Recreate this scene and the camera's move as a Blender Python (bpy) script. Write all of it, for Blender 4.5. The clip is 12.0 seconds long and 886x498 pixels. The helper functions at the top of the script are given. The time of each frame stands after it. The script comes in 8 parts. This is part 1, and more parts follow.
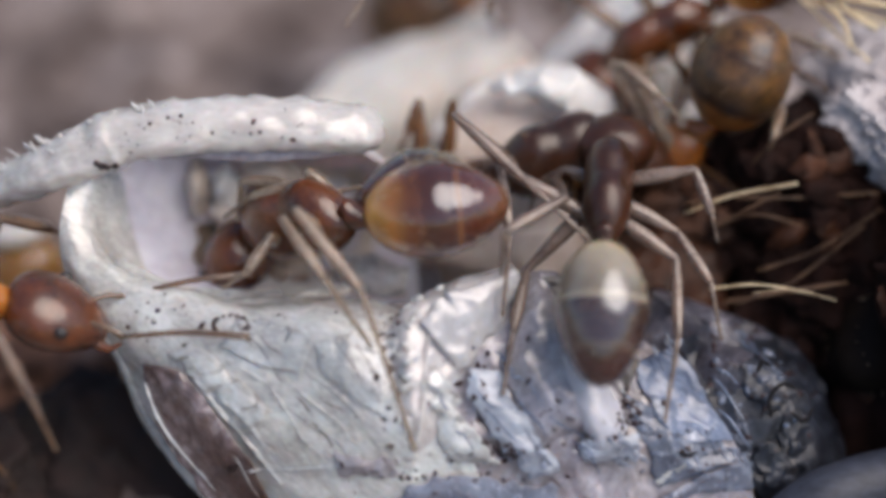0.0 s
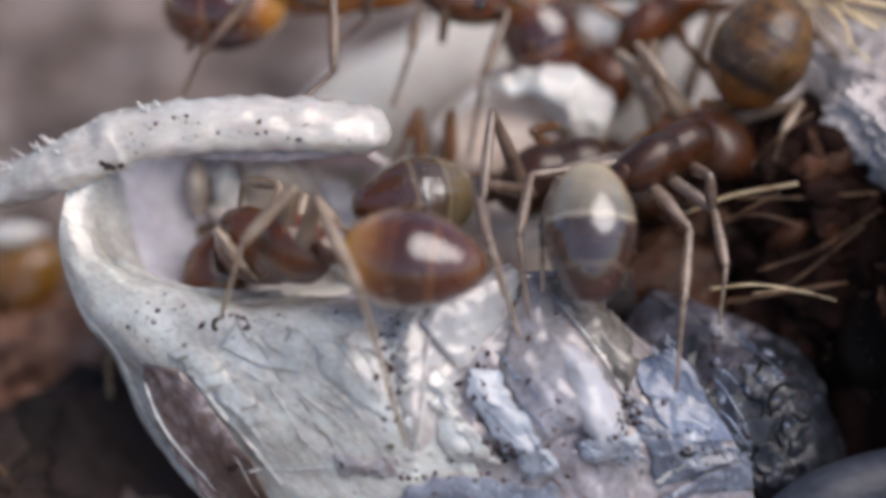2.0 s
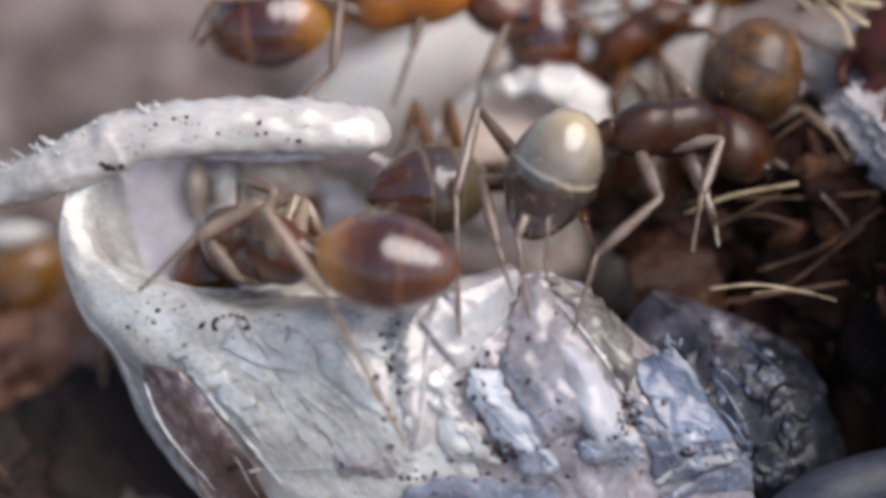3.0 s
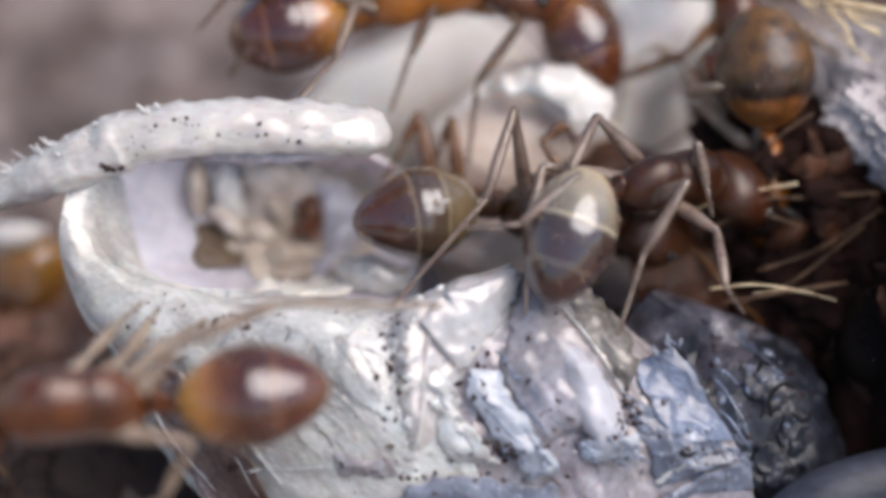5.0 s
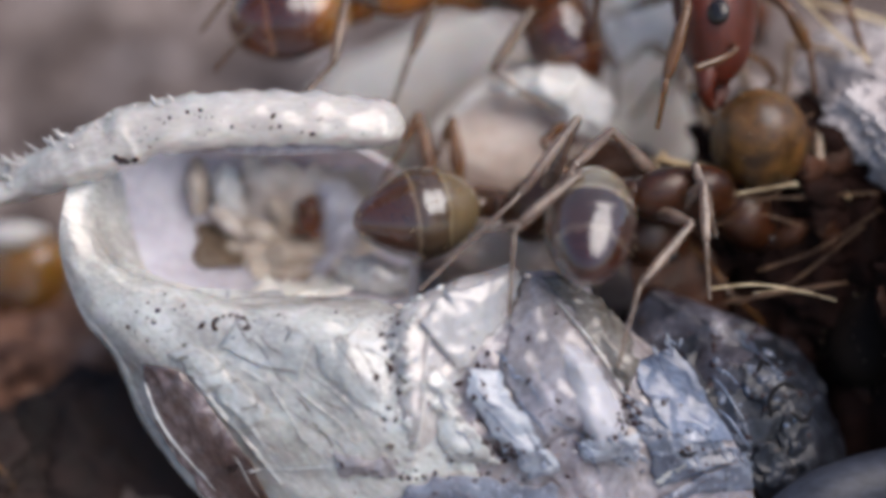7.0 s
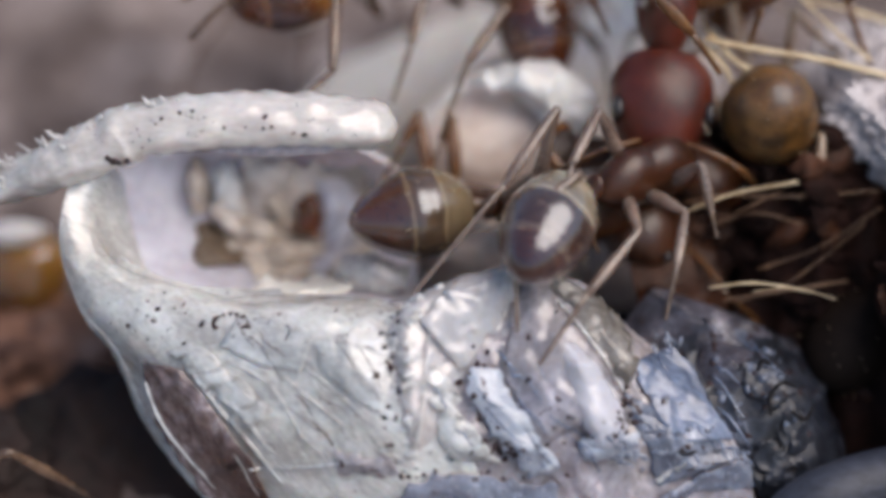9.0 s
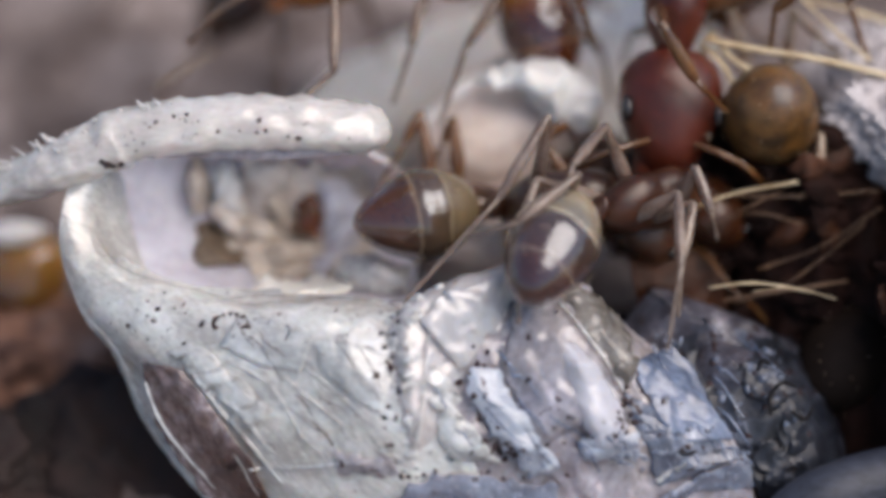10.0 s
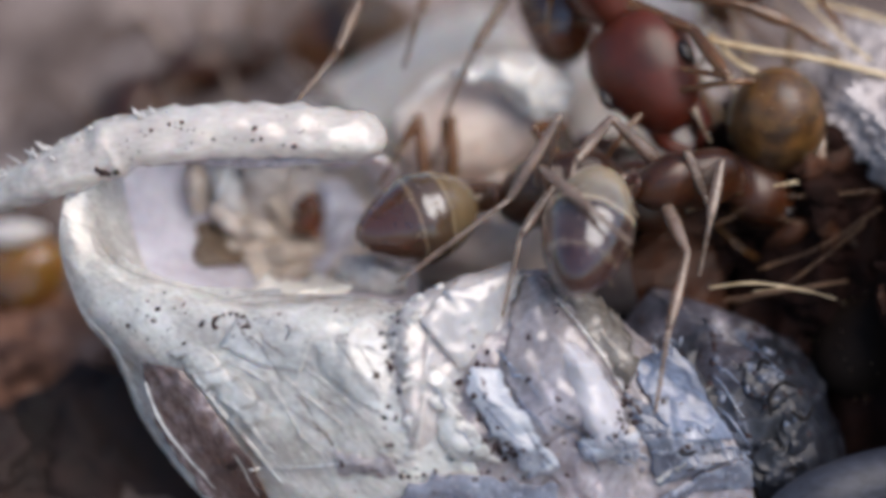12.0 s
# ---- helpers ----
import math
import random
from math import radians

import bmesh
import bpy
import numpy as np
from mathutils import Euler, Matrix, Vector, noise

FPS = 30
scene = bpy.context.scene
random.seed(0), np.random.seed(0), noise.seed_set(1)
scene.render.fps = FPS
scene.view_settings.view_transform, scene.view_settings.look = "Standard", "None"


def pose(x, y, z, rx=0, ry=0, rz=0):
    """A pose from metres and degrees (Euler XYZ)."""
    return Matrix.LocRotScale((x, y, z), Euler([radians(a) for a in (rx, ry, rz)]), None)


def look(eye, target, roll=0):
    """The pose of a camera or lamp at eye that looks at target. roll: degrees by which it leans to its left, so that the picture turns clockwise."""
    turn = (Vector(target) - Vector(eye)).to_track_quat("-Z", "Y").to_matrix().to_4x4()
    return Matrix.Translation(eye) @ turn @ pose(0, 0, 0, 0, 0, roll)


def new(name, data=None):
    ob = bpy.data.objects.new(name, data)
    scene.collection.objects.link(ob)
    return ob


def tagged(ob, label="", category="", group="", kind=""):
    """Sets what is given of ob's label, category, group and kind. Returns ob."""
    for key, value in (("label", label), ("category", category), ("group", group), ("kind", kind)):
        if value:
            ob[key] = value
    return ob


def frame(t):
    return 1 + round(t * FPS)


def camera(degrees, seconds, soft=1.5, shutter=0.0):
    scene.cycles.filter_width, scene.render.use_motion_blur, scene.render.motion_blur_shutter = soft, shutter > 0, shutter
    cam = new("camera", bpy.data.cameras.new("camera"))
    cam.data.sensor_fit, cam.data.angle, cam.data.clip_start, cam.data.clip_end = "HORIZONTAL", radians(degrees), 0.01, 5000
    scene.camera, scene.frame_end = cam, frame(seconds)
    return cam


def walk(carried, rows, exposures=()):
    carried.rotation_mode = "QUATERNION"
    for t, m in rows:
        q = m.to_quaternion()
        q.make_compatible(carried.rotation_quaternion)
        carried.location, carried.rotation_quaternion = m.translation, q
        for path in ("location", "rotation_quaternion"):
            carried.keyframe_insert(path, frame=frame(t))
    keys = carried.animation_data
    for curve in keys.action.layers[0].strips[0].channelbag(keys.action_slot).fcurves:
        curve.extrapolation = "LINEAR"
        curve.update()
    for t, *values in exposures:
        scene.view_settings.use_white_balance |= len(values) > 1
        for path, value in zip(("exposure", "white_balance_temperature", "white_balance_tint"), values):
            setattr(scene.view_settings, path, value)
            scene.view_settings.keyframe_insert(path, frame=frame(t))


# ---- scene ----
import itertools
from mathutils.bvhtree import BVHTree

cam = camera(19.292, 12.0, soft=4.4)

# ---- camera ----
# The carcass leans back: its working plane has u to the right, v up along its face, w out of it (mm).
TILT = radians(40)
HEIGHT = 2.0
OUT = Vector((0, -math.cos(TILT), math.sin(TILT)))
RISE = Vector((0, math.sin(TILT), math.cos(TILT)))
BASE = Vector((0, 0, HEIGHT))


def V(u, v, w=0.0):
    """A place in the working plane, in mm, as metres of the world."""
    return (BASE + Vector((u, 0, 0)) + RISE * v + OUT * w) * 0.001


def W(u, v, w=0.0):
    """A direction in the working plane."""
    return (Vector((u, 0, 0)) + RISE * v + OUT * w).normalized()


EYE = V(0, 0, 20)
walk(cam, [(0.0, look(EYE, V(0, 0, 0))), (7.2, look(EYE, V(0, 0, 0))), (8.8, look(EYE, V(0, -0.011, 0))),
           (12.0, look(EYE, V(0, -0.011, 0)))], exposures=[(0.0, -0.03), (1.0, -0.05), (1.5, -0.14), (2.0, -0.03), (3.2, 0.08), (4.8, 0.17), (5.5, 0.13), (6.5, -0.04), (12.0, 0.01)])
cam.data.dof.use_dof = True
cam.data.dof.focus_distance = 0.0198
cam.data.dof.aperture_fstop = 68.0

# ---- light ----
world = bpy.data.worlds.new("sky")
scene.world = world
world.use_nodes = True
wn = world.node_tree.nodes
sky = wn.new("ShaderNodeTexSky")
sky.sky_type = "NISHITA"
sky.sun_disc = False
sky.sun_elevation = radians(57)
sky.sun_rotation = radians(117)
wn["Background"].inputs[1].default_value = 0.134
world.node_tree.links.new(sky.outputs[0], wn["Background"].inputs[0])
sun = new("sun", bpy.data.lights.new("sun", "SUN"))
sun.data.energy = 3.8
sun.data.angle = radians(56)
sun.data.color = (1.0, 0.87, 0.775)
sun.matrix_world = look((0.58, -0.30, 1.0), (0, 0, 0))


# ---- materials ----
def mat(name, c1, c2, rough=0.5, size=0.3, fine=0.06, bump=0.25, sss=0.0, coat=0.0, stretch=(1, 1, 1), c3=None, c3_at=0.68,
        trans=0.0, metal=0.0, crease=0.0, sss_mm=0.25, bleed=(1.0, 0.6, 0.4), turn=0.0, facet=0.0, spec=0.5, tint=None, tight=0.0):
    """Two-scale mottled surface; size and fine are the widths of its patches in mm."""
    m = bpy.data.materials.new(name)
    m.use_nodes = True
    n, l = m.node_tree.nodes, m.node_tree.links
    b = n["Principled BSDF"]
    co = n.new("ShaderNodeTexCoord")
    mp = n.new("ShaderNodeMapping")
    mp.vector_type = "TEXTURE"
    mp.inputs["Scale"].default_value = [0.001 / s for s in stretch]
    mp.inputs["Rotation"].default_value = (0, radians(turn), 0)
    l.new(co.outputs["Object"], mp.inputs["Vector"])
    big = n.new("ShaderNodeTexNoise")
    big.inputs["Scale"].default_value = 1 / size
    big.inputs["Detail"].default_value = 5
    small = n.new("ShaderNodeTexNoise")
    small.inputs["Scale"].default_value = 1 / fine
    small.inputs["Detail"].default_value = 6
    small.inputs["Roughness"].default_value = 0.65
    for t in (big, small):
        l.new(mp.outputs[0], t.inputs["Vector"])
    add = n.new("ShaderNodeMath")
    add.operation = "MULTIPLY_ADD"
    add.inputs[1].default_value = 0.55
    half = n.new("ShaderNodeMath")
    half.operation = "MULTIPLY"
    half.inputs[1].default_value = 0.45
    l.new(small.outputs[0], half.inputs[0])
    l.new(big.outputs[0], add.inputs[0])
    l.new(half.outputs[0], add.inputs[2])
    ramp = n.new("ShaderNodeValToRGB")
    e = ramp.color_ramp.elements
    e[0].position, e[0].color = 0.36 + tight, (*c1, 1)
    e[1].position, e[1].color = 0.6 - tight, (*c2, 1)
    if c3:
        x = e.new(c3_at - tight)
        x.color = (*c3, 1)
    l.new(add.outputs[0], ramp.inputs[0])
    colour = ramp.outputs[0]
    if tint:
        # slow drift of hue across the surface
        wide = n.new("ShaderNodeTexNoise")
        wide.inputs["Detail"].default_value = 2
        l.new(co.outputs["Object"], wide.inputs["Vector"])
        wide.inputs["Scale"].default_value = 900
        far = n.new("ShaderNodeMapRange")
        far.inputs["From Min"].default_value = 0.4
        far.inputs["From Max"].default_value = 0.62
        l.new(wide.outputs[0], far.inputs["Value"])
        mix = n.new("ShaderNodeMix")
        mix.data_type = "RGBA"
        mix.blend_type = "MULTIPLY"
        l.new(far.outputs[0], mix.inputs["Factor"])
        l.new(colour, mix.inputs["A"])
        mix.inputs["B"].default_value = (*tint, 1)
        colour = mix.outputs["Result"]
    l.new(colour, b.inputs["Base Color"])
    rr = n.new("ShaderNodeMapRange")
    rr.inputs["To Min"].default_value = max(0.03, rough - 0.13)
    rr.inputs["To Max"].default_value = min(1, rough + 0.13)
    l.new(small.outputs[0], rr.inputs["Value"])
    l.new(rr.outputs[0], b.inputs["Roughness"])
    bp = n.new("ShaderNodeBump")
    bp.inputs["Strength"].default_value = bump
    bp.inputs["Distance"].default_value = 0.00005
    height = add.outputs[0]
    if crease:
        rid = n.new("ShaderNodeTexNoise")
        rid.noise_type = "RIDGED_MULTIFRACTAL"
        rid.inputs["Scale"].default_value = 1 / crease
        rid.inputs["Detail"].default_value = 4
        rid.inputs["Distortion"].default_value = 0.6
        l.new(mp.outputs[0], rid.inputs["Vector"])
        both = n.new("ShaderNodeMath")
        both.operation = "MULTIPLY_ADD"
        both.inputs[1].default_value = 0.3
        l.new(rid.outputs[0], both.inputs[0])
        l.new(height, both.inputs[2])
        height = both.outputs[0]
    if facet:
        # crumpled film: every cell leans its own way
        cell = n.new("ShaderNodeTexVoronoi")
        cell.inputs["Scale"].default_value = 1 / facet
        l.new(mp.outputs[0], cell.inputs["Vector"])
        away = n.new("ShaderNodeVectorMath")
        away.operation = "SUBTRACT"
        l.new(mp.outputs[0], away.inputs[0])
        l.new(cell.outputs["Position"], away.inputs[1])
        lean = n.new("ShaderNodeVectorMath")
        lean.operation = "SUBTRACT"
        lean.inputs[1].default_value = (0.5, 0.5, 0.5)
        l.new(cell.outputs["Color"], lean.inputs[0])
        dot = n.new("ShaderNodeVectorMath")
        dot.operation = "DOT_PRODUCT"
        l.new(away.outputs[0], dot.inputs[0])
        l.new(lean.outputs[0], dot.inputs[1])
        more = n.new("ShaderNodeMath")
        more.operation = "MULTIPLY_ADD"
        more.inputs[1].default_value = 18.0
        l.new(dot.outputs["Value"], more.inputs[0])
        l.new(height, more.inputs[2])
        height = more.outputs[0]
    l.new(height, bp.inputs["Height"])
    b.inputs["Specular IOR Level"].default_value = spec
    l.new(bp.outputs[0], b.inputs["Normal"])
    b.inputs["Subsurface Weight"].default_value = sss
    b.inputs["Subsurface Radius"].default_value = bleed
    b.inputs["Subsurface Scale"].default_value = sss_mm * 0.001
    b.inputs["Coat Weight"].default_value = coat
    b.inputs["Coat Roughness"].default_value = 0.045
    b.inputs["Transmission Weight"].default_value = trans
    b.inputs["Metallic"].default_value = metal
    return m


def banded(name, bands, rough=0.16, coat=0.7, sss=0.5, trans=0.15, mottle=(0.84, 1.12)):
    """Glossy cuticle with cross bands along its own x axis: (x in mm, colour), tail first."""
    m = mat(name, (0.1, 0.05, 0.02), (0.2, 0.1, 0.04), rough, 0.25, 0.03, 0.03, sss, coat, sss_mm=0.14, bleed=(1, 0.4, 0.15), trans=trans)
    n, l = m.node_tree.nodes, m.node_tree.links
    b = n["Principled BSDF"]
    co = n.new("ShaderNodeTexCoord")
    sep = n.new("ShaderNodeSeparateXYZ")
    l.new(co.outputs["Object"], sep.inputs[0])
    wob = n.new("ShaderNodeTexNoise")
    wob.inputs["Scale"].default_value = 5000
    l.new(co.outputs["Object"], wob.inputs["Vector"])
    ma = n.new("ShaderNodeMath")
    ma.operation = "MULTIPLY_ADD"
    ma.inputs[1].default_value = 0.00008
    l.new(wob.outputs[0], ma.inputs[0])
    l.new(sep.outputs[0], ma.inputs[2])
    mr = n.new("ShaderNodeMapRange")
    mr.inputs["From Min"].default_value = -0.00052
    mr.inputs["From Max"].default_value = 0.00060
    l.new(ma.outputs[0], mr.inputs["Value"])
    ramp = n.new("ShaderNodeValToRGB")
    el = ramp.color_ramp.elements
    spots = [((x + 0.56) / 1.12, c) for x, c in bands]
    el[0].position, el[0].color = spots[0][0], (*spots[0][1], 1)
    el[1].position, el[1].color = spots[-1][0], (*spots[-1][1], 1)
    for p, c in spots[1:-1]:
        x = el.new(p)
        x.color = (*c, 1)
    l.new(mr.outputs[0], ramp.inputs[0])
    blot = n.new("ShaderNodeTexNoise")
    blot.inputs["Scale"].default_value = 6500
    blot.inputs["Detail"].default_value = 5
    l.new(co.outputs["Object"], blot.inputs["Vector"])
    deep = n.new("ShaderNodeMapRange")
    deep.inputs["From Min"].default_value = 0.35
    deep.inputs["From Max"].default_value = 0.65
    deep.inputs["To Min"].default_value = mottle[0]
    deep.inputs["To Max"].default_value = mottle[1]
    l.new(blot.outputs[0], deep.inputs["Value"])
    stain = n.new("ShaderNodeVectorMath")
    stain.operation = "SCALE"
    l.new(ramp.outputs[0], stain.inputs[0])
    l.new(deep.outputs[0], stain.inputs["Scale"])
    l.new(stain.outputs[0], b.inputs["Base Color"])
    b.inputs["Specular IOR Level"].default_value = 0.6
    b.inputs["Coat IOR"].default_value = 1.65
    b.inputs["Coat Roughness"].default_value = 0.17
    # Blue tint puts the mirrored sky's colour into the highlights.
    b.inputs["Specular Tint"].default_value = (0.6, 0.78, 1.0, 1)
    return m


SOIL = mat("soil", (0.05, 0.034, 0.03), (0.235, 0.188, 0.172), 0.9, 1.0, 0.3, 0.9, c3=(0.5, 0.45, 0.44), tight=0.06)
REDEARTH = mat("red_brown_earth", (0.07, 0.03, 0.019), (0.36, 0.19, 0.125), 0.85, 0.6, 0.2, 0.9, c3=(0.5, 0.37, 0.31), tight=0.05)
# Brown earth taken near-black to hold the shade below the husk.
EARTH = mat("shaded_dark_earth", (0.004, 0.0025, 0.0025), (0.026, 0.013, 0.011), 0.85, 0.9, 0.2, 0.9)
SHELL = mat("bleached_shell", (0.5, 0.485, 0.475), (0.8, 0.785, 0.765), 0.12, 0.35, 0.04, 0.2, 0.4, 1.0, (0.3, 1.2, 1.2), c3=(0.93, 0.915, 0.895), trans=0.2, crease=0.3, turn=38, facet=0.06, tint=(0.84, 0.85, 0.84), tight=0.05, sss_mm=0.3)
LIMBSHELL = mat("bleached_limb", (0.55, 0.52, 0.5), (0.78, 0.76, 0.74), 0.2, 0.35, 0.045, 0.2, 0.35, 0.6, (0.5, 1.2, 1.2), c3=(0.92, 0.9, 0.88), trans=0.25, crease=0.25, facet=0.08)
PEARL = mat("pearly_membrane", (0.42, 0.4, 0.47), (0.66, 0.645, 0.71), 0.35, 0.7, 0.1, 0.2, 0.4, 0.2)
RIDGE = mat("glossy_lilac_grey_shell", (0.52, 0.49, 0.5), (0.68, 0.65, 0.66), 0.14, 0.5, 0.06, 0.16, 0.35, 0.9, (1, 1, 0.5), c3=(0.84, 0.82, 0.82), trans=0.2)
LILAC = mat("lilac_membrane", (0.44, 0.42, 0.47), (0.62, 0.6, 0.66), 0.3, 0.6, 0.08, 0.12, 0.35, 0.3, trans=0.1)
PLATE = mat("pinkish_plate", (0.33, 0.295, 0.31), (0.56, 0.515, 0.54), 0.18, 0.45, 0.06, 0.18, 0.35, 0.7, (1, 1, 0.5), c3=(0.74, 0.7, 0.71), trans=0.25, crease=0.3, turn=20, facet=0.14, tint=(0.84, 0.87, 0.96), tight=0.04)
BLUISH = mat("bluish_flake", (0.12, 0.15, 0.23), (0.4, 0.455, 0.58), 0.16, 0.28, 0.05, 0.55, 0.3, 0.55, (1, 1, 0.5), c3=(0.85, 0.89, 0.96), trans=0.2, crease=0.25, turn=-30, facet=0.1, tight=0.05)
ICE = mat("icy_white_film", (0.3, 0.335, 0.41), (0.54, 0.585, 0.68), 0.2, 0.3, 0.05, 0.25, 0.3, 0.45, (1, 1, 0.4), c3=(0.82, 0.85, 0.92), trans=0.15, crease=0.3, turn=-35, facet=0.12)
FROST = mat("blue_white_film", (0.105, 0.135, 0.21), (0.23, 0.28, 0.405), 0.22, 0.3, 0.05, 0.25, 0.3, 0.45, (1, 1, 0.4), c3=(0.56, 0.62, 0.76), trans=0.15, crease=0.3, turn=-35, facet=0.12, tight=0.03)
GREYFILM = mat("grey_lilac_film", (0.11, 0.13, 0.19), (0.26, 0.295, 0.39), 0.25, 0.35, 0.05, 0.22, 0.3, 0.4, (1, 1, 0.5), c3=(0.42, 0.46, 0.56), trans=0.2, crease=0.3, turn=-20, facet=0.14)
OLIVEFILM = mat("olive_grey_film", (0.13, 0.115, 0.105), (0.3, 0.28, 0.265), 0.24, 0.35, 0.05, 0.2, 0.3, 0.4, trans=0.25, facet=0.2, tight=0.02)
DARKFILM = mat("dark_grey_film", (0.008, 0.01, 0.016), (0.038, 0.045, 0.066), 0.4, 0.3, 0.05, 0.45, 0.2, 0.15, (1, 1, 0.6), c3=(0.2, 0.22, 0.28), c3_at=0.66, trans=0.1, crease=0.22, turn=-25, facet=0.1, tight=0.03)
FARPLATE = mat("lilac_grey_film", (0.028, 0.028, 0.04), (0.11, 0.108, 0.14), 0.35, 0.3, 0.05, 0.4, 0.3, 0.3, c3=(0.34, 0.33, 0.39), trans=0.1, facet=0.16, crease=0.3, tight=0.04)
# Straw colour darkened to hold the shade down in the debris.
SHADESTRAW = mat("shaded_straw_fibre", (0.035, 0.015, 0.007), (0.16, 0.083, 0.04), 0.45, 0.2, 0.03, 0.4, 0.2, 0.1)
STALK = mat("grey_blue_stalk", (0.02, 0.024, 0.036), (0.07, 0.08, 0.115), 0.55, 0.6, 0.04, 0.3, 0.1, 0.0, (0.4, 1, 1))
THREAD = mat("black_thread", (0.004, 0.004, 0.005), (0.012, 0.011, 0.013), 0.7, 0.1, 0.02, 0.3, spec=0.2)
SPECK = mat("dark_speck", (0.008, 0.005, 0.006), (0.04, 0.014, 0.016), 0.45, 0.05, 0.02, 0.3)
BROWNPANE = mat("brown_membrane", (0.075, 0.045, 0.045), (0.22, 0.165, 0.17), 0.16, 0.4, 0.06, 0.5, 0.3, 0.7, (0.35, 1, 1), c3=(0.5, 0.43, 0.46), trans=0.3, turn=55, facet=0.12, tight=0.05)
FLESHPALE = mat("pale_dried_flesh", (0.34, 0.27, 0.21), (0.62, 0.54, 0.47), 0.4, 0.35, 0.08, 0.5, 0.3, 0.15, c3=(0.66, 0.6, 0.55))
BROWNCLOD = mat("light_brown_debris", (0.015, 0.006, 0.004), (0.075, 0.034, 0.02), 0.6, 0.3, 0.06, 0.6, spec=0.3)
ROSEFRAG = mat("rosy_shell_fragment", (0.44, 0.345, 0.29), (0.72, 0.63, 0.57), 0.4, 0.6, 0.1, 0.3, 0.35, 0.15, c3=(0.72, 0.67, 0.66))
BROWNHOLE = mat("brown_hollow_patch", (0.05, 0.033, 0.02), (0.17, 0.125, 0.085), 0.5, 0.3, 0.08, 0.5, 0.2)
# Dark brown of their own, then darkened for the shade over the debris.
CLOD = mat("shaded_brown_debris", (0.003, 0.0013, 0.0012), (0.022, 0.008, 0.0058), 0.7, 0.22, 0.05, 1.0, spec=0.15)
SCRAP = mat("shaded_brown_scrap", (0.012, 0.004, 0.002), (0.065, 0.022, 0.009), 0.5, 0.2, 0.04, 0.7, 0.2, 0.05, spec=0.25)
ROCK = mat("lilac_grey_stone", (0.36, 0.32, 0.33), (0.62, 0.59, 0.6), 0.5, 0.3, 0.05, 1.0, c3=(0.7, 0.69, 0.7))
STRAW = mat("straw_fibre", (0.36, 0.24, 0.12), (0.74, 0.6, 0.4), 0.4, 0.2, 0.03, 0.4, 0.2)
CREAM = mat("cream_shell", (0.68, 0.61, 0.54), (0.9, 0.86, 0.8), 0.45, 0.9, 0.12, 0.4, 0.4)
CHALK = mat("chalky_white_shell", (0.62, 0.58, 0.55), (0.88, 0.85, 0.82), 0.4, 0.4, 0.06, 0.5, 0.35, 0.15, crease=0.25)
DARKBROWN = mat("dark_brown_cuticle", (0.016, 0.006, 0.0035), (0.065, 0.023, 0.01), 0.3, 0.3, 0.025, 0.25, 0.3, 0.25, bleed=(1, 0.3, 0.1))
BROWN = mat("brown_cuticle", (0.03, 0.009, 0.004), (0.13, 0.038, 0.011), 0.2, 0.2, 0.025, 0.3, 0.2, 0.7, bleed=(1, 0.3, 0.1))
AMBERBROWN = mat("amber_brown_cuticle", (0.016, 0.005, 0.0025), (0.07, 0.022, 0.008), 0.34, 0.3, 0.03, 0.25, 0.35, 0.2, bleed=(1, 0.35, 0.12), trans=0.15)
REDBROWN = mat("red_brown_cuticle", (0.04, 0.012, 0.005), (0.145, 0.045, 0.013), 0.22, 0.3, 0.03, 0.2, 0.45, 0.6, bleed=(1, 0.35, 0.12))
AMBER = mat("amber_cuticle", (0.14, 0.042, 0.008), (0.4, 0.14, 0.022), 0.22, 0.3, 0.025, 0.15, 0.5, 0.5, bleed=(1, 0.35, 0.1))
RED = mat("red_cuticle", (0.03, 0.0055, 0.003), (0.1, 0.017, 0.0075), 0.4, 0.35, 0.025, 0.15, 0.4, 0.1, bleed=(1, 0.25, 0.08))
LEG = mat("leg_cuticle", (0.07, 0.04, 0.025), (0.24, 0.16, 0.11), 0.2, 0.25, 0.03, 0.08, 0.4, 0.6, trans=0.35)
AMBERLEG = mat("amber_leg_cuticle", (0.06, 0.025, 0.009), (0.2, 0.095, 0.035), 0.2, 0.25, 0.03, 0.08, 0.4, 0.6, trans=0.3)
GREYLEG = mat("grey_leg_cuticle", (0.1, 0.066, 0.052), (0.32, 0.245, 0.205), 0.2, 0.25, 0.03, 0.08, 0.4, 0.6, trans=0.35)
PALELEG = mat("pale_leg_cuticle", (0.17, 0.11, 0.075), (0.44, 0.35, 0.27), 0.2, 0.25, 0.03, 0.08, 0.4, 0.6, trans=0.35)
EYEMAT = mat("black_eye", (0.006, 0.005, 0.006), (0.02, 0.015, 0.015), 0.2, 0.05, 0.02, 0.3, 0, 0.5)
G_RED = banded("red_amber_gaster", [(-0.5, (0.22, 0.09, 0.04)), (-0.36, (0.15, 0.042, 0.014)), (-0.2, (0.13, 0.034, 0.012)), (-0.17, (0.3, 0.13, 0.05)), (-0.14, (0.1, 0.03, 0.012)),
                                   (0.06, (0.1, 0.03, 0.01)), (0.2, (0.22, 0.075, 0.018)), (0.34, (0.6, 0.25, 0.045)), (0.5, (0.8, 0.42, 0.09))], 0.14, 0.9, 0.25, 0.4)
G_YELLOW = banded("yellow_gaster", [(-0.5, (0.4, 0.2, 0.03)), (-0.2, (0.36, 0.16, 0.022)), (0.05, (0.1, 0.035, 0.01)), (0.25, (0.3, 0.11, 0.02)), (0.5, (0.2, 0.06, 0.015))])
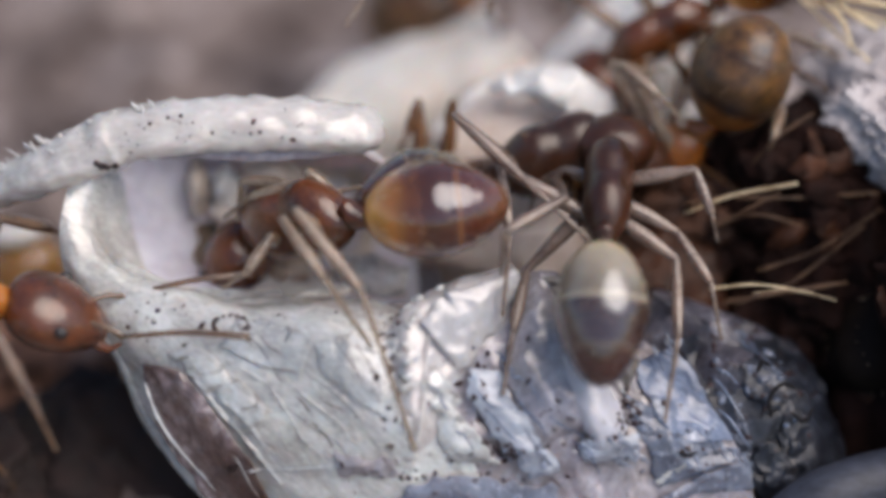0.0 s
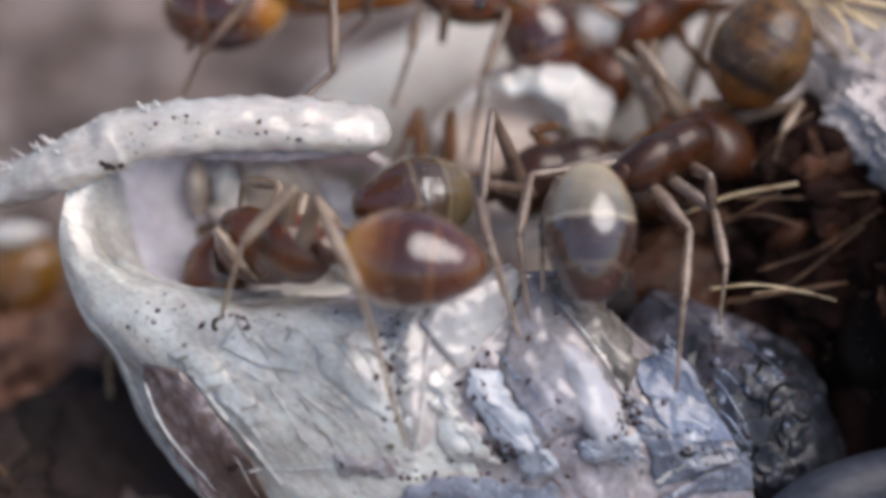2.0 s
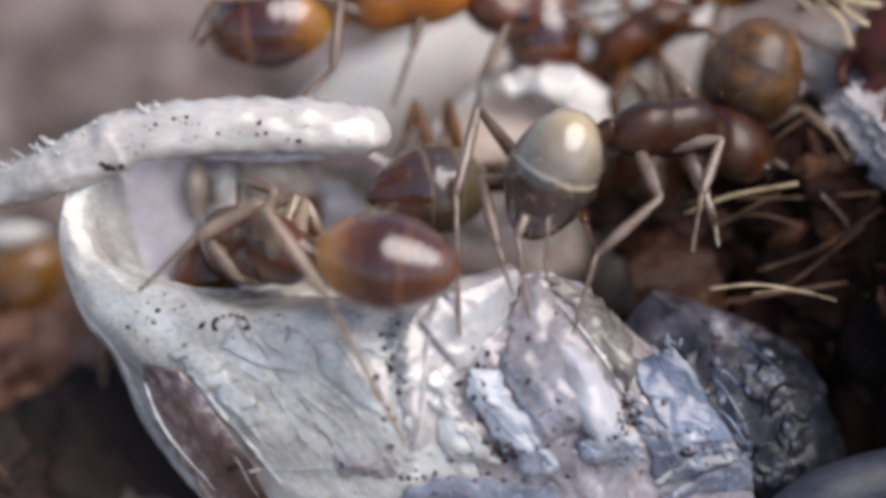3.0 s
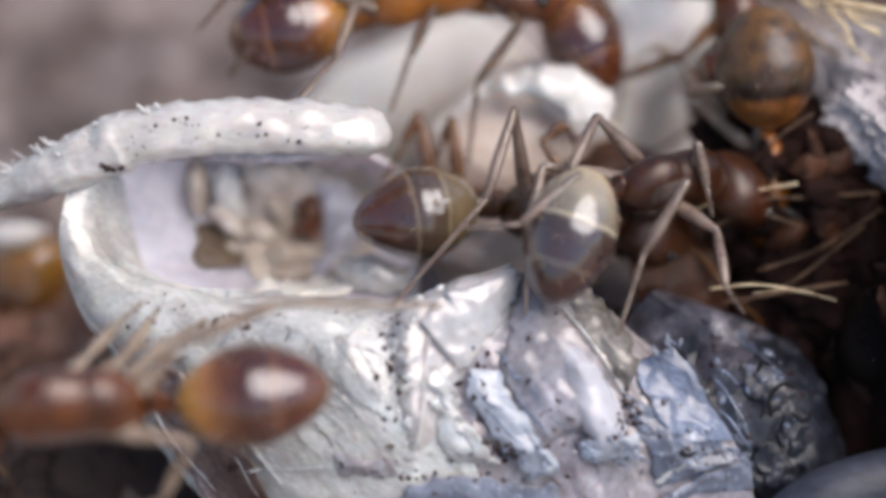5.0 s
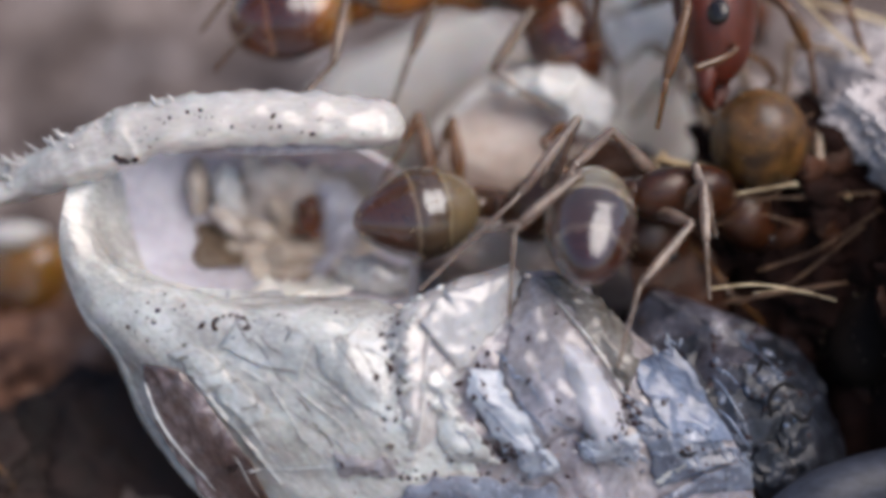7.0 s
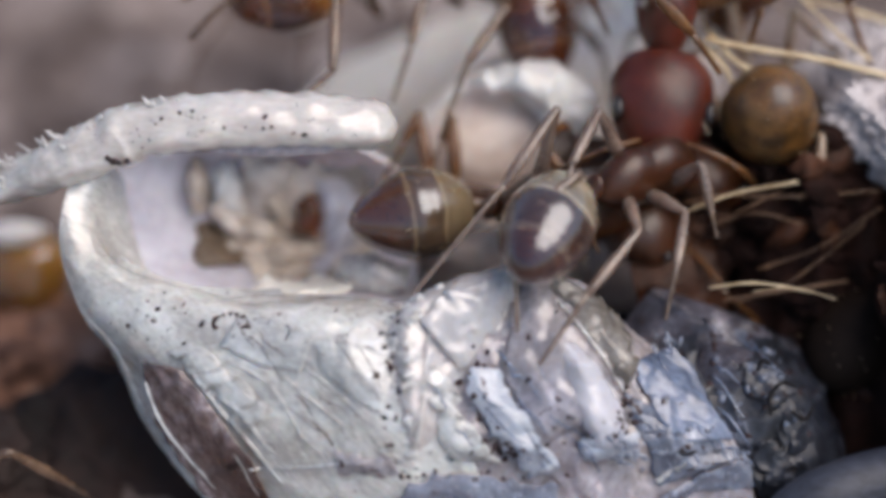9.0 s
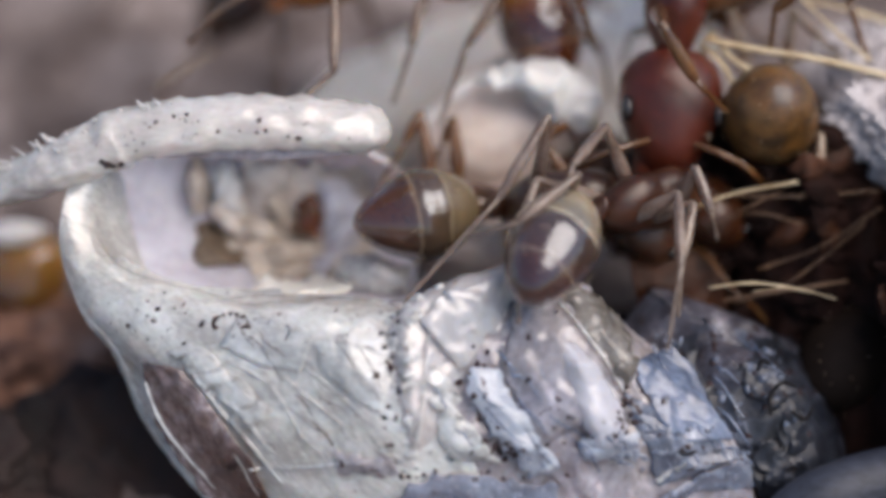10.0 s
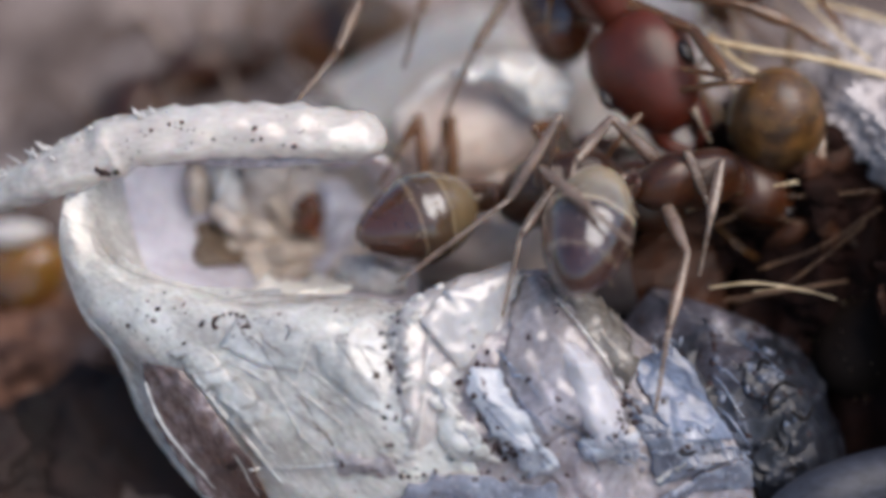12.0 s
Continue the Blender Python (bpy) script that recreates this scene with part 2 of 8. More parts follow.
G_DARK = banded("brown_banded_gaster", [(-0.5, (0.12, 0.04, 0.018)), (-0.25, (0.1, 0.038, 0.02)), (-0.1, (0.09, 0.045, 0.028)), (-0.075, (0.28, 0.2, 0.13)),
                                       (-0.05, (0.1, 0.06, 0.035)), (0.16, (0.13, 0.085, 0.05)), (0.185, (0.4, 0.31, 0.19)),
                                       (0.21, (0.22, 0.16, 0.09)), (0.5, (0.36, 0.27, 0.15))], 0.16, 1.0, 0.3, 0.3)
G_GOLD = banded("golden_brown_gaster", [(-0.5, (0.216, 0.102, 0.023)), (-0.46, (0.141, 0.067, 0.015)), (-0.42, (0.206, 0.097, 0.021)), (-0.36, (0.135, 0.064, 0.015)), (-0.3, (0.184, 0.087, 0.018)),
                                       (-0.22, (0.118, 0.055, 0.013)), (-0.12, (0.162, 0.077, 0.017)), (0.05, (0.098, 0.046, 0.011)),
                                       (0.2, (0.032, 0.014, 0.005)), (0.26, (0.238, 0.087, 0.017)), (0.5, (0.325, 0.113, 0.021))], 0.42, 0.18, 0.35, 0.3, (0.5, 1.45))
G_BLACK = banded("blackish_gaster", [(-0.5, (0.012, 0.008, 0.006)), (0.1, (0.02, 0.012, 0.008)), (0.5, (0.03, 0.018, 0.01))], 0.7, 0.0, 0.0, 0.0)
G_BLACK.node_tree.nodes["Principled BSDF"].inputs["Specular IOR Level"].default_value = 0.1
G_CREAM = banded("cream_banded_gaster", [(-0.5, (0.07, 0.022, 0.014)), (-0.3, (0.08, 0.032, 0.024)), (-0.275, (0.2, 0.15, 0.12)),
                                        (-0.25, (0.085, 0.042, 0.034)), (-0.1, (0.09, 0.056, 0.05)), (0.06, (0.1, 0.07, 0.058)), (0.085, (0.74, 0.65, 0.5)),
                                        (0.115, (0.28, 0.24, 0.185)), (0.28, (0.44, 0.38, 0.29)), (0.42, (0.62, 0.52, 0.37)), (0.5, (0.75, 0.6, 0.36))], 0.15, 1.0, 0.2, 0.4)


# ---- mesh helpers ----
def spline(pts, n):
    """n points on a smooth curve through pts."""
    pts = [Vector(p) for p in pts]
    k = len(pts) - 1
    out = []
    for i in range(n):
        x = i / (n - 1) * k
        j = min(int(x), k - 1)
        f = x - j
        p1, p2 = pts[j], pts[j + 1]
        p0 = pts[j - 1] if j else p1 * 2 - p2
        p3 = pts[j + 2] if j + 2 <= k else p2 * 2 - p1
        out.append(0.5 * (2 * p1 + (p2 - p0) * f + (2 * p0 - 5 * p1 + 4 * p2 - p3) * f * f + (3 * p1 - p0 - 3 * p2 + p3) * f ** 3))
    return out


def part(name, bm, material, parent=None, label="", kind="", smooth=True):
    """Links a bmesh as one mesh object, under parent if given."""
    me = bpy.data.meshes.new(name)
    bmesh.ops.recalc_face_normals(bm, faces=bm.faces)
    bm.to_mesh(me)
    bm.free()
    me.materials.append(material)
    if smooth:
        me.shade_smooth()
    ob = new(name, me)
    ob.parent = parent
    return tagged(ob, label, kind=kind)


def tube(bm, pts, radii, seg=8, flat=1.0):
    """A tapered round rod along pts, with closed round ends."""
    rings = []
    n = len(pts)
    t0 = (pts[1] - pts[0]).normalized()
    side = t0.orthogonal().normalized()
    for i, p in enumerate(pts):
        t = (pts[min(i + 1, n - 1)] - pts[max(i - 1, 0)]).normalized()
        side = (side - t * side.dot(t)).normalized()
        up = t.cross(side)
        r = radii[i] if len(radii) == n else radii[0] + (radii[-1] - radii[0]) * i / (n - 1)
        rings.append([bm.verts.new(p + (side * math.cos(a) + up * math.sin(a) * flat) * r)
                      for a in [2 * math.pi * k / seg for k in range(seg)]])
    for a, b in zip(rings, rings[1:]):
        for k in range(seg):
            bm.faces.new((a[k], a[(k + 1) % seg], b[(k + 1) % seg], b[k]))
    bm.faces.new(rings[0][::-1])
    bm.faces.new(rings[-1])
    return rings


def sheet(bm, curves, nu, nv, thick=0.05, rough=0.02, grain=0.25, seed=0.0, fray=0.0, fold=0.0):
    """A curved shell spanned by control curves, with thickness in mm and an uneven surface."""
    lines = [spline(c, nu) for c in curves]
    return plate(bm, [spline([l[i] for l in lines], nv) for i in range(nu)], thick, rough, grain, seed, fray, fold)


def tongue(bm, axis, widths, bulge, thick=0.05, rough=0.02, grain=0.2, seed=0.0, fray=0.0, fold=0.0, n=26, m=13, sink=0.0):
    """A domed lobe along an axis, with its half widths in mm."""
    pts = spline(axis, n)
    ww = spline([Vector((x, 0, 0)) for x in widths], n)
    grid = []
    for i, p in enumerate(pts):
        t = (pts[min(i + 1, n - 1)] - pts[max(i - 1, 0)]).normalized()
        side = OUT.cross(t).normalized()
        half = max(0.006, ww[i].x) * 0.001
        grid.append([p + side * half * a + OUT * bulge * 0.001 * (1 - a * a) * min(1, half / 0.0001) - OUT * sink * 0.001 * a ** 4
                     for a in [math.sin((k / (m - 1) - 0.5) * math.pi) for k in range(m)]])
    return plate(bm, grid, thick, rough, grain, seed, fray, fold)


def plate(bm, grid, thick, rough, grain, seed, fray, fold):
    nu, nv = len(grid), len(grid[0])
    off = Vector((seed * 7.3, seed * 3.1, seed))
    front, back = [], []
    for i in range(nu):
        f, k = [], []
        for j in range(nv):
            p = grid[i][j]
            du = grid[min(i + 1, nu - 1)][j] - grid[max(i - 1, 0)][j]
            dv = grid[i][min(j + 1, nv - 1)] - grid[i][max(j - 1, 0)]
            nn = du.cross(dv)
            nn = nn.normalized() if nn.length > 1e-14 else OUT
            if nn.dot(OUT) < 0:
                nn = -nn
            q = p * (1000 / grain) + off
            d = (noise.noise(q) + 0.5 * noise.noise(q * 2.3)) * rough * 0.001
            if fold:
                k1 = 1 - abs(noise.noise(q * 0.8 + Vector((3, 1, 4)))) * 2.2
                k2 = 1 - abs(noise.noise(q * 1.9 + Vector((1, 5, 9)))) * 2.2
                d += (max(0, k1) ** 3 + 0.5 * max(0, k2) ** 3) * fold * 0.001
            e = p + nn * d
            if fray and j in (0, nv - 1):
                e = e + (dv * (1 if j else -1)) * fray * noise.noise(q * 3)
            edge = min(i, nu - 1 - i, j, nv - 1 - j)
            f.append(bm.verts.new(e))
            k.append(bm.verts.new(e - nn * thick * 0.001 * (0.35 if edge == 0 else 1)))
        front.append(f)
        back.append(k)
    for i in range(nu - 1):
        for j in range(nv - 1):
            bm.faces.new((front[i][j], front[i + 1][j], front[i + 1][j + 1], front[i][j + 1]))
            bm.faces.new((back[i][j], back[i][j + 1], back[i + 1][j + 1], back[i + 1][j]))
    for i in range(nu - 1):
        for j in (0, nv - 1):
            bm.faces.new((front[i][j], front[i + 1][j], back[i + 1][j], back[i][j]))
    for j in range(nv - 1):
        for i in (0, nu - 1):
            bm.faces.new((front[i][j], front[i][j + 1], back[i][j + 1], back[i][j]))
    return front


def flake(bm, tree, a, b, lift=(0.03, 0.03), bulge=0.02, thick=0.02, rough=0.012, grain=0.25, seed=0.0, jag=0.03, fold=0.015, n=30, m=20):
    """A thin film lying on a surface between two edge curves, standing off it by lift mm at each edge."""
    la, lb = spline(a, n), spline(b, n)
    off = Vector((seed * 1.7, seed, -seed))
    for line, k in ((la, 0), (lb, 5)):
        for i, p in enumerate(line):
            q = p * 11000 + off + Vector((k, k, 0))
            line[i] = p + W(noise.noise(q), noise.noise(q + Vector((9, 0, 0))), 0) * jag * 0.001
    grid, deep = [], 0.0
    for i in range(n):
        row = []
        for j in range(m):
            r, t = j / (m - 1), i / (n - 1)
            p = la[i].lerp(lb[i], r)
            hit = tree.ray_cast(p + OUT * 0.005, -OUT)[0]
            base = hit if hit is not None else p
            up = 0.7 * (lift[0] * (1 - r) + lift[1] * r) + bulge * 4 * r * (1 - r) * min(1, 4 * t * (1 - t) + 0.3)
            row.append(base + OUT * up * 0.001)
        grid.append(row)
    return plate(bm, grid, thick, rough, grain, seed, 0, fold)


def lump(bm, centre, axes, rough=0.12, seed=0.0, subdiv=3, grain=1.6):
    """An uneven stone-like body; axes are three half-axis vectors in metres."""
    made = bmesh.ops.create_icosphere(bm, subdivisions=subdiv, radius=1.0)["verts"]
    for v in made:
        q = v.co * grain + Vector((seed * 3.7, seed, -seed))
        k = 1 + rough * (noise.noise(q) + 0.5 * noise.noise(q * 2.7) + 0.3 * noise.noise(q * 6))
        c = v.co * k
        v.co = centre + axes[0] * c.x + axes[1] * c.y + axes[2] * c.z
    return made


def axes(a, b, c, spin=0.0):
    """Half axes in mm along the working plane, spun in its plane by degrees."""
    s, k = math.sin(radians(spin)), math.cos(radians(spin))
    return (W(k, s, 0) * a * 0.001, W(-s, k, 0) * b * 0.001, W(0, 0, 1) * c * 0.001)


# ---- ground ----
def ground():
    bm = bmesh.new()
    steps = [0.0]
    g = 0.00016
    while steps[-1] < 0.02:
        steps.append(steps[-1] + g)
        if steps[-1] > 0.011:
            g *= 1.2
    line = [-s for s in steps[:0:-1]] + steps
    grid = []
    for x in line:
        row = []
        for y in line:
            q = Vector((x, y + 0.002, 0)) * 1000
            near = 1 / (1 + (q.length / 14) ** 4)
            z = (0.28 * noise.noise(q * 0.5) + 0.16 * noise.noise(q * 1.3) + 0.07 * noise.noise(q * 3.1)) * near
            row.append(bm.verts.new((x, y + 0.002, (z - 0.12) * 0.001)))
        grid.append(row)
    for a, b in zip(grid, grid[1:]):
        for j in range(len(line) - 1):
            bm.faces.new((a[j], b[j], b[j + 1], a[j + 1]))
    ob = part("ground", bm, SOIL, None, kind="structure")
    return tagged(ob, "grey-brown uneven soil, out of focus", "ground")


ground()


# ---- the carcass ----
def crumbs(bm, tree, spots, rnd, size=(0.012, 0.03), flat=0.5):
    """Small uneven grains lying on a surface, under the places given."""
    for p in spots:
        hit, nrm, _, _ = tree.ray_cast(p + OUT * 0.003, -OUT)
        if hit is None:
            continue
        r = rnd.uniform(*size) * 0.001
        a = nrm.orthogonal().normalized()
        b = nrm.cross(a)
        t = rnd.uniform(0, 6.28)
        a, b = a * math.cos(t) + b * math.sin(t), b * math.cos(t) - a * math.sin(t)
        lump(bm, hit, (a * r * rnd.uniform(0.8, 1.9), b * r, nrm * r * flat), 0.3, rnd.uniform(0, 50), 1)


def scatter(rnd, centre, spread, n):
    return [centre + W(1, 0, 0) * rnd.gauss(0, spread[0]) * 0.001 + RISE * rnd.gauss(0, spread[1]) * 0.001 for _ in range(n)]


def carcass():
    ob = tagged(new("carcass"), "bleached translucent husk of a dead crustacean, broken open", "animal carcass")
    ob.location = V(0, -2.2, -0.4)
    inv = Matrix.Translation(-ob.location)
    whole = bmesh.new()

    def own(name, bm, material, label="", parent=ob, kind="", solid=True):
        if solid:
            me = bpy.data.meshes.new("solid")
            bm.to_mesh(me)
            whole.from_mesh(me)
            bpy.data.meshes.remove(me)
        bm.transform(inv)
        return part(name, bm, material, parent, label, kind)

    # face of the husk under the opening
    bm = bmesh.new()
    sheet(bm, [
        [V(-2.8, 0.778, -0.05), V(-2.926, 0.112, 0.1), V(-2.793, -0.451, 0), V(-2.525, -0.869, -0.15), V(-2.295, -1.397, -0.2), V(-1.844, -1.976, -0.3), V(-1.581, -2.542, -0.6)],
        [V(-2.726, 0.779, -0.08), V(-2.802, 0.082, 0.12), V(-2.593, -0.382, 0.2), V(-2.112, -0.894, 0.28), V(-1.683, -1.363, 0.3), V(-1.305, -1.842, 0.2), V(-1.069, -2.492, -0.2)],
        [V(-2.653, 0.781, -0.12), V(-2.663, 0.039, 0.06), V(-2.137, -0.338, 0.25), V(-1.461, -0.675, 0.42), V(-0.947, -1.18, 0.5), V(-0.74, -1.738, 0.4), V(-0.581, -2.468, 0)],
        [V(-2.602, 0.749, -0.2), V(-2.484, -0.126, -0.1), V(-1.569, -0.392, 0.12), V(-0.951, -0.505, 0.42), V(-0.606, -1.006, 0.58), V(-0.271, -1.734, 0.45), V(-0.104, -2.468, 0)],
        [V(-2.567, 0.67, -0.45), V(-2.174, -0.348, -0.3), V(-1.146, -0.365, -0.02), V(-0.404, -0.425, 0.2), V(-0.059, -0.884, 0.5), V(0.281, -1.738, 0.4), V(0.503, -2.468, 0)],
    ], 130, 110, 0.06, 0.013, 0.4, 1, 0, 0.014)
    own("face", bm, SHELL, "speckled translucent off-white shell face")
    # part between the ridge and the broken end
    bm = bmesh.new()
    sheet(bm, [
        [V(-0.406, -0.449, 0.1), V(-0.272, -0.887, 0.42), V(-0.102, -1.439, 0.42), V(0.154, -1.961, 0.3), V(0.33, -2.468, 0)],
        [V(0.069, -0.362, 0.15), V(0.196, -0.846, 0.4), V(0.408, -1.397, 0.42), V(0.624, -1.918, 0.3), V(0.763, -2.468, 0)],
        [V(0.63, -0.19, 0.1), V(0.75, -0.677, 0.35), V(0.96, -1.269, 0.42), V(1.179, -1.833, 0.3), V(1.284, -2.468, 0)],
        [V(1.023, -0.278, 0), V(1.268, -0.724, 0.25), V(1.563, -1.277, 0.3), V(1.872, -1.756, 0.2), V(1.978, -2.468, 0)],
        [V(1.384, -0.653, -0.2), V(1.761, -0.906, 0), V(2.097, -1.29, 0.1), V(2.313, -1.679, 0.1), V(2.51, -2.48, -0.1)],
    ], 80, 80, 0.06, 0.03, 0.4, 2, 0, 0.05)
    own("back_plate", bm, PLATE, "pinkish translucent plate")
    # bowl of the opening
    bm = bmesh.new()
    sheet(bm, [
        [V(-2.784, 0.619, -0.25), V(-2.687, 0.79, -0.35), V(-2.406, 0.845, -0.4), V(-1.707, 0.871, -0.5), V(-0.822, 0.831, -0.6), V(-0.379, 0.636, -0.8)],
        [V(-2.696, 0.18, -0.25), V(-2.567, 0.492, -0.45), V(-2.262, 0.633, -0.7), V(-1.661, 0.689, -1.05), V(-0.938, 0.648, -1.2), V(-0.296, 0.42, -1.3)],
        [V(-2.558, -0.171, -0.2), V(-2.374, 0.093, -0.5), V(-2.115, 0.207, -0.8), V(-1.585, 0.235, -1.25), V(-0.9, 0.237, -1.4), V(-0.251, 0.051, -1.4)],
        [V(-2.333, -0.367, -0.15), V(-2.102, -0.195, -0.45), V(-1.768, -0.175, -0.7), V(-1.342, -0.155, -1.05), V(-0.846, -0.133, -1.2), V(-0.201, -0.27, -1.1)],
        [V(-2.109, -0.453, -0.1), V(-1.857, -0.39, -0.2), V(-1.514, -0.414, -0.3), V(-1.118, -0.414, -0.3), V(-0.722, -0.392, -0.3), V(-0.194, -0.48, -0.3)],
    ], 50, 40, 0.05, 0.03, 0.5, 3)
    bm.normal_update()
    lining = BVHTree.FromBMesh(bm)
    own("bowl", bm, PEARL, "pearly lilac-white lining", solid=False)
    # dried flesh within
    seeds = itertools.count(80)

    def flesh(a, b, m, lift):
        bm = bmesh.new()
        flake(bm, lining, a, b, lift, 0.07, 0.04, 0.05, 0.4, next(seeds), 0.03, 0.03, 34, 26)
        own("dried_flesh", bm, m, "crumpled dried membrane with painted hollows in the opening", solid=False)

    flesh([V(-1.904, 0.525, 0), V(-1.882, 0.308, 0), V(-1.774, 0.048, 0), V(-1.535, -0.256, 0)], [V(-0.624, 0.655, 0), V(-0.538, 0.351, 0), V(-0.581, 0.048, 0), V(-0.711, -0.256, 0)], FLESHPALE, (0.02, 0.05))
    flesh([V(-1.622, 0.72, 0), V(-1.318, 0.698, 0), V(-0.971, 0.655, 0)], [V(-1.535, 0.221, 0), V(-1.275, 0.178, 0), V(-0.928, 0.178, 0)], ROSEFRAG, (0.12, 0.16))
    # Brown patch that paints a dark hollow onto the lining.
    flesh([V(-1.93, 0.2, 0), V(-1.97, 0.08, 0), V(-1.95, -0.06, 0), V(-1.84, -0.17, 0)], [V(-1.86, 0.22, 0), V(-1.74, 0.1, 0), V(-1.64, -0.03, 0), V(-1.6, -0.16, 0)], BROWNHOLE, (0.05, 0.07))
    flesh([V(-1.83, 0.611, 0), V(-1.804, 0.438, 0), V(-1.752, 0.299, 0)], [V(-1.73, 0.646, 0), V(-1.674, 0.46, 0), V(-1.657, 0.299, 0)], CHALK, (0.1, 0.14))
    # Second hollow, its darkness put in as a red-brown patch.
    flesh([V(-1.13, 0.42, 0), V(-1.2, 0.28, 0), V(-1.24, 0.16, 0)], [V(-1.07, 0.42, 0), V(-0.98, 0.27, 0), V(-0.99, 0.1, 0)], REDBROWN, (0.3, 0.3))
    flesh([V(-1.036, 0.525, 0), V(-0.906, 0.308, 0), V(-0.95, 0.048, 0), V(-1.145, -0.126, 0)], [V(-0.841, 0.568, 0), V(-0.668, 0.308, 0), V(-0.711, 0.004, 0), V(-0.971, -0.256, 0)], PEARL, (0.2, 0.14))
    flesh([V(-1.665, 0.048, 0), V(-1.492, -0.082, 0), V(-1.318, -0.256, 0)], [V(-1.405, 0.091, 0), V(-1.188, -0.039, 0), V(-0.971, -0.169, 0)], FLESHPALE, (0.1, 0.16))
    flesh([V(-1.492, -0.278, 0), V(-1.145, -0.256, 0), V(-0.798, -0.234, 0)], [V(-1.535, -0.386, 0), V(-1.145, -0.408, 0), V(-0.711, -0.386, 0)], CREAM, (0.15, 0.05))
    # curled shreds that stand up out of the flesh
    curl = random.Random(31)
    for k, (u, v, m, lie, wide) in enumerate((
            (-1.79, 0.51, CHALK, 80, 0.07),
            (-1.97, 0.51, FLESHPALE, 90, 0.09),
            (-1.43, 0.57, ROSEFRAG, 5, 0.16),
            (-1.72, 0.19, ROSEFRAG, -45, 0.07),
            (-1.50, 0.12, FLESHPALE, -30, 0.1),
            (-1.36, 0.33, FLESHPALE, -60, 0.08),
            (-0.90, 0.30, PEARL, 75, 0.12),
            (-1.29, -0.06, FLESHPALE, 10, 0.09),
            (-0.84, 0.10, PEARL, 50, 0.09))):
        hit = lining.ray_cast(V(u, v, 5), -OUT)[0]
        d = W(math.cos(radians(lie)), math.sin(radians(lie)), 0) * curl.uniform(0.2, 0.3) * 0.001
        bm = bmesh.new()
        tongue(bm, [hit - d + OUT * 0.00012, hit + OUT * curl.uniform(0.0002, 0.00028), hit + d + OUT * 0.00012], [0.03, wide, 0.04], 0.04, 0.03, 0.03, 0.3, 120 + k, 0.3, 0.03, 22, 13, 0.1)
        own("shred", bm, m, "curled shred of dried flesh", solid=False)
    bm = bmesh.new()
    tongue(bm, [V(-0.822, -0.13, -0.6), V(-0.596, -0.218, -0.5), V(-0.285, -0.263, -0.55)], [0.08, 0.18, 0.1], 0.03, 0.04, 0.03, 0.3, 89, 0.4, 0.03, 26, 15, 0.12)
    own("dried_flesh", bm, SHELL, "crumpled dried membrane with painted hollows in the opening", solid=False)
    # broad folded ridge with a beaded crest
    bm = bmesh.new()
    sheet(bm, [
        [V(0.522, -0.116, 0.12), V(0.068, -0.244, 0.28), V(-0.348, -0.489, 0.4), V(-0.423, -0.885, 0.47), V(-0.398, -1.266, 0.47), V(-0.349, -1.678, 0.36)],
        [V(0.561, -0.159, 0.24), V(0.119, -0.301, 0.42), V(-0.253, -0.527, 0.56), V(-0.277, -0.878, 0.62), V(-0.235, -1.256, 0.62), V(-0.254, -1.669, 0.46)],
        [V(0.574, -0.236, 0.24), V(0.280, -0.421, 0.4), V(0.004, -0.706, 0.5), V(-0.110, -1.007, 0.57), V(-0.093, -1.302, 0.56), V(-0.166, -1.673, 0.42)],
        [V(0.532, -0.391, 0.2), V(0.418, -0.635, 0.33), V(0.229, -0.845, 0.42), V(0.076, -1.097, 0.46), V(0.017, -1.351, 0.46), V(-0.068, -1.679, 0.34)]], 90, 40, 0.05, 0.014, 0.22, 7, 0.3, 0.012)
    own("ridge", bm, RIDGE, "glossy translucent folded ridge")
    rnd = random.Random(11)
    crest = spline([V(0.561, -0.159, 0.24), V(0.119, -0.301, 0.42), V(-0.253, -0.527, 0.56), V(-0.277, -0.878, 0.62), V(-0.235, -1.256, 0.62), V(-0.254, -1.669, 0.46)], 70)
    foot = spline([V(0.522, -0.116, 0.12), V(0.068, -0.244, 0.28), V(-0.348, -0.489, 0.4), V(-0.423, -0.885, 0.47), V(-0.398, -1.266, 0.47), V(-0.349, -1.678, 0.36)], 70)
    bm = bmesh.new()
    for k in range(46):
        i = min(69, 14 + int(k * 1.15 + rnd.uniform(0, 3)))
        p = crest[i].lerp(foot[i], rnd.uniform(-0.35, 0.9)) + OUT * rnd.uniform(0.0, 0.02) * 0.001
        r = rnd.uniform(0.01, 0.034) * 0.001
        lump(bm, p, (W(1, 0.5, 0) * r * rnd.uniform(1, 2.2), W(-0.5, 1, 0) * r, OUT * r), 0.35, k, 2)
    own("beads", bm, SHELL, "small glossy bumps along the ridge", kind="stuff")
    bm = bmesh.new()
    sheet(bm, [[V(-2.293, -0.876, 0.2), V(-2.145, -1.371, 0.18), V(-1.877, -1.813, 0.05), V(-1.586, -2.131, -0.1)],
               [V(-2.106, -0.891, 0.34), V(-1.87, -1.273, 0.36), V(-1.64, -1.662, 0.3), V(-1.445, -2.115, 0.05)],
               [V(-1.955, -0.933, 0.36), V(-1.673, -1.291, 0.42), V(-1.418, -1.652, 0.42), V(-1.269, -2.11, 0.1)]], 44, 30, 0.03, 0.03, 0.2, 5, 0.9, 0.02)
    own("pane", bm, BROWNPANE, "brown translucent membrane between ribs")
    # ribs along the lower edge
    shell = BVHTree.FromBMesh(whole)

